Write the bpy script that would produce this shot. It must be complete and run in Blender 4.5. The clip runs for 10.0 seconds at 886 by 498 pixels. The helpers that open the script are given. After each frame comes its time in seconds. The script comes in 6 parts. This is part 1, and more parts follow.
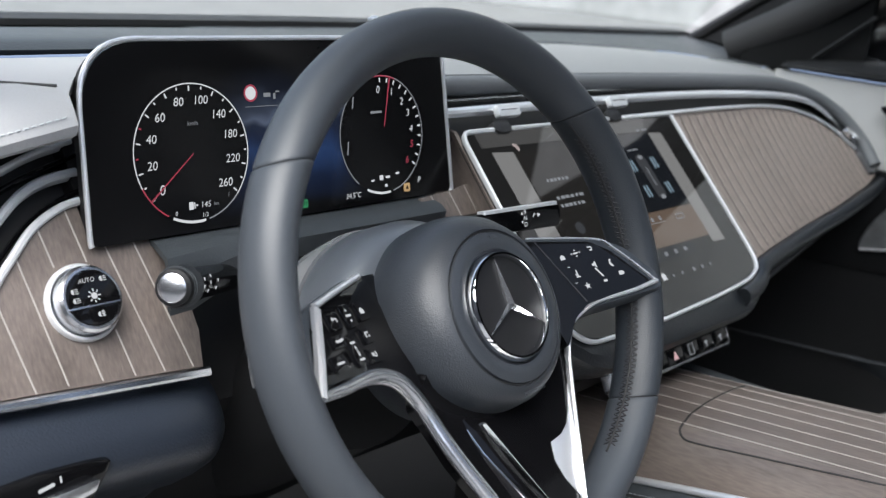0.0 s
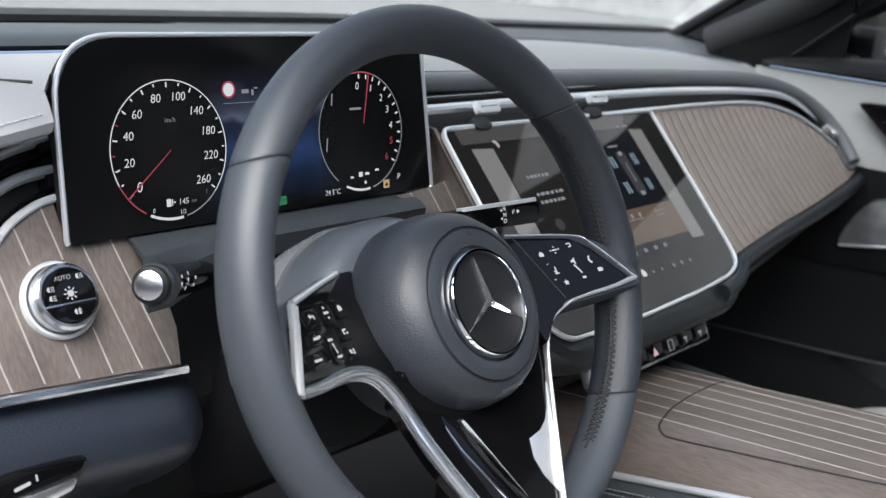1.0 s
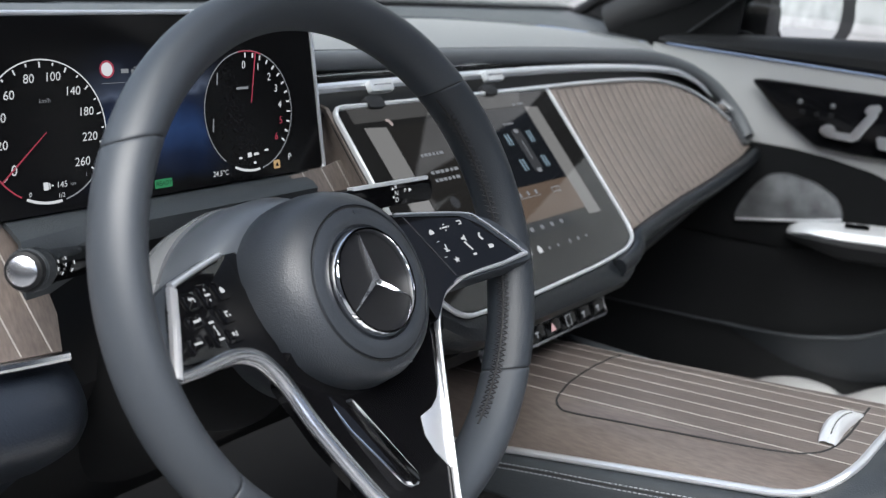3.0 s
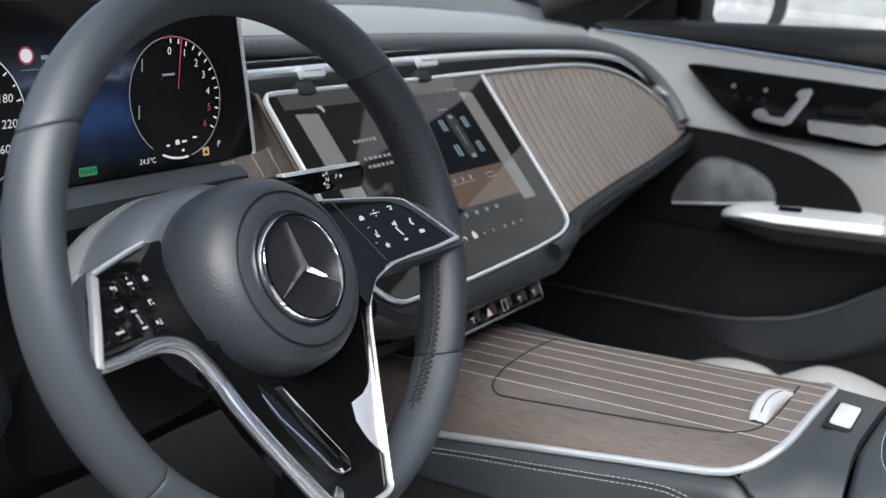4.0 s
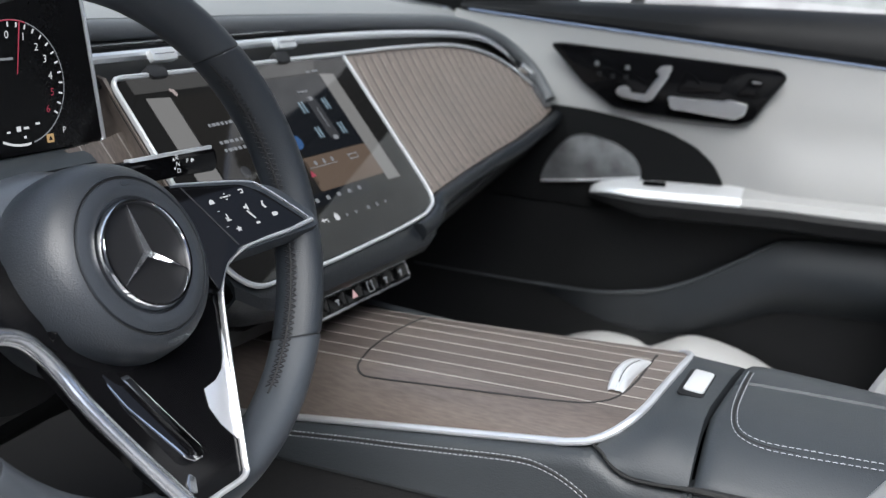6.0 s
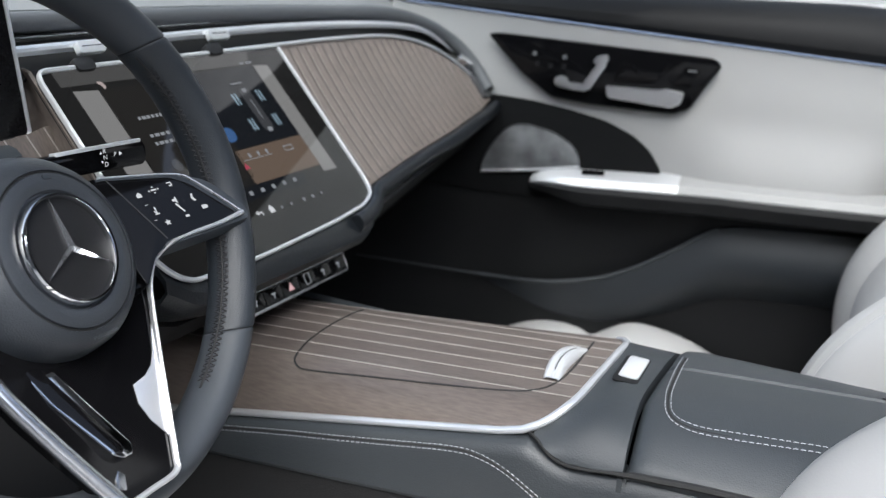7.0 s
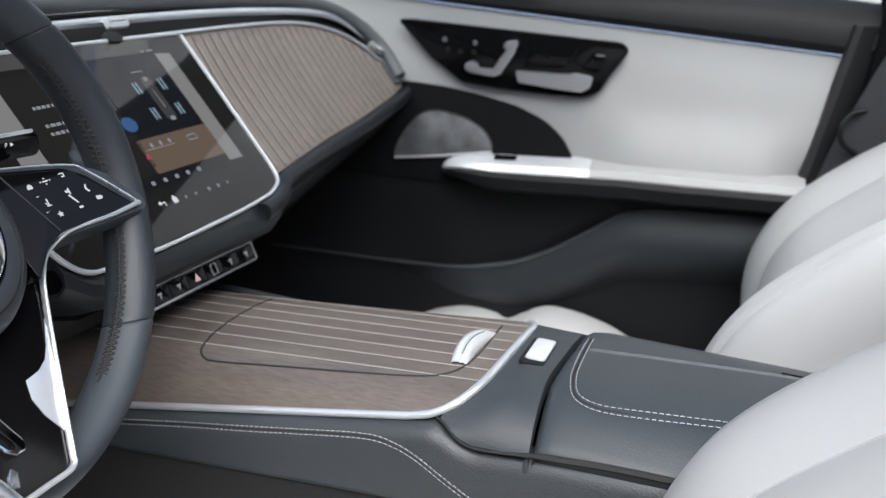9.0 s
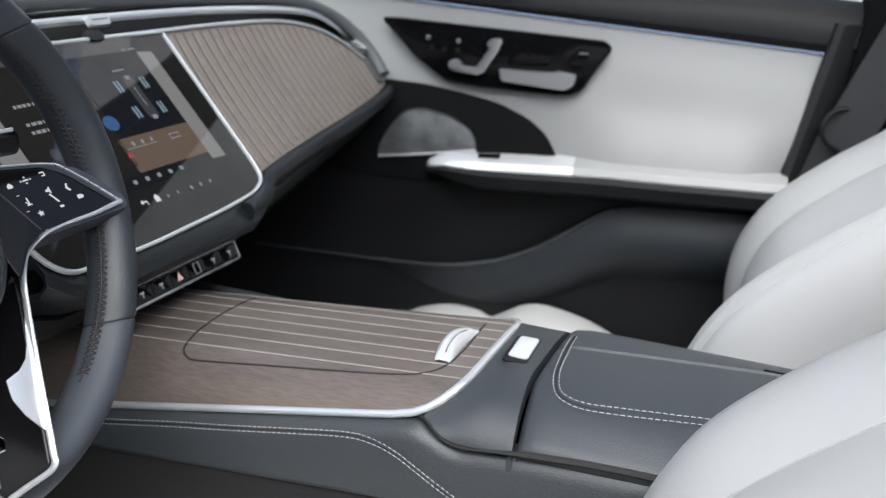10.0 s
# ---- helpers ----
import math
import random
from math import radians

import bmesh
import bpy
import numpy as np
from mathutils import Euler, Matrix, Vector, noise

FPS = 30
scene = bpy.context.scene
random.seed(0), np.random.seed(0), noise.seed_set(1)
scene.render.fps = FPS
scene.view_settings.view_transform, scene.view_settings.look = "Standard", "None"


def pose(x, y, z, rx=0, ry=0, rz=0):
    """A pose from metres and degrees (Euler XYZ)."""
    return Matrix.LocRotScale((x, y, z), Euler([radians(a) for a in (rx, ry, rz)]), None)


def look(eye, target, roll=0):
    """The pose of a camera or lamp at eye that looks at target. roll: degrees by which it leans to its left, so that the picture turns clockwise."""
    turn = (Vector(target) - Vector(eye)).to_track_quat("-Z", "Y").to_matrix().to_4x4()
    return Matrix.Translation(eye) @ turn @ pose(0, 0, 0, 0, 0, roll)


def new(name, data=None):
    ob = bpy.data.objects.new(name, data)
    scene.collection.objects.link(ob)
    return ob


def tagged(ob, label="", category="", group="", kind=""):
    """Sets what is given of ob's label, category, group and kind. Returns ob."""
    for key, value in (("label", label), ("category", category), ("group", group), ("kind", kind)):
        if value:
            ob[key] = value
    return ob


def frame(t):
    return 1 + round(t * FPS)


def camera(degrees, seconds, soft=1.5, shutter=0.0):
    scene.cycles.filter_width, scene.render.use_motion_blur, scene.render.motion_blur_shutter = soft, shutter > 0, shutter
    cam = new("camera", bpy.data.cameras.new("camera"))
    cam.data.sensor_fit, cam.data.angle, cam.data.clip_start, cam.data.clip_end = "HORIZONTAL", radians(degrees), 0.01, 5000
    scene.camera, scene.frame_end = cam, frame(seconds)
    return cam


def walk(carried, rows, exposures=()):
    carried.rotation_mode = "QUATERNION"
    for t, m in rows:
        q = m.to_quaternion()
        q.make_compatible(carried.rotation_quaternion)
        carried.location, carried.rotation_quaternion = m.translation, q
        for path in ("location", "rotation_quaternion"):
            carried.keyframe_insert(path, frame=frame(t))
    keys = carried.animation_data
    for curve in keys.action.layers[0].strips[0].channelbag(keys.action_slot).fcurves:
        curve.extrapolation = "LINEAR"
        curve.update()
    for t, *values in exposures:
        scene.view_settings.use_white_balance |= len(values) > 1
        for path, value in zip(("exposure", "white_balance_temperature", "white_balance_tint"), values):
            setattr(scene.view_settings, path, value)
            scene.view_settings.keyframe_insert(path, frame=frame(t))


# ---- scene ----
cam = camera(43.78, 10.0, soft=1.3)
ROWS = [
    (0.0, -0.8962, -0.3819, 1.0061, 74.898, -4.598, -48.794),
    (0.5, -0.8954, -0.3829, 1.0069, 74.818, -4.720, -48.988),
    (1.0, -0.8935, -0.3845, 1.0070, 74.748, -4.747, -49.596),
    (1.5, -0.8909, -0.3874, 1.0065, 74.696, -4.716, -50.456),
    (2.0, -0.8871, -0.3913, 1.0059, 74.597, -4.716, -51.543),
    (2.5, -0.8831, -0.3947, 1.0061, 74.387, -4.748, -52.692),
    (4.0, -0.8705, -0.4086, 1.0032, 73.854, -4.746, -56.761),
    (4.5, -0.8675, -0.4136, 1.0029, 73.757, -4.728, -58.203),
    (5.0, -0.8637, -0.4198, 1.0029, 73.666, -4.690, -59.740),
    (5.5, -0.8608, -0.4258, 1.0032, 73.575, -4.699, -61.152),
    (6.0, -0.8568, -0.4322, 1.0028, 73.481, -4.641, -62.608),
    (7.5, -0.8477, -0.4480, 1.0019, 73.186, -4.540, -66.561),
    (8.0, -0.8453, -0.4529, 1.0018, 73.074, -4.526, -67.650),
    (8.5, -0.8439, -0.4568, 1.0019, 73.004, -4.500, -68.535),
    (9.0, -0.8424, -0.4604, 1.0016, 72.980, -4.478, -69.251),
    (9.5, -0.8419, -0.4624, 1.0015, 72.970, -4.490, -69.712),
    (10.0, -0.8417, -0.4626, 1.0019, 72.946, -4.547, -70.002),
]
walk(cam, [(t, pose(*row)) for t, *row in ROWS])
cam.data.dof.use_dof = True
cam.data.dof.focus_distance = 0.75
cam.data.dof.aperture_fstop = 9.0

# ---- world and sun: bright overcast day ----
world = bpy.data.worlds.new("overcast_sky")
scene.world = world
world.use_nodes = True
wn = world.node_tree
wbg = wn.nodes["Background"]
sky = wn.nodes.new("ShaderNodeTexSky")
sky.sky_type = "NISHITA"
sky.sun_disc = False
sky.sun_elevation = radians(60)
sky.sun_rotation = radians(249)
sky.dust_density = 3.0
sky.air_density = 1.0
grey = wn.nodes.new("ShaderNodeHueSaturation")
grey.inputs["Saturation"].default_value = 0.75
wn.links.new(sky.outputs[0], grey.inputs["Color"])
wn.links.new(grey.outputs[0], wbg.inputs["Color"])
wbg.inputs["Strength"].default_value = 0.15
sun = new("sun", bpy.data.lights.new("sun", "SUN"))
sun.data.energy = 3.4
sun.data.angle = radians(64)
sun.data.color = (0.955, 0.98, 0.99)
sun.matrix_world = look((-6.4, -2.4, 12.2), (0, 0, 0.8))
scene.view_settings.exposure = 1.5


# ---- materials ----
def mat(name, col, rough=0.5, metal=0.0, grain=0.0, gscale=400.0, bump=0.0, bscale=900.0, coat=0.0, spec=0.5, stain=0.0, sscale=9.0, stretch=(1, 1, 1), voro=False, rvar=0.0, sheen=0.0):
    """Principled surface: fine grain and broad stains in the colour, relief from noise or cells."""
    m = bpy.data.materials.new(name)
    m.use_nodes = True
    t = m.node_tree
    b = t.nodes["Principled BSDF"]
    b.inputs["Base Color"].default_value = (*col, 1)
    b.inputs["Roughness"].default_value = rough
    b.inputs["Metallic"].default_value = metal
    b.inputs["Specular IOR Level"].default_value = spec
    b.inputs["Coat Weight"].default_value = coat
    b.inputs["Coat Roughness"].default_value = 0.04
    b.inputs["Sheen Weight"].default_value = sheen
    co = t.nodes.new("ShaderNodeTexCoord")
    mp = t.nodes.new("ShaderNodeMapping")
    mp.inputs["Scale"].default_value = stretch
    t.links.new(co.outputs["Object"], mp.inputs["Vector"])
    if grain or stain:
        n1 = t.nodes.new("ShaderNodeTexNoise")
        n1.inputs["Scale"].default_value = gscale
        n1.inputs["Detail"].default_value = 4
        n2 = t.nodes.new("ShaderNodeTexNoise")
        n2.inputs["Scale"].default_value = sscale
        n2.inputs["Detail"].default_value = 3
        for n in (n1, n2):
            t.links.new(mp.outputs[0], n.inputs["Vector"])
        s = t.nodes.new("ShaderNodeMath")
        s.operation = "MULTIPLY_ADD"
        s.inputs[1].default_value = grain * 2
        t.links.new(n1.outputs["Fac"], s.inputs[0])
        s2 = t.nodes.new("ShaderNodeMath")
        s2.operation = "MULTIPLY_ADD"
        s2.inputs[1].default_value = stain * 2
        s2.inputs[2].default_value = 1 - grain - stain
        t.links.new(n2.outputs["Fac"], s2.inputs[0])
        t.links.new(s2.outputs[0], s.inputs[2])
        mx = t.nodes.new("ShaderNodeVectorMath")
        mx.operation = "SCALE"
        mx.inputs[0].default_value = col
        t.links.new(s.outputs[0], mx.inputs["Scale"])
        t.links.new(mx.outputs[0], b.inputs["Base Color"])
        if rvar:
            rr = t.nodes.new("ShaderNodeMapRange")
            rr.inputs["To Min"].default_value = rough - rvar
            rr.inputs["To Max"].default_value = rough + rvar
            t.links.new(n2.outputs["Fac"], rr.inputs["Value"])
            t.links.new(rr.outputs[0], b.inputs["Roughness"])
    if bump:
        if voro:
            n3 = t.nodes.new("ShaderNodeTexVoronoi")
            n3.feature = "SMOOTH_F1"
            out = n3.outputs["Distance"]
        else:
            n3 = t.nodes.new("ShaderNodeTexNoise")
            n3.inputs["Detail"].default_value = 3
            out = n3.outputs["Fac"]
        n3.inputs["Scale"].default_value = bscale
        t.links.new(mp.outputs[0], n3.inputs["Vector"])
        bp = t.nodes.new("ShaderNodeBump")
        bp.inputs["Strength"].default_value = bump
        bp.inputs["Distance"].default_value = 0.0006
        t.links.new(out, bp.inputs["Height"])
        t.links.new(bp.outputs[0], b.inputs["Normal"])
    return m


def glow(name, col, power=1.0, rough=0.4, spec=0.1):
    m = mat(name, (0.004, 0.004, 0.004), rough, spec=spec)
    b = m.node_tree.nodes["Principled BSDF"]
    b.inputs["Emission Color"].default_value = (*col, 1)
    b.inputs["Emission Strength"].default_value = power
    return m


def clear_glass(name, tint=(1, 1, 1), keep=0.06):
    """Thin pane: mostly see-through with a sharp surface reflection."""
    m = bpy.data.materials.new(name)
    m.use_nodes = True
    t = m.node_tree
    t.nodes.remove(t.nodes["Principled BSDF"])
    a, g, x = (t.nodes.new(k) for k in ("ShaderNodeBsdfTransparent", "ShaderNodeBsdfGlossy", "ShaderNodeMixShader"))
    a.inputs["Color"].default_value = (*tint, 1)
    g.inputs["Roughness"].default_value = 0.01
    x.inputs[0].default_value = keep
    t.links.new(a.outputs[0], x.inputs[1])
    t.links.new(g.outputs[0], x.inputs[2])
    t.links.new(x.outputs[0], t.nodes["Material Output"].inputs["Surface"])
    return m


LEATHER = mat("wheel_leather", (0.034, 0.0395, 0.0465), 0.47, grain=0.12, gscale=900, bump=0.12, bscale=1500, stain=0.1, sscale=14, rvar=0.05)
GRAINED = mat("grained_leather", (0.0085, 0.0105, 0.013), 0.36, spec=0.42, grain=0.12, gscale=700, bump=0.35, bscale=620, voro=True, stain=0.1)
HOUSING = mat("smooth_grey_hub_leather", (0.066, 0.073, 0.083), 0.30, grain=0.1, gscale=900, bump=0.15, bscale=1200, stain=0.1, rvar=0.05)
HUBSKIN = mat("airbag_cover_skin", (0.024, 0.028, 0.0335), 0.43, grain=0.12, gscale=700, bump=0.32, bscale=1250, voro=True, stain=0.08, sscale=14)
DARK = mat("dark_soft_plastic", (0.0085, 0.0088, 0.0094), 0.55, spec=0.2, grain=0.15, gscale=600, bump=0.2, bscale=900, stain=0.15)
BLACKGLOSS = mat("black_piano_lacquer", (0.0035, 0.0035, 0.004), 0.07, grain=0.1, gscale=300, stain=0.2, spec=0.24, rvar=0.02)
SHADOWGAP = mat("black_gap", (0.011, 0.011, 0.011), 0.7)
CHROME = mat("chrome", (0.82, 0.83, 0.85), 0.07, 1.0, grain=0.03, stain=0.05, rvar=0.02)
SATIN = mat("satin_silver", (0.62, 0.63, 0.65), 0.24, 1.0, grain=0.05, gscale=900, stain=0.05, rvar=0.04)
ALU = mat("pale_aluminium", (0.80, 0.81, 0.82), 0.3, 1.0, grain=0.04, gscale=1200, stain=0.04, rvar=0.04)
SATINPALE = mat("pale_satin_metal", (0.72, 0.73, 0.75), 0.36, 0.75, grain=0.04, gscale=1200, stain=0.04, rvar=0.04)
WOOD = mat("open_pore_walnut", (0.122, 0.100, 0.088), 0.45, grain=0.5, gscale=420, bump=0.5, bscale=520, stain=0.45, sscale=34, stretch=(1, 0.3, 0.3), rvar=0.08)
WOODC = mat("open_pore_walnut_along", (0.116, 0.0945, 0.082), 0.36, grain=0.42, gscale=520, bump=0.35, bscale=620, stain=0.45, sscale=26, stretch=(1, 0.12, 1), rvar=0.08)
WOODR = mat("ribbed_walnut", (0.182, 0.149, 0.129), 0.5, grain=0.45, gscale=260, bump=0.3, bscale=420, stain=0.2, sscale=16, stretch=(1, 0.22, 0.22))
INLAY = mat("pale_inlay", (0.32, 0.30, 0.275), 0.35, grain=0.12, gscale=500)
WHITE = mat("white_nappa_leather", (0.385, 0.383, 0.378), 0.45, grain=0.03, gscale=900, bump=0.14, bscale=700, voro=True, stain=0.04, sscale=6)
# one pale grey leather: lightened on the left, dimmed on the right to even the light
SIDEPAD = mat("brightened_side_leather", (0.27, 0.273, 0.278), 0.5, grain=0.06, gscale=900, bump=0.22, bscale=700, voro=True, stain=0.06)
PALEPAD = mat("dimmed_dash_leather", (0.16, 0.163, 0.164), 0.5, grain=0.06, gscale=900, bump=0.22, bscale=700, voro=True, stain=0.06)
DOORWHITE = mat("white_door_leather", (0.315, 0.315, 0.309), 0.5, grain=0.04, gscale=900, bump=0.14, bscale=700, voro=True, stain=0.05)
CONSOLE = mat("slate_console_leather", (0.028, 0.0325, 0.0362), 0.46, grain=0.1, gscale=900, bump=0.28, bscale=800, voro=True, stain=0.12, sscale=10, rvar=0.05)
THREAD = mat("pale_thread", (0.42, 0.44, 0.46), 0.7, grain=0.2, gscale=2000)
DARKTHREAD = mat("black_thread", (0.012, 0.012, 0.014), 0.6)
PANELBLACK = mat("display_black", (0.0055, 0.0055, 0.006), 0.16, spec=0.15, grain=0.1, stain=0.1)
CARPET = mat("black_carpet", (0.0075, 0.0075, 0.008), 0.95, grain=0.5, gscale=700, bump=0.8, bscale=700)
BELT = mat("woven_belt", (0.028, 0.029, 0.031), 0.7, grain=0.3, gscale=900, bump=0.5, bscale=1500, stretch=(1, 1, 0.3))
ROOFCLOTH = mat("dark_headliner", (0.075, 0.075, 0.077), 0.9, grain=0.02, gscale=600, stain=0.08)
HEDGE = mat("pale_grey_facade", (0.34, 0.34, 0.34), 0.9, grain=0.4, gscale=3, stain=0.5, sscale=0.35)
PAINT = mat("dark_body_paint", (0.02, 0.021, 0.024), 0.2, 0.2, coat=1.0, grain=0.1, stain=0.15, sscale=3)
ASPHALT = mat("grey_paved_ground", (0.13, 0.13, 0.132), 0.9, grain=0.3, gscale=60, stain=0.3, sscale=1.4, bump=0.6, bscale=60)
GRAVEL = mat("pale_concrete_wall", (0.42, 0.42, 0.415), 0.9, grain=0.25, gscale=30, stain=0.35, sscale=1.1, bump=0.6, bscale=40)
# for the added light-blocking wall; dark to keep reflections in the gloss black low
DARKWALL = mat("dark_grey_wall", (0.085, 0.085, 0.088), 0.9, grain=0.25, gscale=30, stain=0.35, sscale=1.1, bump=0.6, bscale=40)
PILLARCLOTH = mat("dark_pillar_cloth", (0.0075, 0.0078, 0.0082), 0.95, spec=0.06, grain=0.2, gscale=600, stain=0.1)
KNEE = mat("blue_grey_knee_leather", (0.0115, 0.0155, 0.023), 0.40, grain=0.12, gscale=700, bump=0.4, bscale=620, voro=True, stain=0.1)
SPOKESATIN = mat("spoke_satin_metal", (0.66, 0.67, 0.69), 0.28, 0.72, grain=0.04, gscale=900, stain=0.05, rvar=0.04)
RUBBER = mat("black_rubber", (0.008, 0.008, 0.009), 0.7, grain=0.2)
MIRROR = mat("mirror", (0.92, 0.93, 0.94), 0.02, 1.0)
ICON = glow("lit_icon_white", (0.85, 0.88, 0.92), 0.27)
ICONDIM = glow("lit_icon_dim", (0.6, 0.64, 0.7), 0.13)
REDLIT = glow("lit_red", (0.75, 0.10, 0.17), 0.16)
GREENLIT = glow("lit_green", (0.1, 0.7, 0.3), 0.10)
AMBERLIT = glow("lit_amber", (0.75, 0.5, 0.25), 0.22)
BLUELIT = glow("ambient_blue_light", (0.50, 0.66, 1.0), 0.25)
PANE = clear_glass("window_pane", (0.93, 0.95, 0.94), 0.05)
ROOFPANE = clear_glass("tinted_roof_glass", (0.85, 0.86, 0.865), 0.05)


def gradient_screen():
    """Night-blue band fading to black, as the instrument display shows it."""
    m = bpy.data.materials.new("lit_blue_landscape")
    m.use_nodes = True
    t = m.node_tree
    b = t.nodes["Principled BSDF"]
    b.inputs["Base Color"].default_value = (0.0055, 0.0055, 0.006, 1)
    b.inputs["Roughness"].default_value = 0.16
    b.inputs["Specular IOR Level"].default_value = 0.15
    co = t.nodes.new("ShaderNodeTexCoord")
    sp = t.nodes.new("ShaderNodeSeparateXYZ")
    t.links.new(co.outputs["Object"], sp.inputs[0])
    rv = t.nodes.new("ShaderNodeValToRGB")
    rv.color_ramp.elements[0].position, rv.color_ramp.elements[0].color = 0.06, (0.0, 0.0, 0.0, 1)
    rv.color_ramp.elements[1].position, rv.color_ramp.elements[1].color = 0.97, (0.0, 0.0, 0.0, 1)
    for p, c in ((0.26, (0.005, 0.011, 0.032)), (0.44, (0.015, 0.036, 0.105)), (0.56, (0.007, 0.013, 0.036)), (0.62, (0.010, 0.016, 0.034)), (0.665, (0.070, 0.090, 0.140)), (0.72, (0.028, 0.037, 0.060)), (0.82, (0.005, 0.007, 0.013))):
        e = rv.color_ramp.elements.new(p)
        e.color = (*c, 1)
    wav = t.nodes.new("ShaderNodeTexNoise")
    wav.inputs["Scale"].default_value = 34
    t.links.new(co.outputs["Object"], wav.inputs["Vector"])
    ad = t.nodes.new("ShaderNodeMath")
    ad.operation = "MULTIPLY_ADD"
    ad.inputs[1].default_value = 0.028
    t.links.new(wav.outputs["Fac"], ad.inputs[0])
    t.links.new(sp.outputs["Y"], ad.inputs[2])
    mv = t.nodes.new("ShaderNodeMapRange")
    mv.inputs["From Min"].default_value = -0.04
    mv.inputs["From Max"].default_value = 0.072
    t.links.new(ad.outputs[0], mv.inputs["Value"])
    t.links.new(mv.outputs[0], rv.inputs["Fac"])
    mh = t.nodes.new("ShaderNodeMapRange")
    mh.interpolation_type = "SMOOTHSTEP"
    mh.inputs["From Min"].default_value = 0.088
    mh.inputs["From Max"].default_value = 0.02
    ab = t.nodes.new("ShaderNodeMath")
    ab.operation = "ABSOLUTE"
    t.links.new(sp.outputs["X"], ab.inputs[0])
    t.links.new(ab.outputs[0], mh.inputs["Value"])
    mx = t.nodes.new("ShaderNodeVectorMath")
    mx.operation = "SCALE"
    t.links.new(rv.outputs[0], mx.inputs[0])
    t.links.new(mh.outputs[0], mx.inputs["Scale"])
    t.links.new(mx.outputs[0], b.inputs["Emission Color"])
    b.inputs["Emission Strength"].default_value = 0.38
    return m


# ---- mesh helpers ----
def curve_pts(ctrl, n=8, closed=False):
    """Smooth line through the control points (Catmull-Rom), n steps a span."""
    p = [Vector(c) for c in ctrl]
    k = len(p)
    out = []
    for i in range(k if closed else k - 1):
        a, b, c, d = (p[(i - 1) % k], p[i], p[(i + 1) % k], p[(i + 2) % k]) if closed else (p[max(i - 1, 0)], p[i], p[i + 1], p[min(i + 2, k - 1)])
        for j in range(n):
            t = j / n
            out.append(0.5 * (2 * b + (c - a) * t + (2 * a - 5 * b + 4 * c - d) * t * t + (3 * b - a - 3 * c + d) * t ** 3))
    if not closed:
        out.append(p[-1])
    return out


def rounded(pts, r, n=5):
    """Polygon with its corners rounded; r is one radius or one a corner."""
    k = len(pts)
    out = []
    for i in range(k):
        p, a, b = Vector(pts[i]), Vector(pts[i - 1]), Vector(pts[(i + 1) % k])
        ri = r[i] if isinstance(r, (list, tuple)) else r
        da, db = (a - p), (b - p)
        ri = min(ri, da.length * 0.49, db.length * 0.49)
        s, e = p + da.normalized() * ri, p + db.normalized() * ri
        for j in range(n + 1):
            t = j / n
            out.append((1 - t) ** 2 * s + 2 * t * (1 - t) * p + t * t * e)
    return out


def rect(w, h, cx=0.0, cy=0.0):
    return [(cx - w / 2, cy - h / 2), (cx + w / 2, cy - h / 2), (cx + w / 2, cy + h / 2), (cx - w / 2, cy + h / 2)]


def mesh_of(name, bm, material, smooth=True, angle=35):
    me = bpy.data.meshes.new(name)
    bmesh.ops.recalc_face_normals(bm, faces=bm.faces)
    bm.to_mesh(me)
    bm.free()
    for m in material if isinstance(material, (list, tuple)) else [material]:
        me.materials.append(m)
    if smooth:
        me.shade_smooth()
        me.set_sharp_from_angle(angle=radians(angle))
    return me


WORLD = {}


def placed(ob, parent, m):
    """Sets ob at the world pose m, under its parent."""
    ob.parent = parent
    ob.matrix_basis = WORLD[parent.name].inverted() @ m if parent else m
    WORLD[ob.name] = m.copy()


def part(name, bm, material, parent, label="", m=None, smooth=True, angle=35):
    """One mesh object under its thing or part."""
    ob = new(name, mesh_of(name, bm, material, smooth, angle))
    placed(ob, parent, Matrix.Identity(4) if m is None else m)
    if label:
        tagged(ob, label)
    return ob


def thing(name, label, category, group="", kind="", at=(0, 0, 0)):
    ob = new(name)
    ob.empty_display_size = 0.02
    placed(ob, None, Matrix.Translation(at))
    return tagged(ob, label, category, group, kind)


def slab(outline, depth, bevel=0.0, z0=0.0, seg=2):
    """Plate with the outline in its own plane, from z0 - depth up to z0, its front edge eased."""
    bm = bmesh.new()
    vs = [bm.verts.new((p[0], p[1], z0)) for p in outline]
    f = bm.faces.new(vs)
    if f.normal.z < 0 or f.calc_area() and f.normal.z < 0:
        f.normal_flip()
    r = bmesh.ops.extrude_face_region(bm, geom=[f])
    bmesh.ops.translate(bm, verts=[v for v in r["geom"] if isinstance(v, bmesh.types.BMVert)], vec=(0, 0, -depth))
    if bevel:
        bm.edges.ensure_lookup_table()
        ed = [e for e in bm.edges if all(abs(v.co.z - z0) < 1e-7 for v in e.verts)]
        bmesh.ops.bevel(bm, geom=ed, offset=bevel, segments=seg, profile=0.6, affect="EDGES", clamp_overlap=True)
    return bm


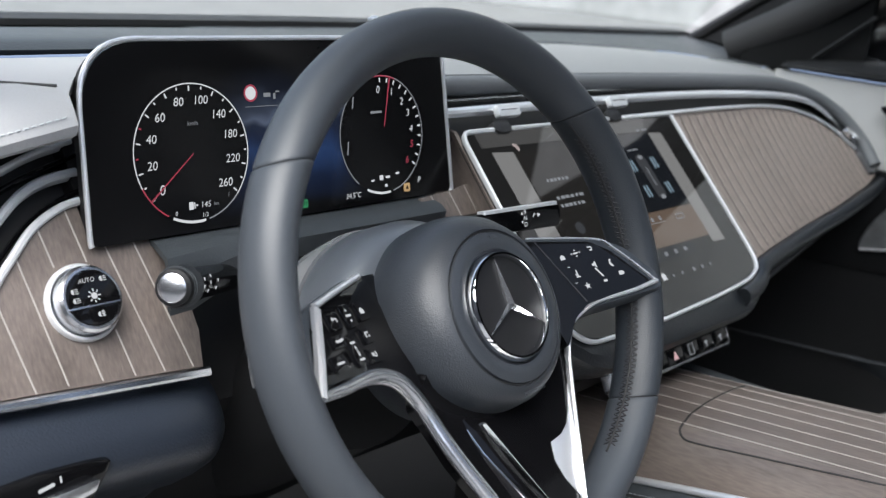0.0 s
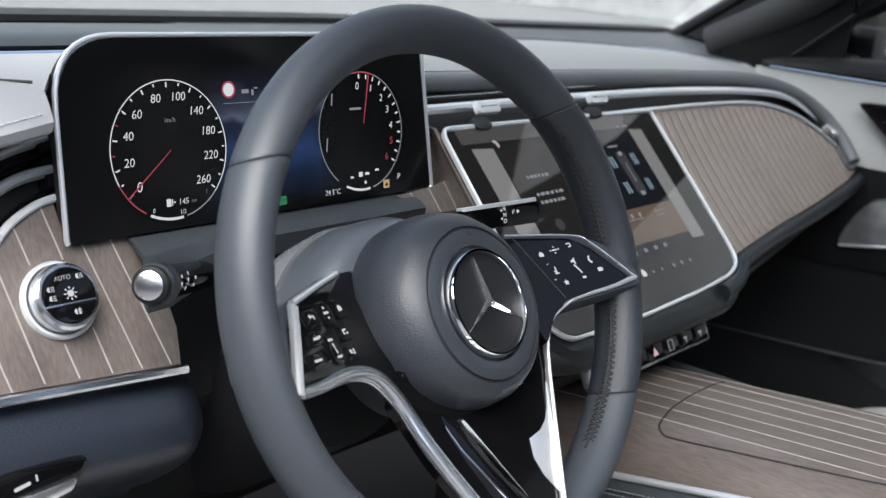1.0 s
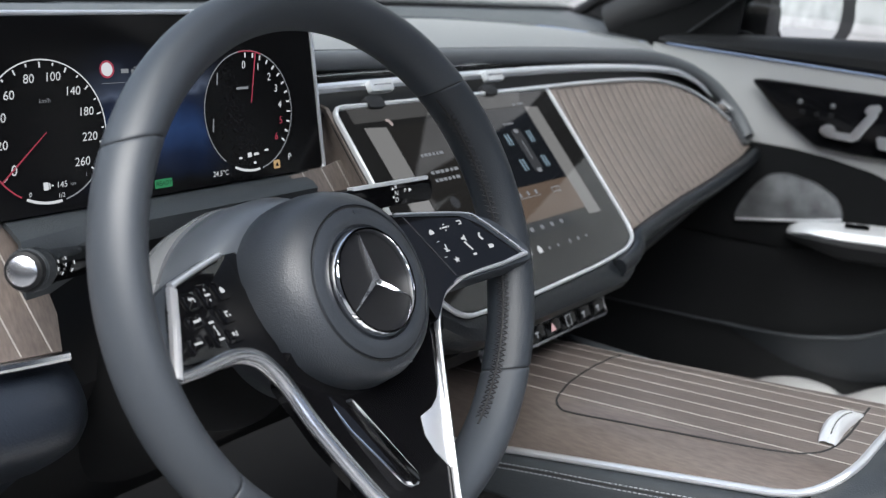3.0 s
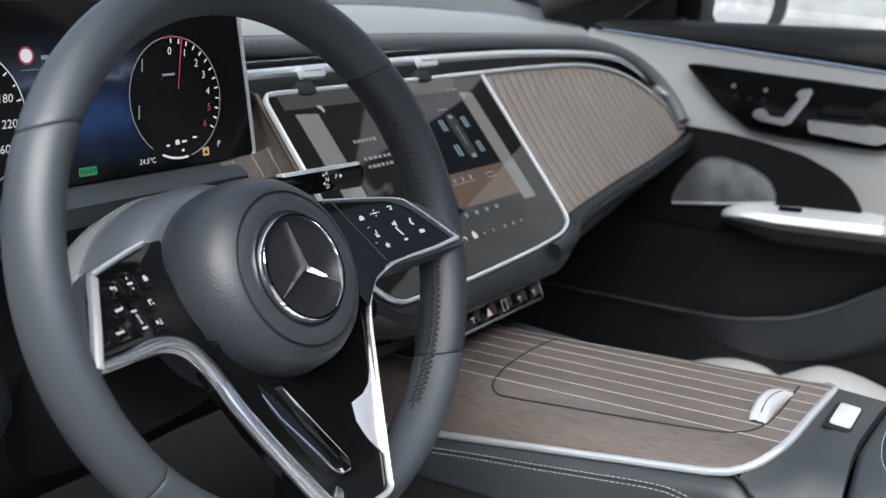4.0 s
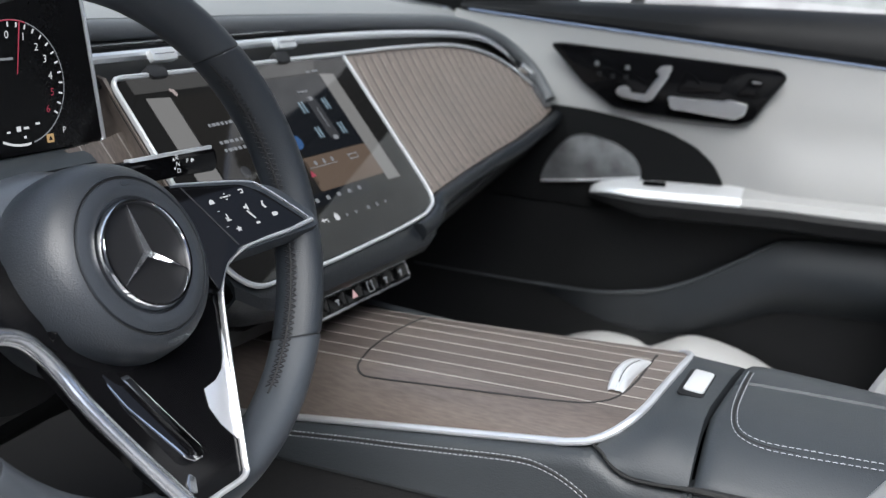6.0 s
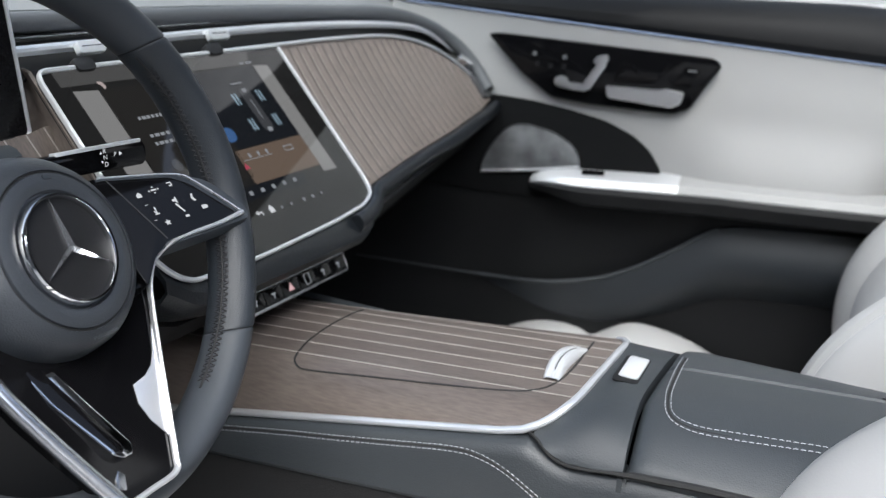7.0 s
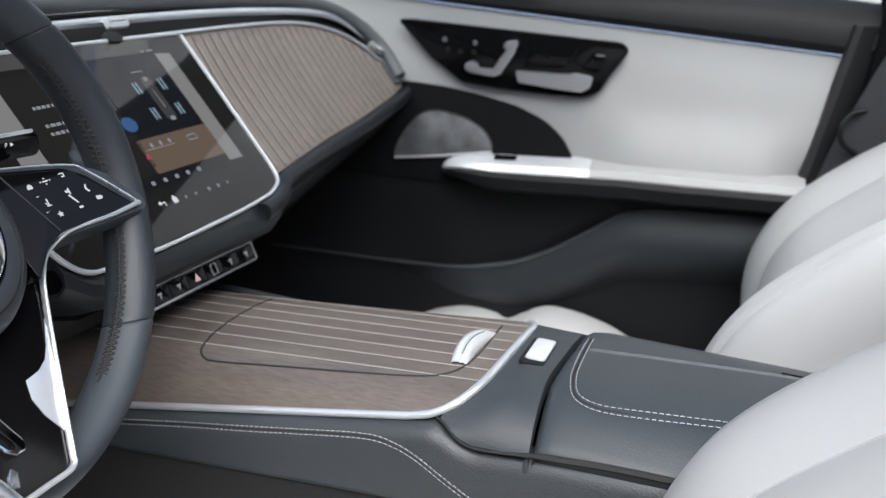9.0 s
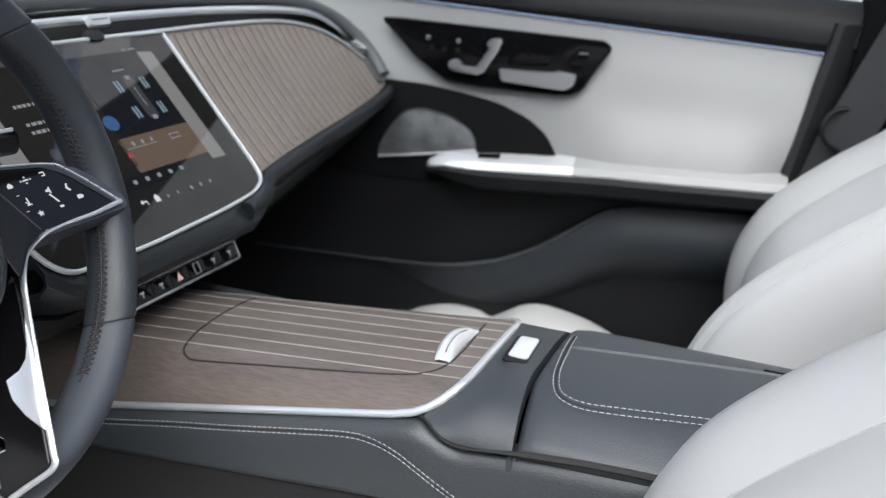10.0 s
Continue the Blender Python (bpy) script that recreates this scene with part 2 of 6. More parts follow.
def tube(path, ra, rb=None, n=10, closed=False, up=None, caps=True, taper=None):
    """Round or oval rod along a path; ra across, rb along the up direction."""
    rb = ra if rb is None else rb
    bm = bmesh.new()
    p = [Vector(q) for q in path]
    k = len(p)
    rings = []
    ref = Vector(up) if up else None
    last = None
    for i in range(k):
        if closed:
            d = (p[(i + 1) % k] - p[i - 1]).normalized()
        else:
            d = (p[min(i + 1, k - 1)] - p[max(i - 1, 0)]).normalized()
        if ref is not None:
            side = d.cross(ref).normalized()
        elif last is None:
            side = d.cross(Vector((0, 0, 1)) if abs(d.z) < 0.9 else Vector((1, 0, 0))).normalized()
        else:
            side = (last - d * last.dot(d)).normalized()
        last = side
        upv = side.cross(d).normalized()
        s = taper(i / max(k - 1, 1)) if taper else 1
        rings.append([bm.verts.new(p[i] + side * (ra * s * math.cos(2 * math.pi * j / n)) + upv * (rb * s * math.sin(2 * math.pi * j / n))) for j in range(n)])
    for i in range(k if closed else k - 1):
        a, b = rings[i], rings[(i + 1) % k]
        for j in range(n):
            bm.faces.new((a[j], a[(j + 1) % n], b[(j + 1) % n], b[j]))
    if caps and not closed:
        bm.faces.new(rings[0])
        bm.faces.new(rings[-1])
    return bm


def band(path, w, t, up):
    """Flat strip of width w (across) and thickness t (along up) on a path, edges eased."""
    bm = bmesh.new()
    p = [Vector(q) for q in path]
    upv = Vector(up).normalized()
    e = min(w, t) * 0.3
    sec = [(-w / 2, 0), (-w / 2, t - e), (-w / 2 + e, t), (w / 2 - e, t), (w / 2, t - e), (w / 2, 0)]
    rings = []
    for i in range(len(p)):
        d = (p[min(i + 1, len(p) - 1)] - p[max(i - 1, 0)]).normalized()
        s = d.cross(upv).normalized()
        rings.append([bm.verts.new(p[i] + s * a + upv * b) for a, b in sec])
    for a, b in zip(rings, rings[1:]):
        for j in range(len(sec)):
            bm.faces.new((a[j], a[(j + 1) % len(sec)], b[(j + 1) % len(sec)], b[j]))
    bm.faces.new(rings[0])
    bm.faces.new(rings[-1])
    return bm


def lathe(profile, n=64, close=True):
    """Turned body round z: (radius, height) pairs from back to front."""
    bm = bmesh.new()
    rings = []
    for r, h in profile:
        if r < 1e-6:
            rings.append([bm.verts.new((0, 0, h))])
        else:
            rings.append([bm.verts.new((r * math.cos(2 * math.pi * j / n), r * math.sin(2 * math.pi * j / n), h)) for j in range(n)])
    for a, b in zip(rings, rings[1:]):
        for j in range(n):
            q = [a[j % len(a)], a[(j + 1) % len(a)], b[(j + 1) % len(b)], b[j % len(b)]]
            q = list(dict.fromkeys(q))
            if len(q) > 2:
                bm.faces.new(q)
    return bm


def sheet(rows, thick=0.0, closed=False, toward=None):
    """Skin lofted through rows of points, facing the cabin; thick gives it a back."""
    bm = bmesh.new()
    vs = [[bm.verts.new(p) for p in row] for row in rows]
    for a, b in zip(vs, vs[1:]):
        for j in range(len(a) - (0 if closed else 1)):
            k = (j + 1) % len(a)
            bm.faces.new((a[j], a[k], b[k], b[j]))
    if thick:
        bmesh.ops.recalc_face_normals(bm, faces=bm.faces)
        eye = Vector((-0.6, -0.5, 1.1)) if toward is None else Vector(toward)
        if sum(f.normal.dot(eye - f.calc_center_median()) * f.calc_area() for f in bm.faces) < 0:
            bmesh.ops.reverse_faces(bm, faces=bm.faces)
        bm.normal_update()
        front = list(bm.verts)
        faces = list(bm.faces)
        rim_edges = [e for e in bm.edges if e.is_boundary]
        twin = {v: bm.verts.new(v.co - v.normal * thick) for v in front}
        for f in faces:
            bm.faces.new([twin[v] for v in reversed(f.verts)])
        for e in rim_edges:
            a, b = e.verts
            bm.faces.new((a, b, twin[b], twin[a]))
    return bm


def box(w, d, h, bevel=0.0, at=(0, 0, 0), seg=2):
    bm = bmesh.new()
    bmesh.ops.create_cube(bm, size=1)
    bmesh.ops.scale(bm, vec=(w, d, h), verts=bm.verts)
    if bevel:
        bmesh.ops.bevel(bm, geom=bm.edges[:], offset=bevel, segments=seg, profile=0.6, affect="EDGES")
    bmesh.ops.translate(bm, vec=at, verts=bm.verts)
    return bm


def joined(*bms):
    out = bmesh.new()
    for b in bms:
        me = bpy.data.meshes.new("joining")
        b.to_mesh(me)
        b.free()
        out.from_mesh(me)
        bpy.data.meshes.remove(me)
    return out


def plane_frame(origin, u, v):
    u, v = Vector(u).normalized(), Vector(v).normalized()
    n = u.cross(v).normalized()
    v = n.cross(u)
    m = Matrix((u, v, n)).transposed().to_4x4()
    m.translation = Vector(origin)
    return m


def leaning(origin, lean):
    """Frame facing the rear, its top leaning forward by that angle in radians."""
    return plane_frame(origin, (1, 0, 0), (0, math.sin(lean), math.cos(lean)))


def text(body, size, x, y, material, parent, m, z=0.0, name="digit", align="CENTER"):
    """Flat letters as a mesh part."""
    cu = bpy.data.curves.new(name, "FONT")
    cu.body, cu.size, cu.align_x, cu.align_y = body, size, align, "CENTER"
    cu.resolution_u = 3
    cu.shear = 0.12
    tmp = bpy.data.objects.new(name, cu)
    me = bpy.data.meshes.new_from_object(tmp)
    bpy.data.objects.remove(tmp)
    bpy.data.curves.remove(cu)
    me.materials.append(material)
    ob = new(name, me)
    placed(ob, parent, m @ pose(x, y, z))
    return ob


def stitches(path, name, material, parent, length=0.0032, gap=0.0016, r=0.00042, label=""):
    """Row of sewn stitches along a path, as one part."""
    p = [Vector(q) for q in path]
    cum = [0.0]
    for a, b in zip(p, p[1:]):
        cum.append(cum[-1] + (b - a).length)

    def at(s):
        for i in range(len(p) - 1):
            if s <= cum[i + 1]:
                return p[i].lerp(p[i + 1], (s - cum[i]) / max(cum[i + 1] - cum[i], 1e-9))
        return p[-1]
    bms = bmesh.new()
    s = 0.0
    while s + length < cum[-1]:
        a, b = at(s), at(s + length)
        d = (b - a).normalized()
        side = d.cross(Vector((0, 0, 1)) if abs(d.z) < 0.9 else Vector((1, 0, 0))).normalized() * r
        up = side.cross(d).normalized() * r
        ring = [[bms.verts.new(q + side * c + up * e) for c, e in ((1, 0), (0, 1), (-1, 0), (0, -1))] for q in (a, a.lerp(b, 0.5) + up * 0.8, b)]
        for x, y in zip(ring, ring[1:]):
            for j in range(4):
                bms.faces.new((x[j], x[(j + 1) % 4], y[(j + 1) % 4], y[j]))
        bms.faces.new(ring[0])
        bms.faces.new(ring[-1])
        s += length + gap
    return part(name, bms, material, parent, label)
HUB = Vector((-0.37, 0.0, 0.80))
FW = leaning(HUB, 0.377)                       # wheel plane
FE = leaning(HUB, 0.52)                        # airbag cover and emblem
FD = leaning((-0.3723, 0.2022, 0.8663), 0.157)  # instrument display
FP = plane_frame((0, 0.2, 0.86), (1, 0, 0), (0, 0.96, 1))   # centre and passenger fascia
FL = plane_frame((0, 0.2, 0.815), (1, 0, 0), (0, 0.55, 1))  # fascia beside the wheel
FR = plane_frame((0.59, 0, 0), (0.1483, -0.9889, 0), (0, 0, 1))  # passenger door, u runs to the rear
FRN = -Vector((0.9889, 0.1483, 0))


def on(m, u, v, n=0.0):
    return m @ Vector((u, v, n))


# ---- setting ----
def setting():
    bm = bmesh.new()
    bmesh.ops.create_grid(bm, x_segments=8, y_segments=8, size=400)
    ground = part("ground", bm, ASPHALT, None)
    tagged(ground, "grey paved ground stretching away outside the car", "ground", kind="structure")
    bm = box(80, 0.6, 5, 0.02)
    wall = part("backdrop", bm, GRAVEL, None, m=pose(12, 26, 2.5, 0, 0, -35))
    tagged(wall, "pale grey blurred wall far beyond the windscreen", "wall", kind="structure")
    far = part("backdrop", box(0.8, 90, 15, 0.05), HEDGE, None, m=pose(19, -8, 7.5, 0, 0, 0))
    tagged(far, "pale grey building far off on the passenger side", "building", kind="structure")
    # unseen wall, added to cut the low sky light from the driver's side
    court = part("backdrop", box(0.5, 40, 4.6, 0.05), DARKWALL, None, m=pose(-7.0, -2, 2.3, 0, 0, 4))
    tagged(court, "added unseen dark grey wall blocking low light on the driver's side", "wall", kind="structure")
    fl = part("floor", joined(box(1.5, 2.4, 0.04, 0.01, (0, -0.35, 0.28)), box(1.5, 0.04, 0.6, 0.01, (0, 0.8, 0.55))), CARPET, None)
    tagged(fl, "black carpeted footwell floor of the car", "floor", kind="structure")
    def roof_z(x, y):
        return 1.40 - 0.05 * (x / 0.6) ** 2 - 0.09 * max(0, (y + 0.1) / 0.5) ** 2
    strips = [((-0.6, -0.5, -0.40), (-1.3, -0.9, -0.5, -0.1, 0.15)), ((0.40, 0.5, 0.6), (-1.3, -0.9, -0.5, -0.1, 0.15)), ((-0.40, -0.2, 0, 0.2, 0.40), (-0.12, 0.0, 0.15)), ((-0.40, -0.2, 0, 0.2, 0.40), (-1.3, -1.15, -1.0))]
    roof = part("ceiling", joined(*[sheet([[(x, y, roof_z(x, y)) for y in ys] for x in xs], 0.03) for xs, ys in strips]), ROOFCLOTH, None)
    tagged(roof, "dark grey cloth headliner round a large glass roof", "headliner", kind="structure")
    glassroof = part("window_2", sheet([[(x, y, roof_z(x, y) + 0.02) for y in np.linspace(-1.0, -0.12, 6)] for x in np.linspace(-0.40, 0.40, 6)], 0.005), ROOFPANE, None)
    tagged(glassroof, "tinted panoramic glass roof panel", "glass roof", kind="structure")
    sill = part("wall_driver_sill", joined(box(0.12, 1.7, 0.22, 0.03, (-0.75, -0.45, 0.33)), box(0.06, 0.55, 0.75, 0.03, (-0.83, 0.62, 0.60))), PAINT, None)
    tagged(sill, "dark painted sill and hinge post of the open doorway", "door sill", kind="structure")
    shut = part("wall_driver_door", joined(box(0.95, 0.09, 0.66, 0.03, (-0.475, 0, 0.62)), box(0.80, 0.03, 0.04, 0.012, (-0.42, 0, 1.28)), box(0.03, 0.03, 0.34, 0.012, (-0.80, 0, 1.11))), PAINT, None, m=pose(-0.885, 0.44, 0, 0, 0, -22))
    tagged(shut, "dark painted open driver door swung forward", "car door", kind="structure")
    back = part("wall_rear", box(1.4, 0.08, 1.0, 0.03, (0, -1.35, 0.8)), DARK, None)
    tagged(back, "dark rear bulkhead closing the cabin", "bulkhead", kind="structure")
    side = part("wall_passenger_rear", box(0.08, 0.75, 0.62, 0.03, (0.72, -0.95, 0.6)), DARK, None)
    tagged(side, "dark rear door trim behind the passenger door", "side trim", kind="structure")
    # windscreen
    rows = [[(x, 0.62 - 0.10 * (x / 0.72) ** 2 - 0.52 * s, 0.90 + 0.46 * s) for x in np.linspace(-0.72 + 0.08 * s, 0.72 - 0.08 * s, 9)] for s in np.linspace(0, 1, 5)]
    ws = part("window_1", sheet(rows, 0.005), PANE, None)
    tagged(ws, "clear curved windscreen above the dashboard", "windscreen", kind="structure")


PILLAR = ([(0.795, 0.53, 0.895), (0.765, 0.485, 0.902), (0.715, 0.41, 0.897), (0.665, 0.31, 0.882)], [(0.759, 0.41, 0.965), (0.729, 0.365, 0.972), (0.679, 0.29, 0.967), (0.629, 0.19, 0.952)])


def pillars():
    for sx, beside in ((1, "passenger door"), (-1, "open driver's side")):
        a = thing("windscreen_pillar", "dark grey trimmed windscreen pillar by the " + beside, "pillar", group="windscreen pillars")
        lo, hi = ([Vector((sx * p[0], p[1], p[2])) for p in q] for q in PILLAR)
        part("trim", sheet([[p.lerp(q, s) for p, q in zip(lo, hi)] for s in np.linspace(0.0, 5.6, 12)], 0.02), PILLARCLOTH, a, "dark grey pillar trim")
        part("seal", tube([lo[0].lerp(hi[0], s) + Vector((-0.004 * sx, 0.006, 0)) for s in np.linspace(0.05, 5.6, 12)], 0.010, n=8), RUBBER, a, "black windscreen seal")
    b = thing("door_pillar", "dark grey centre pillar behind the passenger door", "pillar")
    part("trim", sheet([[(0.70 - 0.10 * s + dx, -0.425 - 0.10 * s - 0.06 * k - 0.02 * abs(dx), 0.42 + 0.95 * s) for k, dx in ((0, 0.06), (0.2, -0.0), (1, -0.025), (3.5, -0.02), (6.5, -0.01), (7, 0.05))] for s in np.linspace(0, 1, 8)], 0.01), PILLARCLOTH, b)
    belt = thing("seat_belt", "dark woven seat belt hanging on the centre pillar", "seat belt")
    part("webbing", band([(0.650, -0.445, 0.60), (0.632, -0.485, 0.755), (0.620, -0.520, 0.853), (0.598, -0.575, 1.00), (0.575, -0.62, 1.18)], 0.062, 0.0018, (-0.95, 0.25, 0.1)), BELT, belt)
    part("buckle_guide", tube(curve_pts([(0.630, -0.485, 0.750), (0.622, -0.466, 0.762), (0.618, -0.460, 0.782), (0.625, -0.470, 0.800), (0.632, -0.490, 0.806)], 5), 0.0035, n=8), DARK, belt, "dark belt guide")


# ---- steering wheel ----
def rim_point(a, dr=0.0, dn=0.0):
    """Point of the rim's centre line at angle a, in the wheel plane."""
    c, s = math.cos(a), math.sin(a)
    ra, rb = 0.1716, 0.1632
    if s < 0:
        rb = 0.1690
    return Vector(((ra + dr) * c, 0.0128 + (rb + dr) * s, -0.0168 + dn))


def rim_skin(a, t, k=1.0):
    """Point on the rim's skin; t turns round its section, pi is the inner side."""
    c, s = math.cos(t), math.sin(t)
    p = rim_point(a, 0.0147 * k * c, 0.0178 * k * s + (0.003 * c if c < 0 else 0))
    return p


def steering_wheel():
    w = thing("steering_wheel", "dark grey leather multifunction steering wheel with chrome spoke trim", "steering wheel", at=HUB)
    # rim in four leather segments between the seams

    def rim(a0, a1, n, swell, sh0=0.0, sh1=0.0):
        bm = bmesh.new()
        rings = []
        ends = ((0.0, 0.962), (0.12, 0.978), (0.3, 0.990), (0.7, 0.997))
        steps = [(a0 + d, k) for d, k in ends] + [(a0 + 1.2 + (a1 - a0 - 2.4) * i / n, 1.0) for i in range(n + 1)] + [(a1 - d, k) for d, k in reversed(ends)]
        for a, pinch in steps:
            slant = sh0 + (sh1 - sh0) * (a - a0) / (a1 - a0)
            rings.append([bm.verts.new(rim_skin(radians(a + slant * math.cos(2 * math.pi * j / 28)), 2 * math.pi * j / 28, pinch * swell)) for j in range(28)])
        for a, b in zip(rings, rings[1:]):
            for j in range(28):
                bm.faces.new((a[j], a[(j + 1) % 28], b[(j + 1) % 28], b[j]))
        return bm
    for k, (a0, a1, n, h0, h1) in enumerate(((39.5, 146.0, 56, -2.5, 3.0), (146.0, 214.5, 40, 3.0, 0.0), (214.5, 322.0, 60, 0.0, 2.5), (-38.0, 39.5, 40, 2.5, -2.5))):
        # the right segment's darker leather paints in the shade deeper in the cabin
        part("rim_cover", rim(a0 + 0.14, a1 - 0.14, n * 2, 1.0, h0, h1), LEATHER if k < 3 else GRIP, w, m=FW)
    part("rim_core", rim(0, 360, 120, 0.93), SHADOWGAP, w, m=FW)
    # cross stitching along the inner edge of the grips
    for a0, a1 in ((-54, 37), (149, 211)):
        bm = bmesh.new()
        part("seam", tube([rim_skin(radians(a), 2.86, 1.0) for a in np.linspace(a0 - 3, a1 + 3, 60)], 0.0009, n=6), SHADOWGAP, w, "", FW)
        for i in range(int(abs(a1 - a0) / 1.55)):
            a = radians(a0 + i * 1.55)
            for q in (0.013, -0.013):
                p = [rim_skin(a - q, 2.62, 0.995), rim_skin(a - q * 0.4, 2.76, 1.012), rim_skin(a + q * 0.4, 2.96, 1.012), rim_skin(a + q, 3.10, 0.995)]
                b2 = tube(p, 0.0006, n=5)
                me = bpy.data.meshes.new("s")
                b2.to_mesh(me)
                b2.free()
                bm.from_mesh(me)
                bpy.data.meshes.remove(me)
        part("stitching", bm, DARKTHREAD, w, "black cross stitching on the grip", FW)
    # airbag cover
    dome = lathe([(0.0, -0.095), (0.052, -0.095), (0.062, -0.085), (0.0662, -0.066), (0.0676, -0.048), (0.0672, -0.036), (0.0656, -0.026), (0.0622, -0.0165), (0.0574, -0.0098), (0.0522, -0.0058), (0.0502, -0.0048), (0.0496, -0.0066), (0.0486, -0.0064), (0.0480, -0.0042), (0.0440, -0.0028), (0.0400, -0.0026), (0.0372, -0.0036), (0.0362, -0.0062), (0.0, -0.0062)], 96)
    for v in dome.verts:
        if v.co.y < 0:
            v.co.y *= 1 - 0.06 * min(1.0, max(0.0, (-0.0055 - v.co.z) / 0.02))
    cover = part("airbag_cover", dome, HUBSKIN, w, "grained grey airbag cover with a round seam", FE)
    part("cover_seam", tube([(0.0491 * math.cos(a), 0.0491 * math.sin(a), -0.0061) for a in np.linspace(0, 2 * math.pi, 90, endpoint=False)], 0.0006, n=5, closed=True, up=(0, 0, 1)), SHADOWGAP, cover, "", FE)
    text("AIRBAG", 0.0062, 0, 0, CONSOLE, cover, FE @ pose(0.003, -0.0538, -0.0066, -28, 0, 2), 0, "letters")
    part("airbag_tab", slab(rounded(rect(0.007, 0.0028), 0.001), 0.001, 0.0003), HUBSKIN, cover, m=FE @ pose(0.006, 0.0445, -0.0023, 0, 0, -6))
    for name, prof, mt, note in (("rear_housing", [(0.0, -0.104), (0.0795, -0.104), (0.0800, -0.098), (0.0775, -0.075), (0.0700, -0.060), (0.0630, -0.0535), (0.058, -0.0525), (0.0, -0.0525)], HOUSING, "smooth dark grey hub neck"), ("rear_shroud", [(0.0, -0.165), (0.074, -0.165), (0.081, -0.135), (0.0825, -0.112), (0.0812, -0.1055), (0.0, -0.1055)], SHROUD, "satin grey shroud behind the hub")):
        hb = lathe(prof, 64)
        for v in hb.verts:
            if v.co.y < 0 and v.co.z < -0.050:
                v.co.y *= 0.2
                v.co.x *= 0.78
            elif v.co.z < -0.055:
                v.co.x *= 1.12
        part(name, hb, mt, w, note, FE)
    em = part("emblem", lathe([(0.0, -0.0060), (0.0345, -0.0060), (0.0345, -0.0040), (0.0318, -0.0032), (0.0, -0.0030)], 64), EMBLEMBLACK, w, "round black plate with a chrome star in a ring", FE)
    part("ring", lathe([(0.0312, -0.0045), (0.0312, -0.0012), (0.0322, 0.0010), (0.0336, 0.0010), (0.0352, -0.0018), (0.0352, -0.006), (0.0312, -0.006)], 96), CHROME, em, "chrome ring", FE)
    bm = bmesh.new()
    mid = bm.verts.new((0, 0, 0.0024))

    def spike(r, z, offset):
        return [bm.verts.new((r * math.cos(radians(a)), r * math.sin(radians(a)), z)) for a in (offset, offset + 120, offset + 240)]
    foot_tip, foot_notch = spike(0.0314, -0.0034, 90), spike(0.0028, -0.0034, 150)
    vt, vn = spike(0.0312, -0.0022, 90), spike(0.0024, -0.0014, 150)
    for i in range(3):
        bm.faces.new((mid, vt[i], vn[i]))
        bm.faces.new((mid, vn[i], vt[(i + 1) % 3]))
        bm.faces.new((vt[i], foot_tip[i], foot_notch[i], vn[i]))
        bm.faces.new((vn[i], foot_notch[i], foot_tip[(i + 1) % 3], vt[(i + 1) % 3]))
    part("star", bm, STARMETAL, em, "three-pointed chrome star", FE, smooth=False)
    # spokes: control pads on tilted plates
    shape = ((0.064, 0.0335), (0.079, 0.0345), (0.1265, 0.0250), (0.1380, 0.0165), (0.1560, -0.0112), (0.1500, -0.0142), (0.098, -0.0155), (0.082, -0.0230), (0.064, -0.040))
    behind = ((0.055, 0.038), (0.080, 0.0385), (0.130, 0.0290), (0.152, 0.020), (0.168, -0.002), (0.168, -0.0170), (0.100, -0.0185), (0.090, -0.0195), (0.060, -0.0195))
    for sx in (-1, 1):
        a0 = -0.060 if sx < 0 else -0.049

        def spot(u, v):
            return on(FW, u, v, a0 + 0.30 * abs(u) - 0.45 * v)
        fs = plane_frame(spot(sx * 0.11, 0), spot(sx * 0.13, 0) - spot(sx * 0.11, 0) if sx > 0 else spot(sx * 0.11, 0) - spot(sx * 0.13, 0), spot(sx * 0.11, 0.01) - spot(sx * 0.11, 0))
        inv = fs.inverted()

        def at(u, v):
            q = inv @ spot(sx * u, v)
            return q.x, q.y
        pad = part("control_pad", slab(rounded([at(*q) for q in shape], 0.004), 0.008, 0.0012), BLACKGLOSS, w, "glossy black touch control pad with white symbols", fs)
        part("spoke", slab(rounded([at(*q) for q in behind], 0.008), 0.016, 0.003, -0.003), LEATHER, w, "", fs)

        part("spoke_infill", slab([at(*q) for q in ((0.045, 0.0365), (0.0785, 0.0368), (0.0800, 0.0), (0.0800, -0.0190), (0.045, -0.0190))], 0.010, 0.0005, -0.0012), BLACKGLOSS, w, "glossy black strip beside the hub", fs)

        def icon(u, v, *shapes, owner=None, lift=0.0005):
            x, y = at(u, v)
            part("symbol", joined(*[slab(q, 0.0003) for q in shapes]), ICON, owner or pad, "white symbol", fs @ pose(x, y, lift) @ Matrix.Scale(0.85, 4))
        house = [(-0.0023, -0.0022), (0.0023, -0.0022), (0.0023, 0.0005), (0, 0.0026), (-0.0023, 0.0005)]
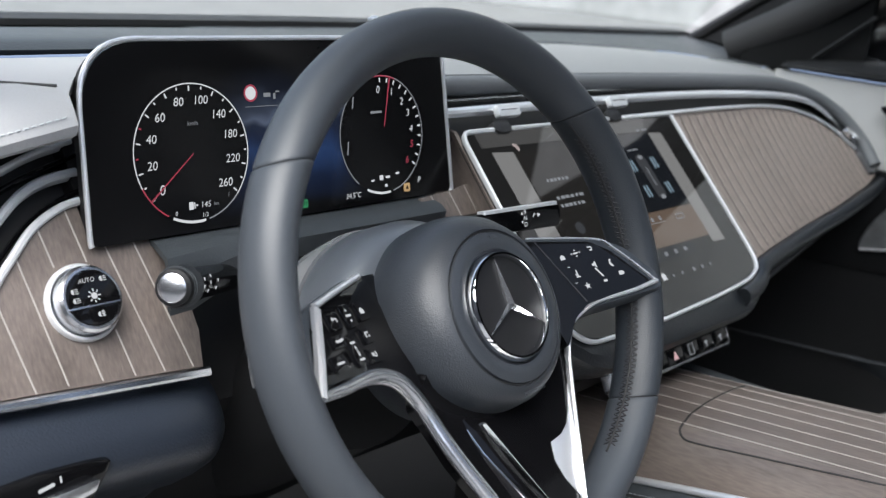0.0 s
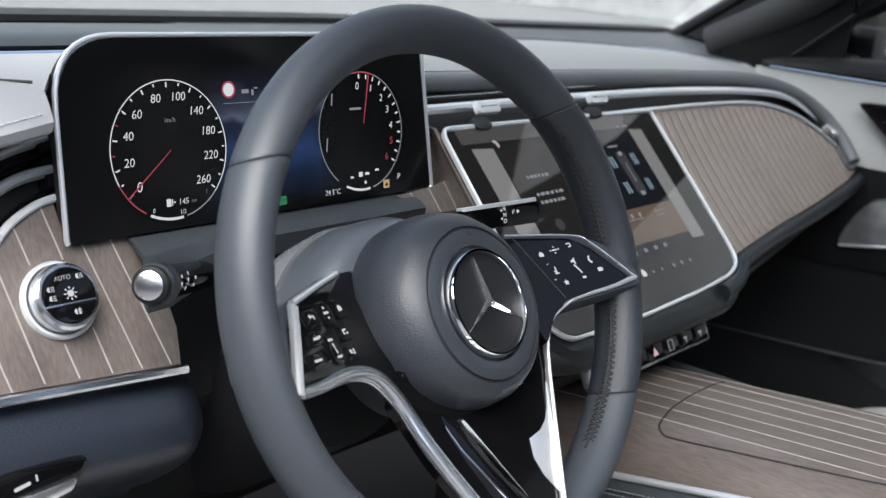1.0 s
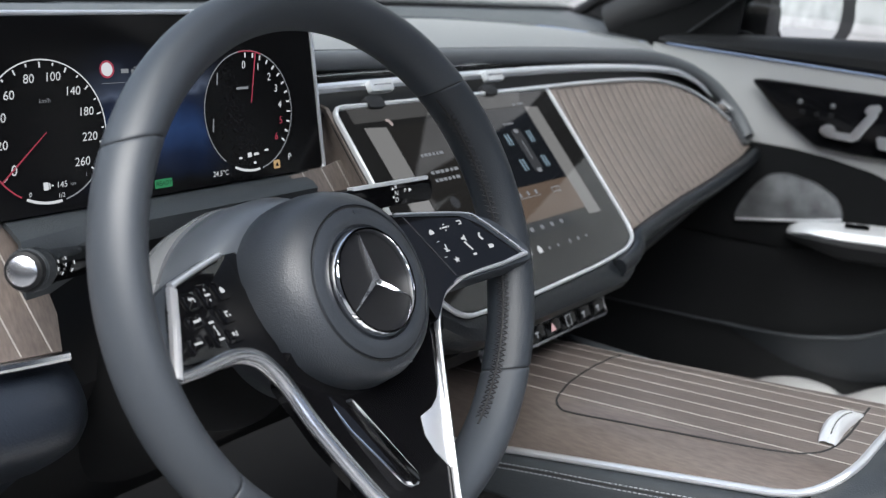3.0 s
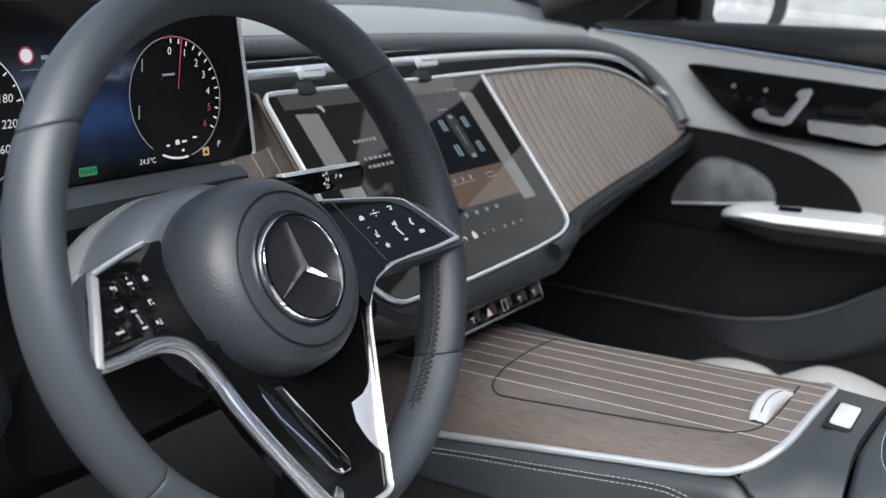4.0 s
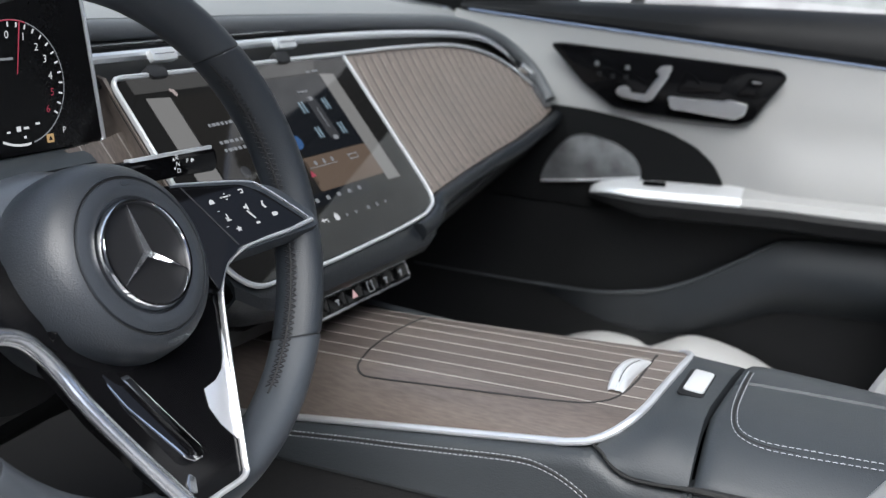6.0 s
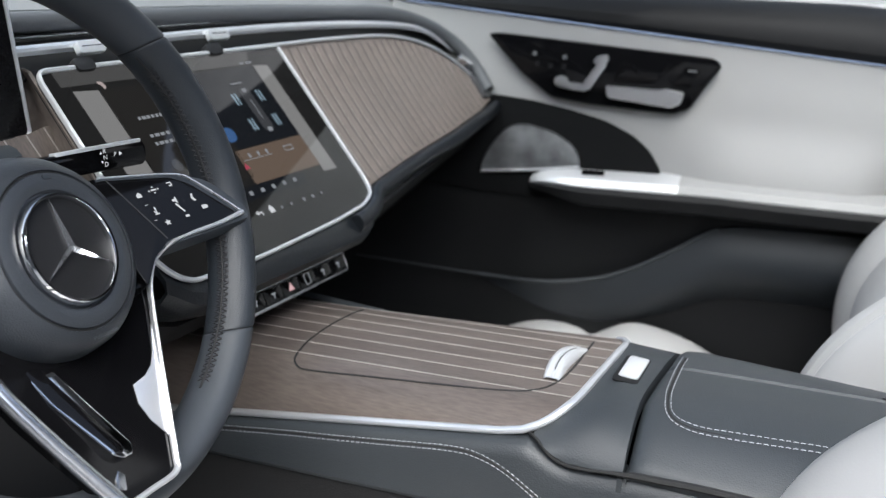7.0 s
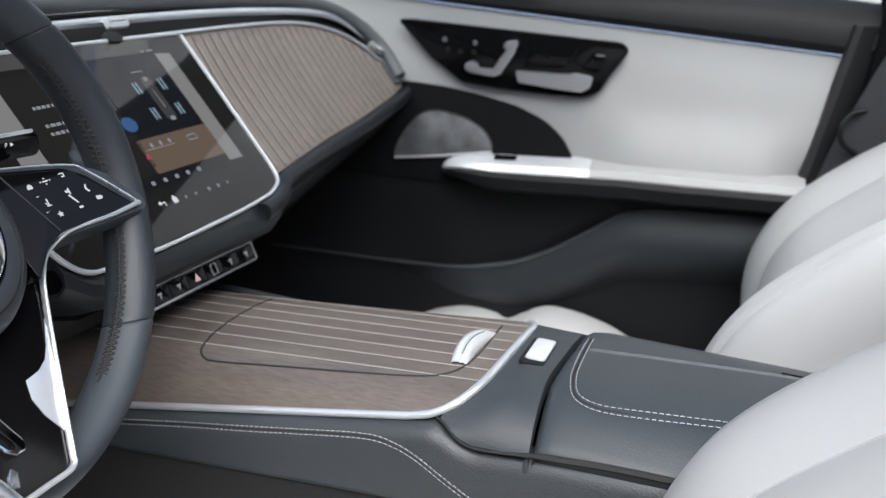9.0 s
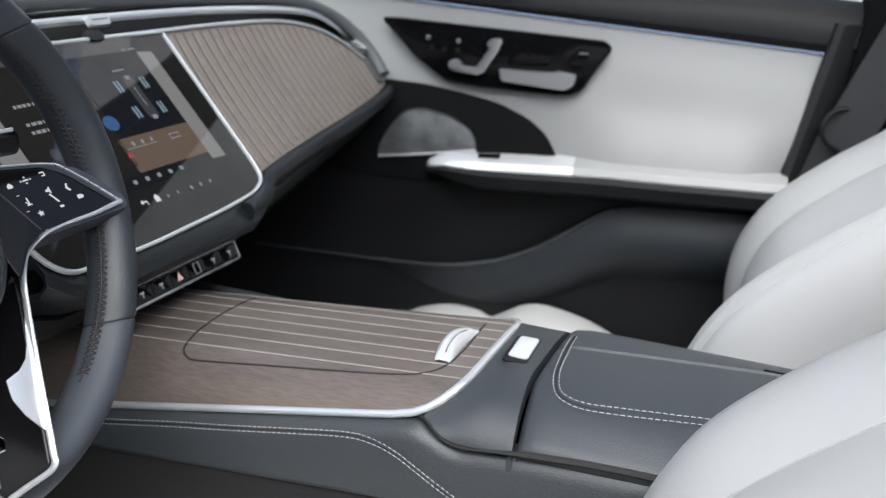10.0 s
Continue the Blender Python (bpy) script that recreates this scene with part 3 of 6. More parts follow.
        if sx < 0:
            updown = ([(-0.0011, 0.0034), (0.0011, 0.0034), (0, 0.0050)], [(-0.0011, -0.0034), (0.0011, -0.0034), (0, -0.0050)])
            keys = (
                (0.1195, 0.0155, 0.0130, 0.0105, ([(-0.003, 0.0012), (-0.001, 0.0028), (-0.001, -0.0004)], rect(0.0036, 0.0010, 0.0010, 0.0012), rect(0.0010, 0.0030, 0.0026, 0.0)), CONSOLE),
                (0.1040, 0.0160, 0.0110, 0.0150, (rect(0.0058, 0.0016), *updown), BLACKGLOSS),
                (0.0890, 0.0165, 0.0120, 0.0120, (house,), BLACKGLOSS),
                (0.1250, 0.0045, 0.0140, 0.0080, (rect(0.0064, 0.0018), rect(0.0016, 0.0018, 0.0046, 0.0006)), BLACKGLOSS),
                (0.1130, -0.0035, 0.0115, 0.0190, (rect(0.0056, 0.0015, 0, 0.0064), rect(0.0008, 0.0050), [(-0.0012, 0.0022), (0.0012, 0.0022), (0, 0.0040)], [(-0.0012, -0.0022), (0.0012, -0.0022), (0, -0.0040)], rect(0.0056, 0.0015, 0, -0.0064)), BLACKGLOSS),
                (0.0960, 0.0030, 0.0120, 0.0105, (rect(0.0040, 0.0012, 0, 0.0016), rect(0.0012, 0.0030, -0.0018, -0.0004), rect(0.0014, 0.0014, 0.0020, -0.0012)), BLACKGLOSS),
                (0.0990, -0.0085, 0.0125, 0.0095, (rect(0.0024, 0.0026, -0.0014, 0.0004), rect(0.0026, 0.0010, 0.0018, -0.0012), rect(0.0010, 0.0024, 0.0026, 0.0010)), BLACKGLOSS),
                (0.1330, -0.0065, 0.0150, 0.0100, (rect(0.0084, 0.0015),), CONSOLE))
            for u, v, ww, hh, marks, mt in keys:
                x, y = at(u, v)
                key = part("key", slab(rounded(rect(ww, hh), 0.0022), 0.003, 0.0006), BLACKGLOSS, pad, "glossy black key", fs @ pose(x, y, 0.0015))
                icon(u, v, *marks, owner=key, lift=0.0019)
        else:
            icon(0.098, 0.018, house)
            icon(0.110, 0.019, rect(0.0050, 0.0013), [(-0.0010, 0.0022), (0.0010, 0.0022), (0, 0.0036)], [(-0.0010, -0.0022), (0.0010, -0.0022), (0, -0.0036)], [(-0.0038, -0.0010), (-0.0038, 0.0010), (-0.0052, 0)], [(0.0038, -0.0010), (0.0038, 0.0010), (0.0052, 0)])
            icon(0.123, 0.020, rect(0.0040, 0.0010, 0, 0.0015), rect(0.0010, 0.0032, 0.0018, 0), rect(0.0028, 0.0010, 0.0006, -0.0015))
            icon(0.133, 0.0070, rounded([(-0.001, 0.0034), (0.0012, 0.0034), (-0.0002, 0.0010), (0.0002, -0.0012), (0.0018, -0.0032), (-0.0004, -0.0036), (-0.0022, -0.0006)], 0.0004))
            icon(0.102, 0.0050, rect(0.0011, 0.0056, 0, 0.0006), rect(0.0042, 0.0010, 0, -0.0028), [(-0.0027, 0.0002), (-0.0015, 0.0002), (-0.0004, -0.002), (-0.0012, -0.002)])
            icon(0.1185, 0.0085, rect(0.0030, 0.0022), [(0.0010, -0.0020), (0.0010, 0.0020), (0.0026, 0.0032), (0.0026, -0.0032)])
            icon(0.1195, 0.0022, [(-0.0030, 0.0046), (-0.0015, 0.0052), (0.0028, -0.0036), (0.0015, -0.0042)])
            icon(0.1205, -0.0040, rect(0.0036, 0.0020))
            icon(0.1365, -0.0015, rounded([(-0.0027, -0.0016), (0.0020, -0.0016), (0.0032, 0.0004), (0.0013, 0.0020), (-0.0027, 0.0020)], 0.0006))
            icon(0.1045, -0.0045, [(0.0031 * (1 if i % 2 == 0 else 0.42) * math.sin(i * math.pi / 5), 0.0031 * (1 if i % 2 == 0 else 0.42) * math.cos(i * math.pi / 5)) for i in range(10)])
            icon(0.0985, 0.0105, rect(0.0026, 0.0005))
            icon(0.0975, -0.0010, rect(0.0026, 0.0005))
            part("pad_joint", slab([at(0.0835, 0.0335), at(0.0847, 0.0333), at(0.0975, -0.0145), at(0.0963, -0.0145)], 0.0003), DARKTHREAD, pad, "", fs @ pose(0, 0, 0.0003))
    # bottom spoke: flat under the hub, then rising towards the driver and over the rim
    def rise(v):
        return -0.025 + 0.27 * max(0.0, -0.045 - v)

    def spoke_at(u, v, up=0.0):
        return on(FW, u, v, rise(v) + up)
    FT = plane_frame(spoke_at(0, -0.045), FW.to_3x3() @ Vector((1, 0, 0)), FW.to_3x3() @ Vector((0, 1, -0.27)))

    def flat(*pts):
        return [(u, (v + 0.045) * 1.0358) for u, v in pts]
    rows = [[spoke_at(a + (b - a) * q, v, -0.9 * max(0.0, v + 0.040) * (1 - (2 * q - 1) ** 4)) for q in np.linspace(0, 1, 9)] for v, a, b in ((0.0, -0.050, 0.086), (-0.0235, -0.055, 0.088), (-0.030, -0.062, 0.083), (-0.037, -0.069, 0.079), (-0.045, -0.0715, 0.0755), (-0.064, -0.0655, 0.0655), (-0.083, -0.060, 0.0555), (-0.103, -0.051, 0.0455), (-0.117, -0.0445, 0.0385), (-0.136, -0.035, 0.0295), (-0.147, -0.029, 0.0240), (-0.1510, -0.026, 0.0150))]
    part("bottom_spoke", sheet(rows, 0.012), BLACKGLOSS, w, "glossy black lower spoke")

    def trim(name, ctrl, wd, t, label, material=SPOKESATIN, tilt=0.0):
        p = curve_pts([on(FW, *c) for c in ctrl], 8)
        return part(name, band(p, wd, t, FW.to_3x3() @ Vector((0, tilt, 1))), material, w, label)
    # satin frames that run from the pads down the spoke
    lead = curve_pts([on(FW, *c) for c in ((-0.1600, -0.0190, -0.010), (-0.138, -0.0195, -0.015), (-0.108, -0.0190, -0.0215))] + [spoke_at(u, v, 0.002) for u, v in ((-0.0895, -0.0245), (-0.0780, -0.036), (-0.0700, -0.051), (-0.0635, -0.073), (-0.0510, -0.1030), (-0.0355, -0.1360), (-0.0280, -0.1520))], 8)
    part("spoke_trim", tube(lead, 0.0054, 0.0044, 14, up=FW.to_3x3() @ Vector((0, 0, 1)), taper=lambda s: 0.62 + 0.38 * min(1, s * 2.6)), SATIN, w, "rounded satin silver trim")
    trim("spoke_trim", [(-0.1285, 0.0250, -0.0340), (-0.1440, 0.0030, -0.0200), (-0.1600, -0.0190, -0.0065)], 0.0055, 0.005, "brushed satin silver trim")
    trim("spoke_trim", [(-0.1300, 0.0265, -0.0335), (-0.102, 0.0315, -0.0450), (-0.0725, 0.0365, -0.0560)], 0.0034, 0.005, "brushed satin silver trim")
    tail = curve_pts([on(FW, *c) for c in ((0.1600, -0.0125, 0.0050), (0.140, -0.0150, -0.002), (0.112, -0.0160, -0.0110), (0.099, -0.0185, -0.0160))] + [spoke_at(u, v, 0.002) for u, v in ((0.0885, -0.026), (0.0790, -0.038), (0.0715, -0.053), (0.0560, -0.083), (0.0390, -0.117), (0.0255, -0.1440), (0.0235, -0.1485), (0.0190, -0.1510), (0.0120, -0.1518), (-0.004, -0.1520), (-0.027, -0.1530))], 8)
    part("spoke_trim", tube(tail, 0.0018, 0.0026, 10, up=FW.to_3x3() @ Vector((0, 0, 1))), SPOKESATIN, w, "brushed satin silver trim")
    trim("spoke_trim", [(0.078, 0.0362, -0.0405), (0.1275, 0.0265, -0.0215), (0.1395, 0.0175, -0.0135), (0.1575, -0.0105, 0.0040)], 0.0012, 0.0022, "thin chrome line")
    part("spoke_insert", slab(flat((0.0640, -0.064), (0.0595, -0.0705), (0.0535, -0.0800), (0.0470, -0.0870), (0.0380, -0.0915), (0.0250, -0.0935), (0.0215, -0.1050), (0.0240, -0.1170), (0.0315, -0.1310), (0.0370, -0.1180), (0.0450, -0.1020), (0.0545, -0.0840)), 0.003, 0.0003), SATINPALE, w, "pale silver spoke insert", FT @ pose(0, 0, 0.0008))
    part("spoke_clip", slab(rounded(flat((-0.0470, -0.052), (-0.0300, -0.052), (-0.0030, -0.1230), (-0.0055, -0.1285), (-0.0135, -0.1290), (-0.0195, -0.1245), (-0.0390, -0.0830)), 0.0025), 0.010, 0.0026, seg=3), CHROME, w, "bright chrome bar on the lower spoke", FT @ pose(0, -0.085, 0.0055, -5.0) @ pose(0, 0.085, 0))
    part("spoke_clip_inlay", slab(rounded(flat((-0.0455, -0.052), (-0.0370, -0.052), (-0.0110, -0.1200), (-0.0125, -0.1255), (-0.0175, -0.1235), (-0.0375, -0.0830)), 0.0015), 0.002, 0.0004), BLACKGLOSS, w, "", FT @ pose(0, -0.085, 0.0060, -5.0) @ pose(0, 0.085, 0))
    part("spoke_badge", slab(rounded(flat((-0.0190, -0.1330), (-0.0155, -0.1370), (-0.0195, -0.1455), (-0.0250, -0.1430), (-0.0235, -0.1370)), 0.001), 0.003, 0.0005), SATIN, w, "", FT @ pose(0, 0, 0.0010))
    # column behind the wheel
    c = thing("steering_column", "dark steering column cover behind the wheel", "steering column", at=on(FE, 0, 0, -0.2))
    part("cover", tube([on(FE, 0, -0.006, -0.1605), on(FE, 0, -0.01, -0.20), on(FE, 0, -0.02, -0.30)], 0.075, 0.058, 32, up=(0, 0, 1)), DARK, c)


# rim leather with the cabin-side shade put into its colour
GRIP = mat("shaded_perforated_leather", (0.018, 0.022, 0.027), 0.44, grain=0.14, gscale=900, bump=0.3, bscale=1300, voro=True, stain=0.1)
SHROUD = mat("satin_grey_shroud", (0.20, 0.207, 0.215), 0.26, 0.3, grain=0.06, gscale=900, stain=0.06, rvar=0.04)
STARMETAL = mat("polished_star_metal", (0.62, 0.63, 0.65), 0.16, 1.0, grain=0.03, stain=0.05, rvar=0.03)
EMBLEMBLACK = mat("emblem_black", (0.012, 0.012, 0.013), 0.5, spec=0.15, grain=0.2, gscale=1500)


# ---- stalks and switches ----
def stalks():
    s = thing("wiper_stalk", "black ribbed indicator stalk with a satin silver end cap", "control stalk", at=(-0.5, 0.13, 0.80))
    tip, base = Vector((-0.5345, 0.1200, 0.8085)), Vector((-0.433, 0.190, 0.781))
    ax = (base - tip).normalized()
    m = Matrix.Translation(tip) @ ax.to_track_quat("Z", "Y").to_matrix().to_4x4()
    q = 0.72
    part("end_cap", lathe([(0, -0.002), (0.0095 * q, -0.002), (0.0118 * q, -0.0010), (0.0125 * q, 0.002), (0.0125 * q, 0.005), (0, 0.005)], 40), SATIN, s, "satin silver end cap", m)
    part("collar", lathe([(0.0120 * q, 0.0), (0.0150 * q, 0.0012), (0.0160 * q, 0.004), (0.0160 * q, 0.006), (0.0120 * q, 0.006)], 40), DARK, s, "", m)
    part("knurled_ring", joined(lathe([(0, 0.005), (0.0163 * q, 0.005), (0.0170 * q, 0.007), (0.0172 * q, 0.019), (0.0155 * q, 0.021), (0, 0.021)], 40), *[box(0.0005, 0.0008, 0.012, 0, (0.0172 * q * math.cos(a), 0.0172 * q * math.sin(a), 0.0128)) for a in np.linspace(0, 2 * math.pi, 60, endpoint=False)]), CONSOLE, s, "black ribbed turning ring", m)
    part("barrel", lathe([(0, 0.021), (0.0150 * q, 0.0212), (0.0150 * q, 0.034), (0.0140 * q, 0.036), (0.0138 * q, 0.060), (0.0130 * q, 0.115), (0, 0.115)], 36), BLACKGLOSS, s, "", m)
    see = (m.inverted() @ Vector((-0.9, -0.38, 1.0)))
    a0 = math.atan2(see.y, see.x)
    for da, z in ((0.25, 0.0255), (-0.15, 0.0275), (0.55, 0.034), (0.1, 0.040), (-0.3, 0.043), (0.5, 0.052), (0.05, 0.055)):
        r = 0.01505 * q if z < 0.035 else 0.01398 * q
        aa = a0 + da
        f = plane_frame(on(m, r * math.cos(aa), r * math.sin(aa), z), ax, m.to_3x3() @ Vector((-math.sin(aa), math.cos(aa), 0)))
        if (f.to_3x3() @ Vector((0, 0, 1))).dot(m.to_3x3() @ Vector((math.cos(aa), math.sin(aa), 0))) < 0:
            f = f @ pose(0, 0, 0, 180, 0, 0)
        part("symbol", joined(slab(rounded(rect(0.0020, 0.0030), 0.0004), 0.0002), slab(rect(0.0008, 0.0006, 0.0018, 0.0008), 0.0002)), ICON, s, "white symbol", f @ pose(0, 0, 0.0002) @ Matrix.Scale(0.7, 4))
    # gear selector on the other side: flat blade
    g = thing("gear_selector_stalk", "silver topped black gear selector stalk", "control stalk", at=(-0.24, 0.1, 0.815))
    f = plane_frame((-0.2205, 0.097, 0.8155), (0.985, -0.17, 0.03), (0, 0.25, 1))
    part("blade", slab(rounded([(-0.075, -0.0085), (0.026, -0.0100), (0.0300, -0.004), (0.0300, 0.005), (0.026, 0.0085), (-0.075, 0.0075)], 0.003), 0.020, 0.002), BLACKGLOSS, g, "", f)
    part("top_plate", slab(rounded([(-0.050, -0.0105), (0.026, -0.0105), (0.030, -0.004), (0.030, -0.002), (-0.050, -0.001)], 0.003), 0.0026, 0.001), PULLSILVER, g, "satin silver upper side", plane_frame(on(f, 0, 0.0095, -0.0095), f.to_3x3() @ Vector((1, 0, 0)), f.to_3x3() @ Vector((0, 0, -1))))
    for ch, x, y in (("R", -0.0085, 0.0048), ("N", -0.0085, 0.0), ("D", -0.0085, -0.005), ("P", 0.0005, 0.001)):
        text(ch, 0.0050, x, y, ICON, g, f, 0.0003, "letter")
    part("symbol", joined(slab([(0.0045, -0.0003), (0.0075, 0.0012), (0.0045, 0.0027)], 0.0003), slab([(-0.0125, 0.003), (-0.0105, 0.003), (-0.0115, 0.005)], 0.0003), slab([(-0.0125, -0.002), (-0.0105, -0.002), (-0.0115, -0.004)], 0.0003)), ICON, g, "", f @ pose(0, 0, 0.0003))
    # small chrome lever end under the selector
    k = thing("column_lever", "small chrome column adjustment lever", "lever", at=(-0.25, 0.09, 0.79))
    part("lever", slab(rounded(rect(0.075, 0.007), 0.003), 0.006, 0.0015), CHROME, k, "", plane_frame((-0.262, 0.080, 0.7975), (0.99, -0.1, 0), (0, 0.4, 1)))


def light_switch():
    t = thing("light_switch", "round silver rotary light switch with a black face", "light switch", at=on(FL, -0.5515, -0.033))
    m = FL @ pose(-0.5540, -0.0338, 0.0) @ Matrix.Scale(0.92, 4)
    part("bezel", lathe([(0.021, -0.004), (0.0258, -0.004), (0.0262, 0.0035), (0.0252, 0.0052), (0.0235, 0.0052), (0.0225, 0.003), (0.021, -0.002)], 72), PULLSILVER, t, "pale silver bezel", m)
    n = 120
    bm = lathe([(0.0, 0.001), (0.0222, 0.001), (0.0222, 0.0142), (0.0205, 0.0160), (0.0188, 0.0163), (0.0184, 0.0150), (0, 0.0150)], 72)
    ribs = [box(0.0006, 0.0005, 0.0085, 0, (0, 0, 0)) for _ in range(n)]
    for i, b in enumerate(ribs):
        bmesh.ops.transform(b, matrix=pose(0.0223 * math.cos(2 * math.pi * i / n), 0.0223 * math.sin(2 * math.pi * i / n), 0.0080, 0, 0, 360 * i / n), verts=b.verts)
    part("turning_ring", joined(bm, *ribs), SATIN, t, "knurled satin silver turning ring", m)
    top = [(0.0182 * math.cos(a), 0.0182 * math.sin(a)) for a in np.linspace(radians(-15), radians(195), 40)]
    bot = [(0.0182 * math.cos(a), 0.0182 * math.sin(a)) for a in np.linspace(radians(198), radians(342), 30)]
    face = part("face", slab(top, 0.002, 0.0003), BLACKGLOSS, t, "glossy black face", m @ pose(0, 0, 0.0166))
    part("fog_key", slab(bot, 0.002, 0.0004), BLACKGLOSS, t, "", m @ pose(0, 0, 0.0164))
    part("divider", slab(rect(0.0362, 0.0011, 0, -0.0051), 0.002), SATIN, t, "", m @ pose(0, 0, 0.0170))
    mi = m @ pose(0, 0, 0.0170)
    text("AUTO", 0.0042, -0.002, 0.0118, ICON, face, mi, 0, "letters")
    sunmark = [slab([(0.0022 * math.cos(a), 0.0022 * math.sin(a)) for a in np.linspace(0, 2 * math.pi, 16, endpoint=False)], 0.0003)]
    for i in range(8):
        a = i * math.pi / 4
        sunmark.append(slab([(0.003 * math.cos(a - 0.13), 0.003 * math.sin(a - 0.13)), (0.0046 * math.cos(a - 0.09), 0.0046 * math.sin(a - 0.09)), (0.0046 * math.cos(a + 0.09), 0.0046 * math.sin(a + 0.09)), (0.003 * math.cos(a + 0.13), 0.003 * math.sin(a + 0.13))], 0.0003))
    part("symbol", joined(*sunmark), ICON, face, "", mi @ pose(0.001, 0.0012, 0.0))
    for x, y in ((-0.0125, 0.0058), (-0.0125, -0.0002), (0.0092, 0.0115)):
        part("symbol", joined(slab([(0.0018 * math.cos(a), 0.0018 * math.sin(a)) for a in np.linspace(math.pi / 2, 1.5 * math.pi, 8)], 0.0003), *[slab(rect(0.0024, 0.0005, 0.002, q), 0.0003) for q in (-0.0013, 0, 0.0013)]), ICON, face, "", mi @ pose(x, y, 0))
    part("symbol", joined(slab([(0.0018 * math.cos(a), 0.0018 * math.sin(a)) for a in np.linspace(math.pi / 2, 1.5 * math.pi, 8)], 0.0003), *[slab(rect(0.0026, 0.0005, 0.002, q), 0.0003) for q in (-0.0013, 0, 0.0013)], slab(rect(0.0005, 0.0044, 0.002, 0), 0.0003)), ICON, t, "", mi @ pose(0.002, -0.0112, 0))
# rib relief painted in colour: light ridge flank, shaded trough
RIBLIT = mat("lit_rib_flank", (0.30, 0.258, 0.222), 0.42, grain=0.15, gscale=500)
RIBSHADE = mat("shaded_rib_trough", (0.050, 0.039, 0.032), 0.4, grain=0.15, gscale=500)


# ---- instrument display ----
def instrument_display():
    t = thing("instrument_display", "wide black digital instrument display in a thin silver frame", "display", at=on(FD, 0, 0))
    out = [(-0.1690, -0.0535), (0.1675, -0.0535), (0.1600, 0.0735), (-0.1680, 0.0735)]
    o = rounded(out, [0.006, 0.006, 0.018, 0.042], 8)
    part("housing", slab([(p.x * 0.985, p.y * 0.97) for p in o], 0.012, 0.002), RUBBER, t, "", FD)
    part("frame", tube([(p.x, p.y, 0.0006) for p in o[13:] + o[:4]], 0.0018, 0.0018, 8, up=(0, 0, 1)), SATINPALE, t, "thin satin silver frame", FD)
    inner = rounded([(x * 0.986, y * 0.972 + 0.0003) for x, y in out], [0.005, 0.005, 0.017, 0.041], 8)
    part("screen", slab(inner, 0.001, 0), PANELBLACK, t, "black lit screen", FD @ pose(0, 0, 0.0010))
    part("landscape", slab(rounded(rect(0.19, 0.106, 0.0, 0.004), 0.002), 0.0004), gradient_screen(), t, "dark blue lit background", FD @ pose(0, 0, 0.0014))
    for cx, name in ((-0.0898, "speed"), (0.0872, "rev")):
        m = FD @ pose(cx, 0, 0.0017)
        gauge = part("gauge", slab([(0.0452 * math.cos(a), 0.0452 * math.sin(a)) for a in np.linspace(0, 2 * math.pi, 72, endpoint=False)], 0.0003), PANELBLACK, t, "round dial with white scale", m)
        ring = [(0.0450 * math.cos(a), 0.0450 * math.sin(a), 0.0002) for a in np.linspace(radians(232), radians(-52), 80)]
        part("dial_ring", tube(ring, 0.00042, 0.0002, 4, up=(0, 0, 1)), ICON if name == "speed" else ICONDIM, gauge, "", m)
        part("scale_arc", tube([(0.0450 * math.cos(a), 0.0450 * math.sin(a), 0.0002) for a in np.linspace(radians(245), radians(278), 16)], 0.0009, 0.0002, 4, up=(0, 0, 1)), ICON, gauge, "", m)
        part("scale_arc", tube([(0.0450 * math.cos(a), 0.0450 * math.sin(a), 0.0002) for a in np.linspace(radians(282), radians(318), 16)], 0.0005, 0.0002, 4, up=(0, 0, 1)), ICONDIM, gauge, "", m)
        if name == "speed":
            part("red_arc", tube([(0.0450 * math.cos(a), 0.0450 * math.sin(a), 0.0003) for a in np.linspace(radians(206), radians(240), 16)], 0.0005, 0.0002, 4, up=(0, 0, 1)), REDLIT, gauge, "", m)
            vals = (("0", -0.0259, -0.0221), ("20", -0.0320, -0.0061), ("40", -0.0313, 0.0106), ("60", -0.0238, 0.0239), ("80", -0.0089, 0.0332), ("100", 0.0084, 0.0338), ("140", 0.0221, 0.0240), ("180", 0.0307, 0.0103), ("220", 0.0317, -0.0060), ("260", 0.0242, -0.0217))
            ticks, marks = [], []
            for i in range(21):
                a = 220 - i * 13.0
                r0 = 0.0402 if i % 2 == 0 else 0.0418
                c, s = math.cos(radians(a)), math.sin(radians(a))
                q = slab([(r0 * c - 0.0005 * s, r0 * s + 0.0005 * c), (r0 * c + 0.0005 * s, r0 * s - 0.0005 * c), (0.0436 * c + 0.0005 * s, 0.0436 * s - 0.0005 * c), (0.0436 * c - 0.0005 * s, 0.0436 * s + 0.0005 * c)], 0.0002)
                (marks if i in (3, 5) else ticks).append(q)
            part("tick_marks", joined(*ticks), ICON, gauge, "", m @ pose(0, 0, 0.0003))
            part("tick_marks", joined(*marks), REDLIT, gauge, "", m @ pose(0, 0, 0.0003))
            for v, x, y in vals:
                text(v, 0.0080 if v != "0" else 0.0094, x, y, ICON, gauge, m, 0.0003)
            a = radians(219.5)
            part("needle", slab([(0.0445 * math.cos(a) - 0.00035, 0.0445 * math.sin(a) + 0.00035), (0.0445 * math.cos(a) + 0.00035, 0.0445 * math.sin(a) - 0.00035), (0.0002, -0.0005), (-0.0002, -0.0001)], 0.0003), REDLIT, gauge, "red needle", m @ pose(0, 0, 0.0006))
            text("km/h", 0.0042, 0.001, 0.0192, ICONDIM, gauge, m, 0.0003, "letters")
            text("145", 0.0056, 0.007, -0.0345, ICON, gauge, m, 0.0003)
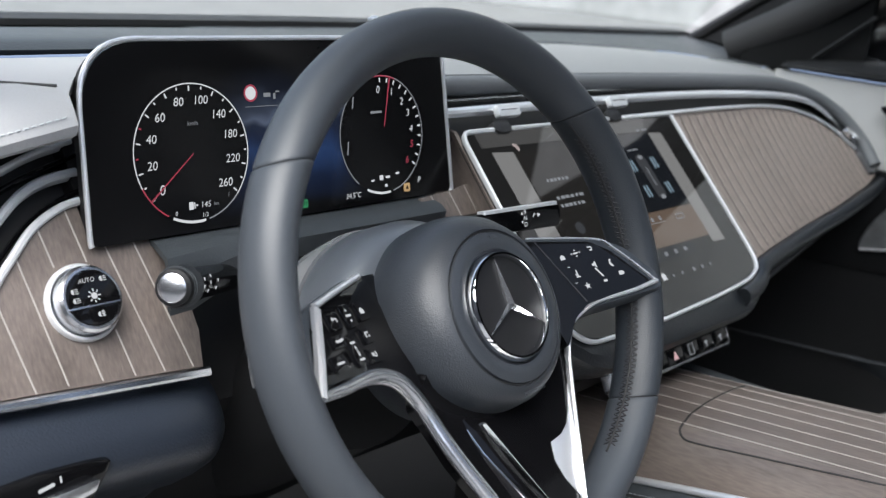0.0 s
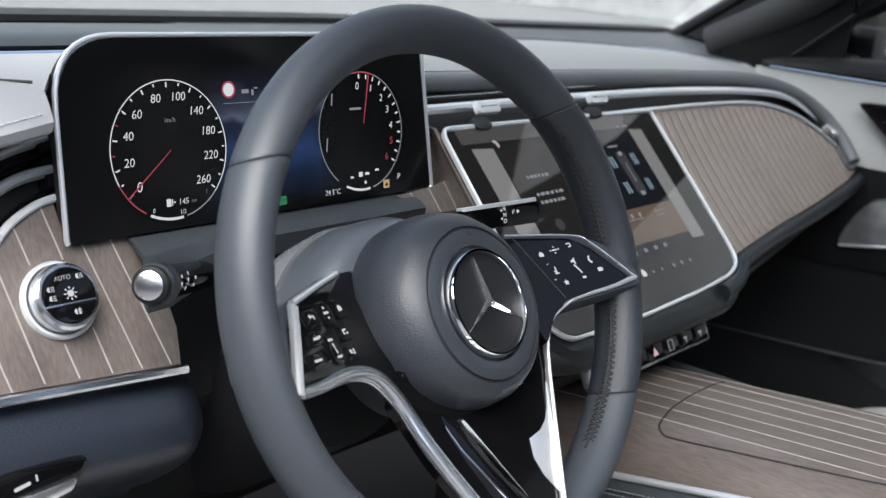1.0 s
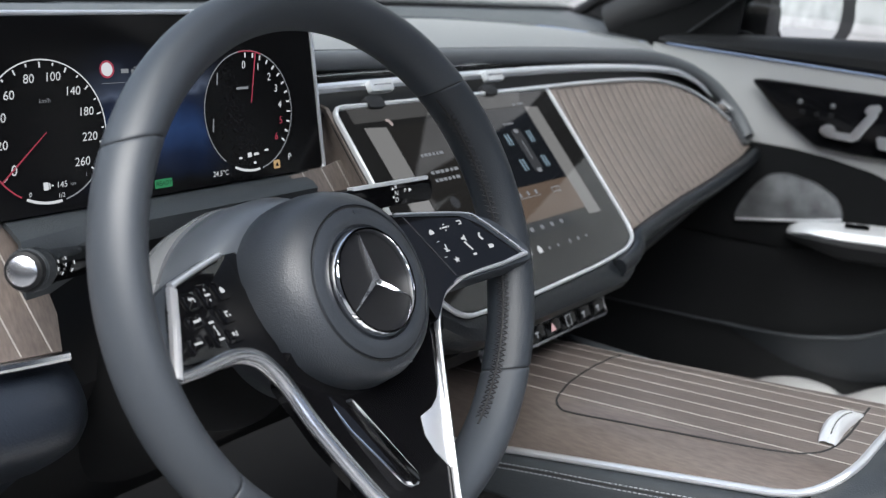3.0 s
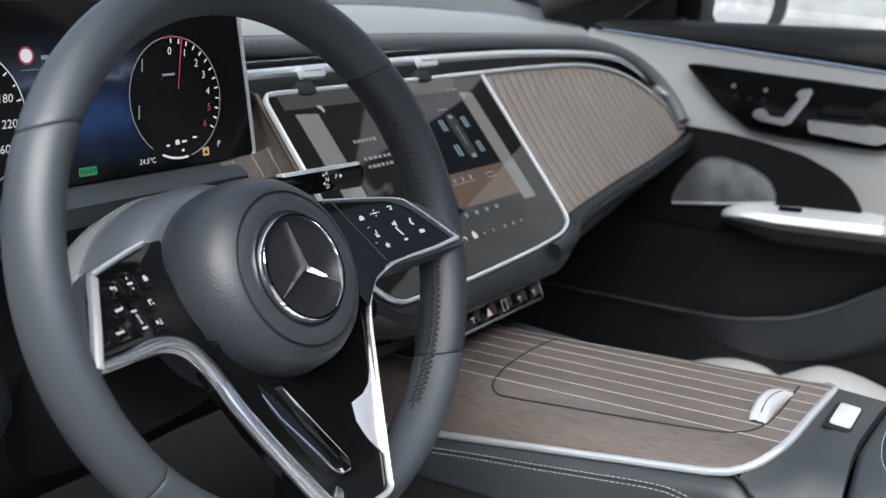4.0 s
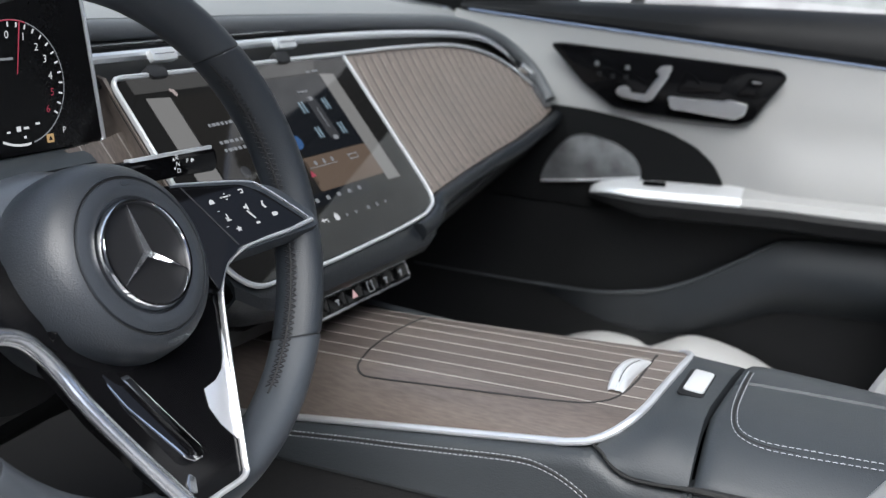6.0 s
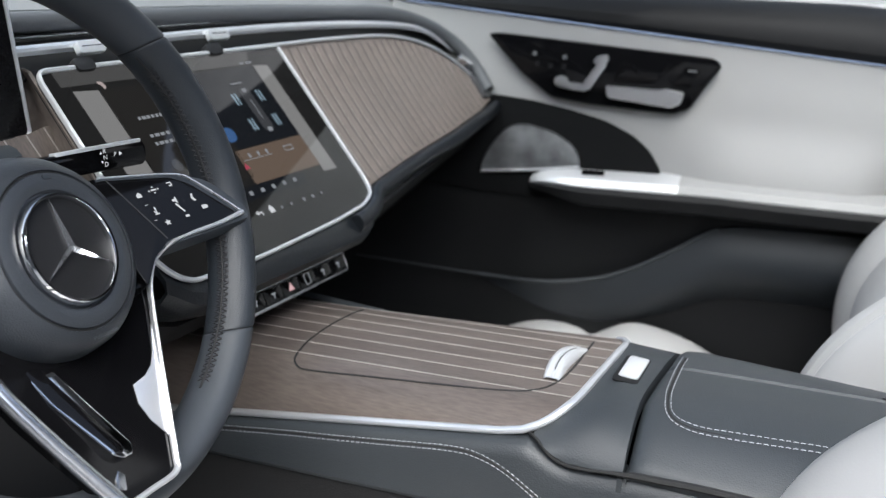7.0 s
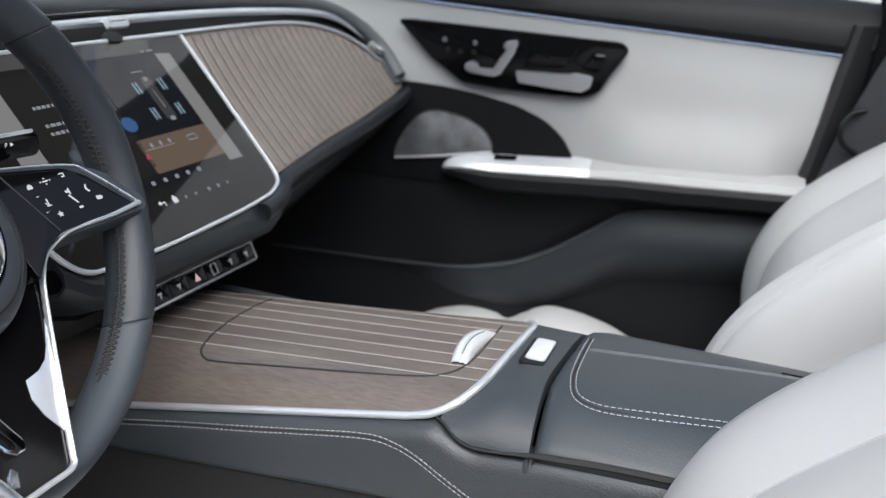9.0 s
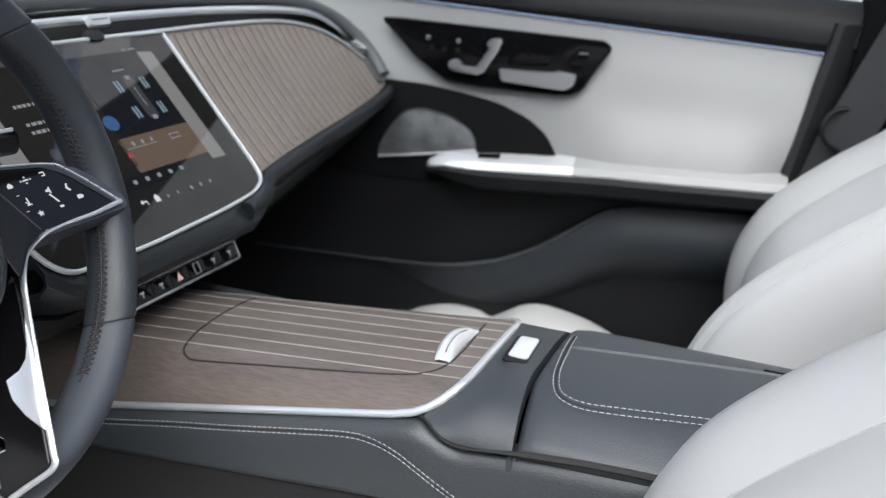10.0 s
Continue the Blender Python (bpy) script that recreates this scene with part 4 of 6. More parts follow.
            text("km", 0.0034, 0.0155, -0.0347, ICONDIM, gauge, m, 0.0003, "letters")
            text("1/2", 0.0042, 0.006, -0.0412, ICON, gauge, m, 0.0003)
            text("0", 0.0042, -0.0165, -0.0382, ICON, gauge, m, 0.0003)
            text("1", 0.0042, 0.0262, -0.030, ICONDIM, gauge, m, 0.0003)
            part("fuel_symbol", joined(slab(rect(0.0034, 0.005, -0.0045, -0.0342), 0.0003), slab(rect(0.0007, 0.004, -0.0018, -0.0342), 0.0003), slab([(-0.0005, -0.0350), (-0.0005, -0.0334), (0.0010, -0.0342)], 0.0003)), ICON, gauge, "", m @ pose(0, 0, 0.0004))
        else:
            for i, (v, x, y) in enumerate((("0", -0.0033, 0.0343), ("1", 0.0115, 0.0321), ("2", 0.0225, 0.0242), ("3", 0.0291, 0.0151), ("4", 0.0322, 0.0025), ("5", 0.0321, -0.0096), ("6", 0.0261, -0.0216))):
                text(v, 0.0080, x, y, REDLIT if i > 4 else ICON, gauge, m, 0.0003)
            tk = []
            for i in range(13):
                a = radians(91 - i * 10.6)
                c, s = math.cos(a), math.sin(a)
                tk.append(slab([(0.0400 * c - 0.0006 * s, 0.0400 * s + 0.0006 * c), (0.0400 * c + 0.0006 * s, 0.0400 * s - 0.0006 * c), (0.0435 * c + 0.0006 * s, 0.0435 * s - 0.0006 * c), (0.0435 * c - 0.0006 * s, 0.0435 * s + 0.0006 * c)], 0.0002))
            part("tick_marks", joined(*tk), ICON, gauge, "", m @ pose(0, 0, 0.0003))
            a = radians(77)
            part("needle", slab([(0.044 * math.cos(a) - 0.0006, 0.044 * math.sin(a)), (0.044 * math.cos(a) + 0.0006, 0.044 * math.sin(a)), (0.0024, 0.006), (0.0018, 0.006)], 0.0003), REDLIT, gauge, "red needle", m @ pose(0, 0, 0.0006))
            part("red_arc", tube([(0.0448 * math.cos(q), 0.0448 * math.sin(q), 0.0003) for q in np.linspace(radians(100), radians(70), 14)], 0.0005, 0.0002, 4, up=(0, 0, 1)), REDLIT, gauge, "", m)
            part("sub_scale", slab(rect(0.0011, 0.009, -0.0335, 0.021), 0.0002), ICONDIM, gauge, "", m @ pose(0, 0, 0.0003, 0, 0, -8))
            part("sub_scale", slab(rect(0.0011, 0.010, -0.036, -0.013), 0.0002), ICONDIM, gauge, "", m @ pose(0, 0, 0.0003, 0, 0, -8))
            part("scale_caption", slab(rect(0.012, 0.0018, -0.006, 0.0175), 0.0002), ICONDIM, gauge, "", m @ pose(0, 0, 0.0003))
            part("fuel_symbol", joined(slab(rect(0.0038, 0.0036, -0.0035, -0.033), 0.0003), slab(rect(0.0045, 0.0018, 0.0035, -0.033), 0.0003), slab(rect(0.003, 0.0015, -0.013, -0.0345), 0.0003), slab(rect(0.004, 0.0015, 0.0145, -0.031), 0.0003), slab(rect(0.0022, 0.002, 0.0015, -0.0395), 0.0003)), ICON, gauge, "", m @ pose(0, 0, 0.0004))
    mi = FD @ pose(0, 0, 0.0020)
    part("speed_limit_sign", lathe([(0, 0), (0.0048, 0), (0.0048, 0.0002), (0, 0.0002)], 28), ICON, t, "white sign with a red ring", mi @ pose(-0.0396, 0.0367, 0))
    part("sign_ring", tube([(0.0052 * math.cos(a), 0.0052 * math.sin(a), 0.0003) for a in np.linspace(0, 2 * math.pi, 28, endpoint=False)], 0.0007, 0.0003, 4, closed=True, up=(0, 0, 1)), REDLIT, t, "", mi @ pose(-0.0396, 0.0367, 0))
    part("assist_symbol", joined(slab(rect(0.006, 0.0028, 0, 0), 0.0002), slab(rect(0.002, 0.004, 0.0065, -0.001), 0.0002), slab(rect(0.0034, 0.001, 0.0095, 0.002), 0.0002)), ICONDIM, t, "", mi @ pose(-0.0250, 0.0350, 0))
    part("divider_line", slab(rect(0.045, 0.0004), 0.0002), ICONDIM, t, "", mi @ pose(-0.022, 0.0275, 0))
    text("12:4", 0.0062, -0.0490, -0.0450, ICON, t, mi, 0, "clock_digits", "LEFT")
    text("24.5°C", 0.0056, 0.0530, -0.0437, ICON, t, mi, 0, "temperature", "CENTER")
    text("P", 0.0068, 0.1262, -0.0389, ICON, t, mi, 0, "letter")
    part("ready_lamp", slab(rounded(rect(0.0155, 0.0062), 0.001), 0.0002), GREENLIT, t, "green ready lamp", mi @ pose(-0.0008, -0.0440, 0))
    text("READY", 0.0046, -0.0008, -0.0440, PANELBLACK, t, mi, 0.0004, "letters")
    part("warning_lamp", slab(rounded(rect(0.0068, 0.0066), 0.001), 0.0002), AMBERLIT, t, "amber lamp", mi @ pose(0.1120, -0.0432, 0))
    part("warning_mark", slab([(-0.0018, -0.0015), (0.0018, -0.0015), (0, 0.0018)], 0.0002), PANELBLACK, t, "", mi @ pose(0.1120, -0.0432, 0.0003))


# ---- dashboard ----
ROLL = [(-0.21, 0.0525, -0.004), (0.0, 0.0475, -0.004), (0.12, 0.0440, -0.004), (0.24, 0.0395, -0.004), (0.34, 0.0345, -0.004), (0.42, 0.0275, -0.001), (0.48, 0.0145, 0.003), (0.528, -0.011, 0.007), (0.554, -0.045, 0.009), (0.562, -0.080, 0.009), (0.554, -0.116, 0.008)]


def dashboard():
    d = thing("dashboard", "grey leather dashboard with ribbed walnut trim and black vent slots", "dashboard", at=(0, 0.2, 0.8))
    roll = curve_pts([on(FP, *q) for q in ROLL], 6)
    part("front_roll", tube(roll, 0.0090, 0.0090, 16), ROLLGREY, d, "grey leather rounded dash edge")
    rows, far = [], []
    for x in np.linspace(-0.21, 0.574, 26):
        ry, rz = (np.interp(x, [q.x for q in roll[:49]], [q[k] for q in roll[:49]]) for k in (1, 2))
        by = np.interp(x, (-0.21, 0.10, 0.308, 0.42, 0.517, 0.56, 0.581), (0.460, 0.458, 0.450, 0.430, 0.400, 0.340, 0.270))
        bz = np.interp(x, (-0.21, 0.10, 0.308, 0.42, 0.517, 0.56, 0.581), (0.908, 0.906, 0.903, 0.899, 0.894, 0.889, 0.884))
        rows.append([(x + 0.006 * s * max(0, x - 0.5) / 0.07, ry + 0.003 + (by - ry) * s, rz + 0.0095 + (bz - rz - 0.0095) * s ** 0.8 + 0.0015 * math.sin(math.pi * s)) for s in np.linspace(0, 1, 9)])
        far.append([(x, by + 0.004, bz - 0.004), (x, by + 0.008, bz + 0.0015), (x + 0.10 * max(0, x) ** 2, by + 0.05 + 0.03 * max(0, x), bz + 0.006), (x + 0.40 * max(0, x) ** 2, 0.565 - 0.05 * max(0, x - 0.4), 0.912 - 0.012 * max(0, x)), (x + 0.45 * max(0, x) ** 2, 0.60, 0.895)])
    part("top_pad", sheet(rows, 0.01), PALEPAD, d, "pale grey leather top pad")
    far.append([(p[0] + 0.12, p[1] - 0.02, p[2] - 0.004) for p in far[-1]])
    part("rear_shelf", sheet(far, 0.006), CONSOLE, d, "dark grey shelf under the windscreen")
    part("ambient_light", tube([rows[i][-1] for i in range(22, 26)], 0.0012, n=6), BLUELIT, d, "blue ambient light line")
    part("defroster_strip", sheet([[(x, 0.565 - 0.05 * max(0, x - 0.4) + e, 0.9125 - 0.012 * max(0, x) + h) for e, h in ((-0.006, 0.0), (0.02, 0.002), (0.05, 0.001), (0.09, -0.02))] for x in np.linspace(-0.78, 0.80, 19)], 0.006), RUBBER, d, "black strip below the windscreen")
    part("sensor_cap", slab(rounded(rect(0.012, 0.010), 0.003), 0.006, 0.002), ALU, d, "", pose(0.06, 0.553, 0.922, 60, 0, 0))
    # driver's side top
    rows = []
    for x in np.linspace(-0.78, -0.20, 12):
        rows.append([(x, y, z) for y, z in ((0.565, 0.9105), (0.50, 0.916), (0.42, 0.924), (0.34, 0.929), (0.305, 0.930), (0.292, 0.928), (0.286, 0.924))])
    part("top_pad", sheet(rows, 0.008), CONSOLE, d, "dark grey leather top pad")
    part("ambient_light", tube([(x, 0.2835, 0.9195 + 0.006 * (x + 0.60)) for x in np.linspace(-0.78, -0.47, 8)], 0.0012, n=6), BLUELIT, d, "blue ambient light line")
    rows = []
    for k in np.linspace(0, 1, 8):
        row = []
        for y, z, e in ((0.283, 0.9195, 0), (0.25, 0.9185, 0.2), (0.22, 0.9150, 0.6), (0.203, 0.9085, 0.9), (0.191, 0.9005, 1), (0.186, 0.893, 1), (0.188, 0.887, 1), (0.196, 0.883, 1), (0.222, 0.881, 1)):
            x = -0.80 + k * (0.80 - 0.5535 + 0.70 * max(0.0, y - 0.200) + 0.1 * max(0.0, y - 0.186))
            row.append((x, y, z - 0.2 * e * max(0, min(0.1, -0.556 - x))))
        rows.append(row)
    part("side_pad", sheet(rows, 0.008), SIDEPAD, d, "pale grey leather pad with stitching")
    stitches([(x, 0.1886, 0.8980 - 0.2 * max(0, min(0.1, -0.556 - x))) for x in np.linspace(-0.70, -0.5550, 10)], "stitching", THREAD, d, label="pale grey stitching")
    part("seam", tube(curve_pts([(-0.80, 0.25, 0.9188), (-0.66, 0.245, 0.9184), (-0.60, 0.232, 0.9142), (-0.552, 0.212, 0.9120)], 5), 0.0011, n=5), DARKTHREAD, d)
    # fascia core behind all panels
    rows = []
    for x in np.linspace(-0.80, 0.60, 22):
        if x < -0.2:
            sec = [(0.30, 0.90), (0.268, 0.89), (0.258, 0.84), (0.215, 0.76), (0.190, 0.735), (0.175, 0.70), (0.22, 0.60), (0.40, 0.45)]
        else:
            k = min(1, max(0, (x - 0.14) / 0.42))
            zb = 0.705 + 0.045 * k
            yb = 0.2 - (0.86 - zb) * 0.96 + 0.012
            drop = 0.085 * max(0, (x - 0.46) / 0.14) ** 1.5
            sec = [(0.30, 0.885 - drop), (0.232, 0.885 - drop), (0.226, 0.872 - drop), (0.214, 0.858 - drop), (0.5 * (0.214 + yb), 0.5 * (0.858 - drop + zb)), (yb, zb), (yb + 0.04, zb - 0.05), (0.34, 0.50)]
        rows.append([(x, y, z) for y, z in sec])
    part("core", sheet(rows, 0.006), DARK, d, "dark inner fascia")
    # vents: slot back, chrome blades, tabs
    vent = part("air_vent", slab([(u, v - 0.030) for u, v in [(-0.2, 0.078), (0.12, 0.069), (0.34, 0.060), (0.45, 0.051), (0.51, 0.040), (0.55, 0.020), (0.580, -0.012), (0.594, -0.050)]] + [(0.57, -0.100), (0.53, -0.062), (0.46, -0.015), (0.34, 0.0), (-0.2, 0.002)], 0.004), SHADOWGAP, d, "black slot air vent with a chrome blade", FP @ pose(0, 0, -0.010))
    c1 = curve_pts([on(FP, u, v, -0.001) for u, v in ((-0.205, 0.0200), (0.05, 0.0205), (0.21, 0.0185), (0.343, 0.0130), (0.4425, 0.0052), (0.5042, -0.0069), (0.5363, -0.0272), (0.552, -0.043))], 8)
    part("blade", band(c1, 0.0080, 0.006, FP.to_3x3() @ Vector((0, 0.45, 1))), SATINPALE, vent, "satin silver blade")
    c0 = [p + FP.to_3x3() @ Vector((0, 0.0155, -0.006)) for p in c1]
    part("blade", band(c0, 0.0026, 0.004, FP.to_3x3() @ Vector((0, 0.45, 1))), SATIN, vent, "thin silver blade")
    for x in (-0.1230, 0.0560):
        tab = part("tab", slab(rounded(rect(0.031, 0.0110), 0.003), 0.006, 0.0018), PULLSILVER, vent, "pale metal vent tab", FP @ pose(x, 0.0145, 0.0095, 12, 0, 0))
        part("tab_stem", slab(rounded(rect(0.023, 0.0130), 0.006), 0.007, 0.002), RUBBER, tab, "black tab foot", FP @ pose(x - 0.016, 0.0010, 0.0060))
        part("tab_groove", slab(rect(0.024, 0.0008), 0.0004), SATIN, tab, "", FP @ pose(x, 0.0150, 0.0098, 12, 0, 0))
    part("tab", slab(rounded(rect(0.026, 0.010), 0.0045), 0.008, 0.003), CHROME, vent, "bright metal vent tab", FP @ pose(0.543, -0.066, 0.014, 0, 0, -38))
    cap = part("outlet_cap", slab(rounded([(0.549, -0.060), (0.560, -0.072), (0.566, -0.100), (0.557, -0.124), (0.537, -0.124), (0.541, -0.092), (0.553, -0.080)], 0.004), 0.010, 0.004), SMOKE, vent, "smoky silver vent end", FP @ pose(0, 0, 0.007))
    part("cap_rib", tube(curve_pts([(0.556, -0.068, 0.0075), (0.561, -0.085, 0.0085), (0.559, -0.105, 0.0085), (0.552, -0.120, 0.0075)], 5), 0.0018, 0.0012, 8, up=(0, 0, 1)), SATIN, cap, "", FP)
    # ribbed walnut panel in front of the passenger
    out = [(0.1505, -0.003), (0.260, -0.0035), (0.373, -0.0075), (0.440, -0.0175), (0.492, -0.036), (0.528, -0.064), (0.556, -0.101), (0.566, -0.126), (0.510, -0.1375), (0.400, -0.1520), (0.278, -0.1640), (0.180, -0.1760), (0.1425, -0.1815)]
    o = rounded(out, 0.008, 3)
    wp = part("trim_panel", slab(o, 0.006, 0.001), WOODR, d, "walnut trim panel with fine dark ribs", FP @ pose(0, 0, 0.001))
    part("panel_edge", tube([(p[0], p[1], 0.0022) for p in curve_pts([(-0.188, -0.0005), (0.0, -0.0010), (0.152, -0.0015), (0.260, -0.0022), (0.373, -0.0060), (0.440, -0.0155), (0.494, -0.034), (0.531, -0.062), (0.560, -0.100)], 6)], 0.0021, n=8), SATINPALE, d, "thin silver edge", FP)

    def span(x):
        """Upper and lower edge of the panel where the line at x crosses it."""
        hits = []
        for (a, b), (c, e) in zip(out, out[1:] + out[:1]):
            if (a - x) * (c - x) < 0:
                hits.append(b + (e - b) * (x - a) / (c - a))
        return (min(hits), max(hits)) if len(hits) > 1 else None
    for i in range(25):
        xb = 0.150 + 0.0172 * i
        pts = []
        for v in np.linspace(-0.186, -0.002, 40):
            x = xb + 0.020 * max(0, (v + 0.14) / 0.14) ** 2
            q = span(x)
            if q and q[0] + 0.001 < v < q[1] - 0.001:
                pts.append((x, v, 0.0007))
        if len(pts) > 5:
            # dark strip paints the trough's shade, pale strip the lit flank
            part("inlay", band(pts[::3] + [pts[-1]], 0.0024, 0.0007, (0, 0, 1)), RIBSHADE, wp, "", FP, smooth=False)
            part("rib_flank", band([(q[0] + 0.0024, q[1], q[2]) for q in pts[1:-1:3]], 0.0022, 0.0006, (0.3, 0, 1)), RIBLIT, wp, "", FP, smooth=False)
    # padded edge under the panel
    low = curve_pts([on(FP, u, v, 0.0) for u, v in ((0.080, -0.2130), (0.112, -0.2085), (0.134, -0.2010), (0.1485, -0.1915), (0.180, -0.1860), (0.278, -0.174), (0.400, -0.162), (0.510, -0.1475), (0.580, -0.136), (0.64, -0.130))], 6)
    part("lower_roll", tube(low, 0.0080, 0.0095, 14), GRAINED, d, "dark leather edge below the trim")
    rows = [[p + Vector((0, dy, dz)) for dy, dz in ((0.004, -0.004), (0.022, -0.007), (0.065, -0.012), (0.12, -0.06), (0.20, -0.20), (0.30, -0.32))] for p in low]
    part("glovebox", sheet(rows, 0.006), DARK, d, "dark glovebox face")
    # walnut around the light switch
    out = [(-0.80, 0.000), (-0.66, -0.030), (-0.625, -0.0290), (-0.606, -0.0180), (-0.590, -0.0010), (-0.572, 0.0150), (-0.552, 0.0245), (-0.5395, 0.0265), (-0.5380, 0.0040), (-0.5330, 0.0015), (-0.4935, 0.0010), (-0.4860, -0.020), (-0.4800, -0.050), (-0.4790, -0.066), (-0.4835, -0.0895), (-0.617, -0.0785), (-0.80, -0.0640)]
    out[0:2] = [(-0.80, -0.050), (-0.66, -0.050)]
    lp = part("trim_panel", slab(out, 0.006, 0.0008), WOOD, d, "brown open-pore walnut panel with pale inlaid pinstripes", FL @ pose(0, 0, 0.001))
    for x0, slope in ((-0.6310, 0.15), (-0.6090, 0.16), (-0.5868, 0.135), (-0.5667, 0.154), (-0.5450, 0.152), (-0.5290, 0.203), (-0.5089, 0.206)):
        a, b = Vector((x0 - slope * 0.0265, 0.0265)), Vector((x0 + slope * 0.0920, -0.0920))
        pts = []
        for s in np.linspace(0, 1, 60):
            q = a.lerp(b, s)
            if inside(q, out) and (q - Vector((-0.5540, -0.0338))).length > 0.0262:
                pts.append(q)
        runs, cur = [], []
        for q in pts:
            if cur and (q - cur[-1]).length > 0.004:
                runs.append(cur)
                cur = []
            cur.append(q)
        if cur:
            runs.append(cur)
        for run in runs:
            if len(run) > 2:
                part("inlay", band([(run[0].x, run[0].y, 0.0007), (run[-1].x, run[-1].y, 0.0007)], 0.0011, 0.0006, (0, 0, 1)), INLAY, lp, "", FL, smooth=False)
    part("trim_edge", tube([on(FL, u, v, 0.002) for u, v in curve_pts_2d([(-0.66, -0.062), (-0.618, -0.040), (-0.606, -0.0180), (-0.590, -0.0010), (-0.572, 0.0155), (-0.552, 0.0255), (-0.538, 0.0285)])], 0.0027, n=8), PULLSILVER, d, "bright silver edge around the vent")
    part("trim_strip", joined(band([on(FL, -0.80, -0.0670, 0.0), on(FL, -0.617, -0.0825, 0.0), on(FL, -0.4815, -0.0935, 0.0)], 0.0058, 0.005, FL.to_3x3() @ Vector((0, 0, 1)))), SATIN, d, "satin silver strip below the trim")
    # side vent
    sv = part("air_vent", slab([(-0.80, 0.085), (-0.527, 0.081), (-0.527, 0.030), (-0.60, -0.012), (-0.66, -0.05), (-0.80, -0.05)], 0.004), SHADOWGAP, d, "black side vent with chrome blades", FL @ pose(0, 0, -0.016))
    for ctrl, wd, mt in (([(-0.80, -0.04), (-0.66, 0.010), (-0.60, 0.0430), (-0.5743, 0.0545), (-0.5543, 0.0615), (-0.529, 0.0670)], 0.0036, PULLSILVER), ([(-0.80, -0.09), (-0.66, -0.036), (-0.605, 0.009), (-0.581, 0.0293), (-0.5677, 0.0385), (-0.5514, 0.0445), (-0.531, 0.0475)], 0.0060, PULLSILVER), ([(-0.80, -0.06), (-0.66, -0.010), (-0.605, 0.028), (-0.575, 0.044), (-0.529, 0.0575)], 0.003, BLACKGLOSS), ([(-0.80, -0.12), (-0.66, -0.060), (-0.605, -0.010), (-0.575, 0.016), (-0.5514, 0.029), (-0.529, 0.0355)], 0.003, BLACKGLOSS)):
        part("blade", band([on(FL, u, v, -0.009) for u, v in curve_pts_2d(ctrl)], wd, 0.007, FL.to_3x3() @ Vector((0, 0.3, 1))), mt, sv)
    part("vent_end", slab(rounded([(-0.536, 0.030), (-0.5275, 0.030), (-0.5275, 0.076), (-0.536, 0.074)], 0.001), 0.014, 0.001), DARK, sv, "", FL @ pose(0, 0, -0.004))
    # small walnut bridge between the two displays
    br = part("trim_panel", slab([(-0.2500, -0.0060), (-0.2130, -0.0040), (-0.1930, -0.0005), (-0.1800, -0.0005), (-0.1800, -0.050), (-0.2420, -0.050), (-0.2520, -0.030)], 0.006, 0.0008), WOOD, d, "narrow walnut bridge with pale inlays", FL @ pose(0, 0, 0.011))
    for x, top in ((-0.2375, -0.0055), (-0.2146, -0.0045), (-0.1942, -0.0010)):
        part("inlay", band([(x, top, 0.0107), (x + 0.012, -0.047, 0.0107)], 0.0014, 0.0006, (0, 0, 1)), INLAY, br, "", FL, smooth=False)
    rows = []
    for v in np.linspace(0.004, -0.120, 12):
        p = on(FP, -0.1945 - 0.05 * max(0.0, -v) * (1 if v > -0.1 else 0.9), v, -0.003)
        rows.append([p, p + Vector((0.004, 0.012, 0.001)), p + Vector((0.010, 0.030, 0.002)), p + Vector((0.012, 0.075, 0.003)), p + Vector((0.012, 0.120, 0.003))])
    part("trim_panel", sheet(rows, 0.003), WOOD, d, "walnut flank beside the touchscreen")
    # ledge under the instrument display
    rows = []
    for x in np.linspace(-0.497, -0.235, 18):
        s = (x + 0.366) / 0.131
        sag = 0.030 * max(0, -s - 0.35) ** 1.4
        lip = 0.014 - 0.004 * s
        rows.append([(x, y, z) for y, z in ((0.200, 0.8145), (0.192, 0.8135), (0.178, 0.8105 - 0.3 * sag), (0.172, 0.806 - sag), (0.174, 0.806 - lip - sag * 1.6), (0.20, 0.785 - sag))])
    part("ledge", sheet(rows, 0.004), CONSOLE, d, "grey leather ledge under the instrument display")
    # knee pad below the driver's trim
    rows = []
    for x in np.linspace(-0.80, -0.468, 26):
        t = (x + 0.80) / 0.33
        z0 = 0.757 - 0.0285 * t
        e = max(0, (x + 0.50) / 0.032)
        rows.append([(x, y + 0.020 * e ** 2, z) for y, z in curve_2d(((0.172, z0 - 0.004), (0.150, z0 - 0.010), (0.136, z0 - 0.024), (0.132, z0 - 0.040), (0.143, z0 - 0.058), (0.172, z0 - 0.080), (0.210, z0 - 0.11), (0.25, z0 - 0.20), (0.28, z0 - 0.38)))])
    part("knee_pad", sheet(rows, 0.006), KNEE, d, "dark blue-grey grained knee pad")
    # bonnet release recess
    rl = plane_frame((-0.600, 0.1290, 0.700), (1, 0, 0), (0, 0.06, 1))
    rec = part("release_recess", slab(rounded([(-0.060, -0.034), (0.004, -0.026), (0.021, -0.012), (0.034, 0.0085), (0.020, 0.0105), (-0.012, 0.0125), (-0.060, 0.011)], 0.005), 0.034, 0.002), BLACKGLOSS, d, "black recess with a release lever", rl)
    part("lever", slab(rounded([(-0.050, 0.001), (-0.010, -0.001), (0.022, 0.001), (0.019, -0.006), (0.008, -0.008), (-0.004, -0.014), (-0.040, -0.020)], 0.002), 0.006, 0.0015), SATIN, rec, "satin silver lever", rl @ pose(0, 0, 0.005))
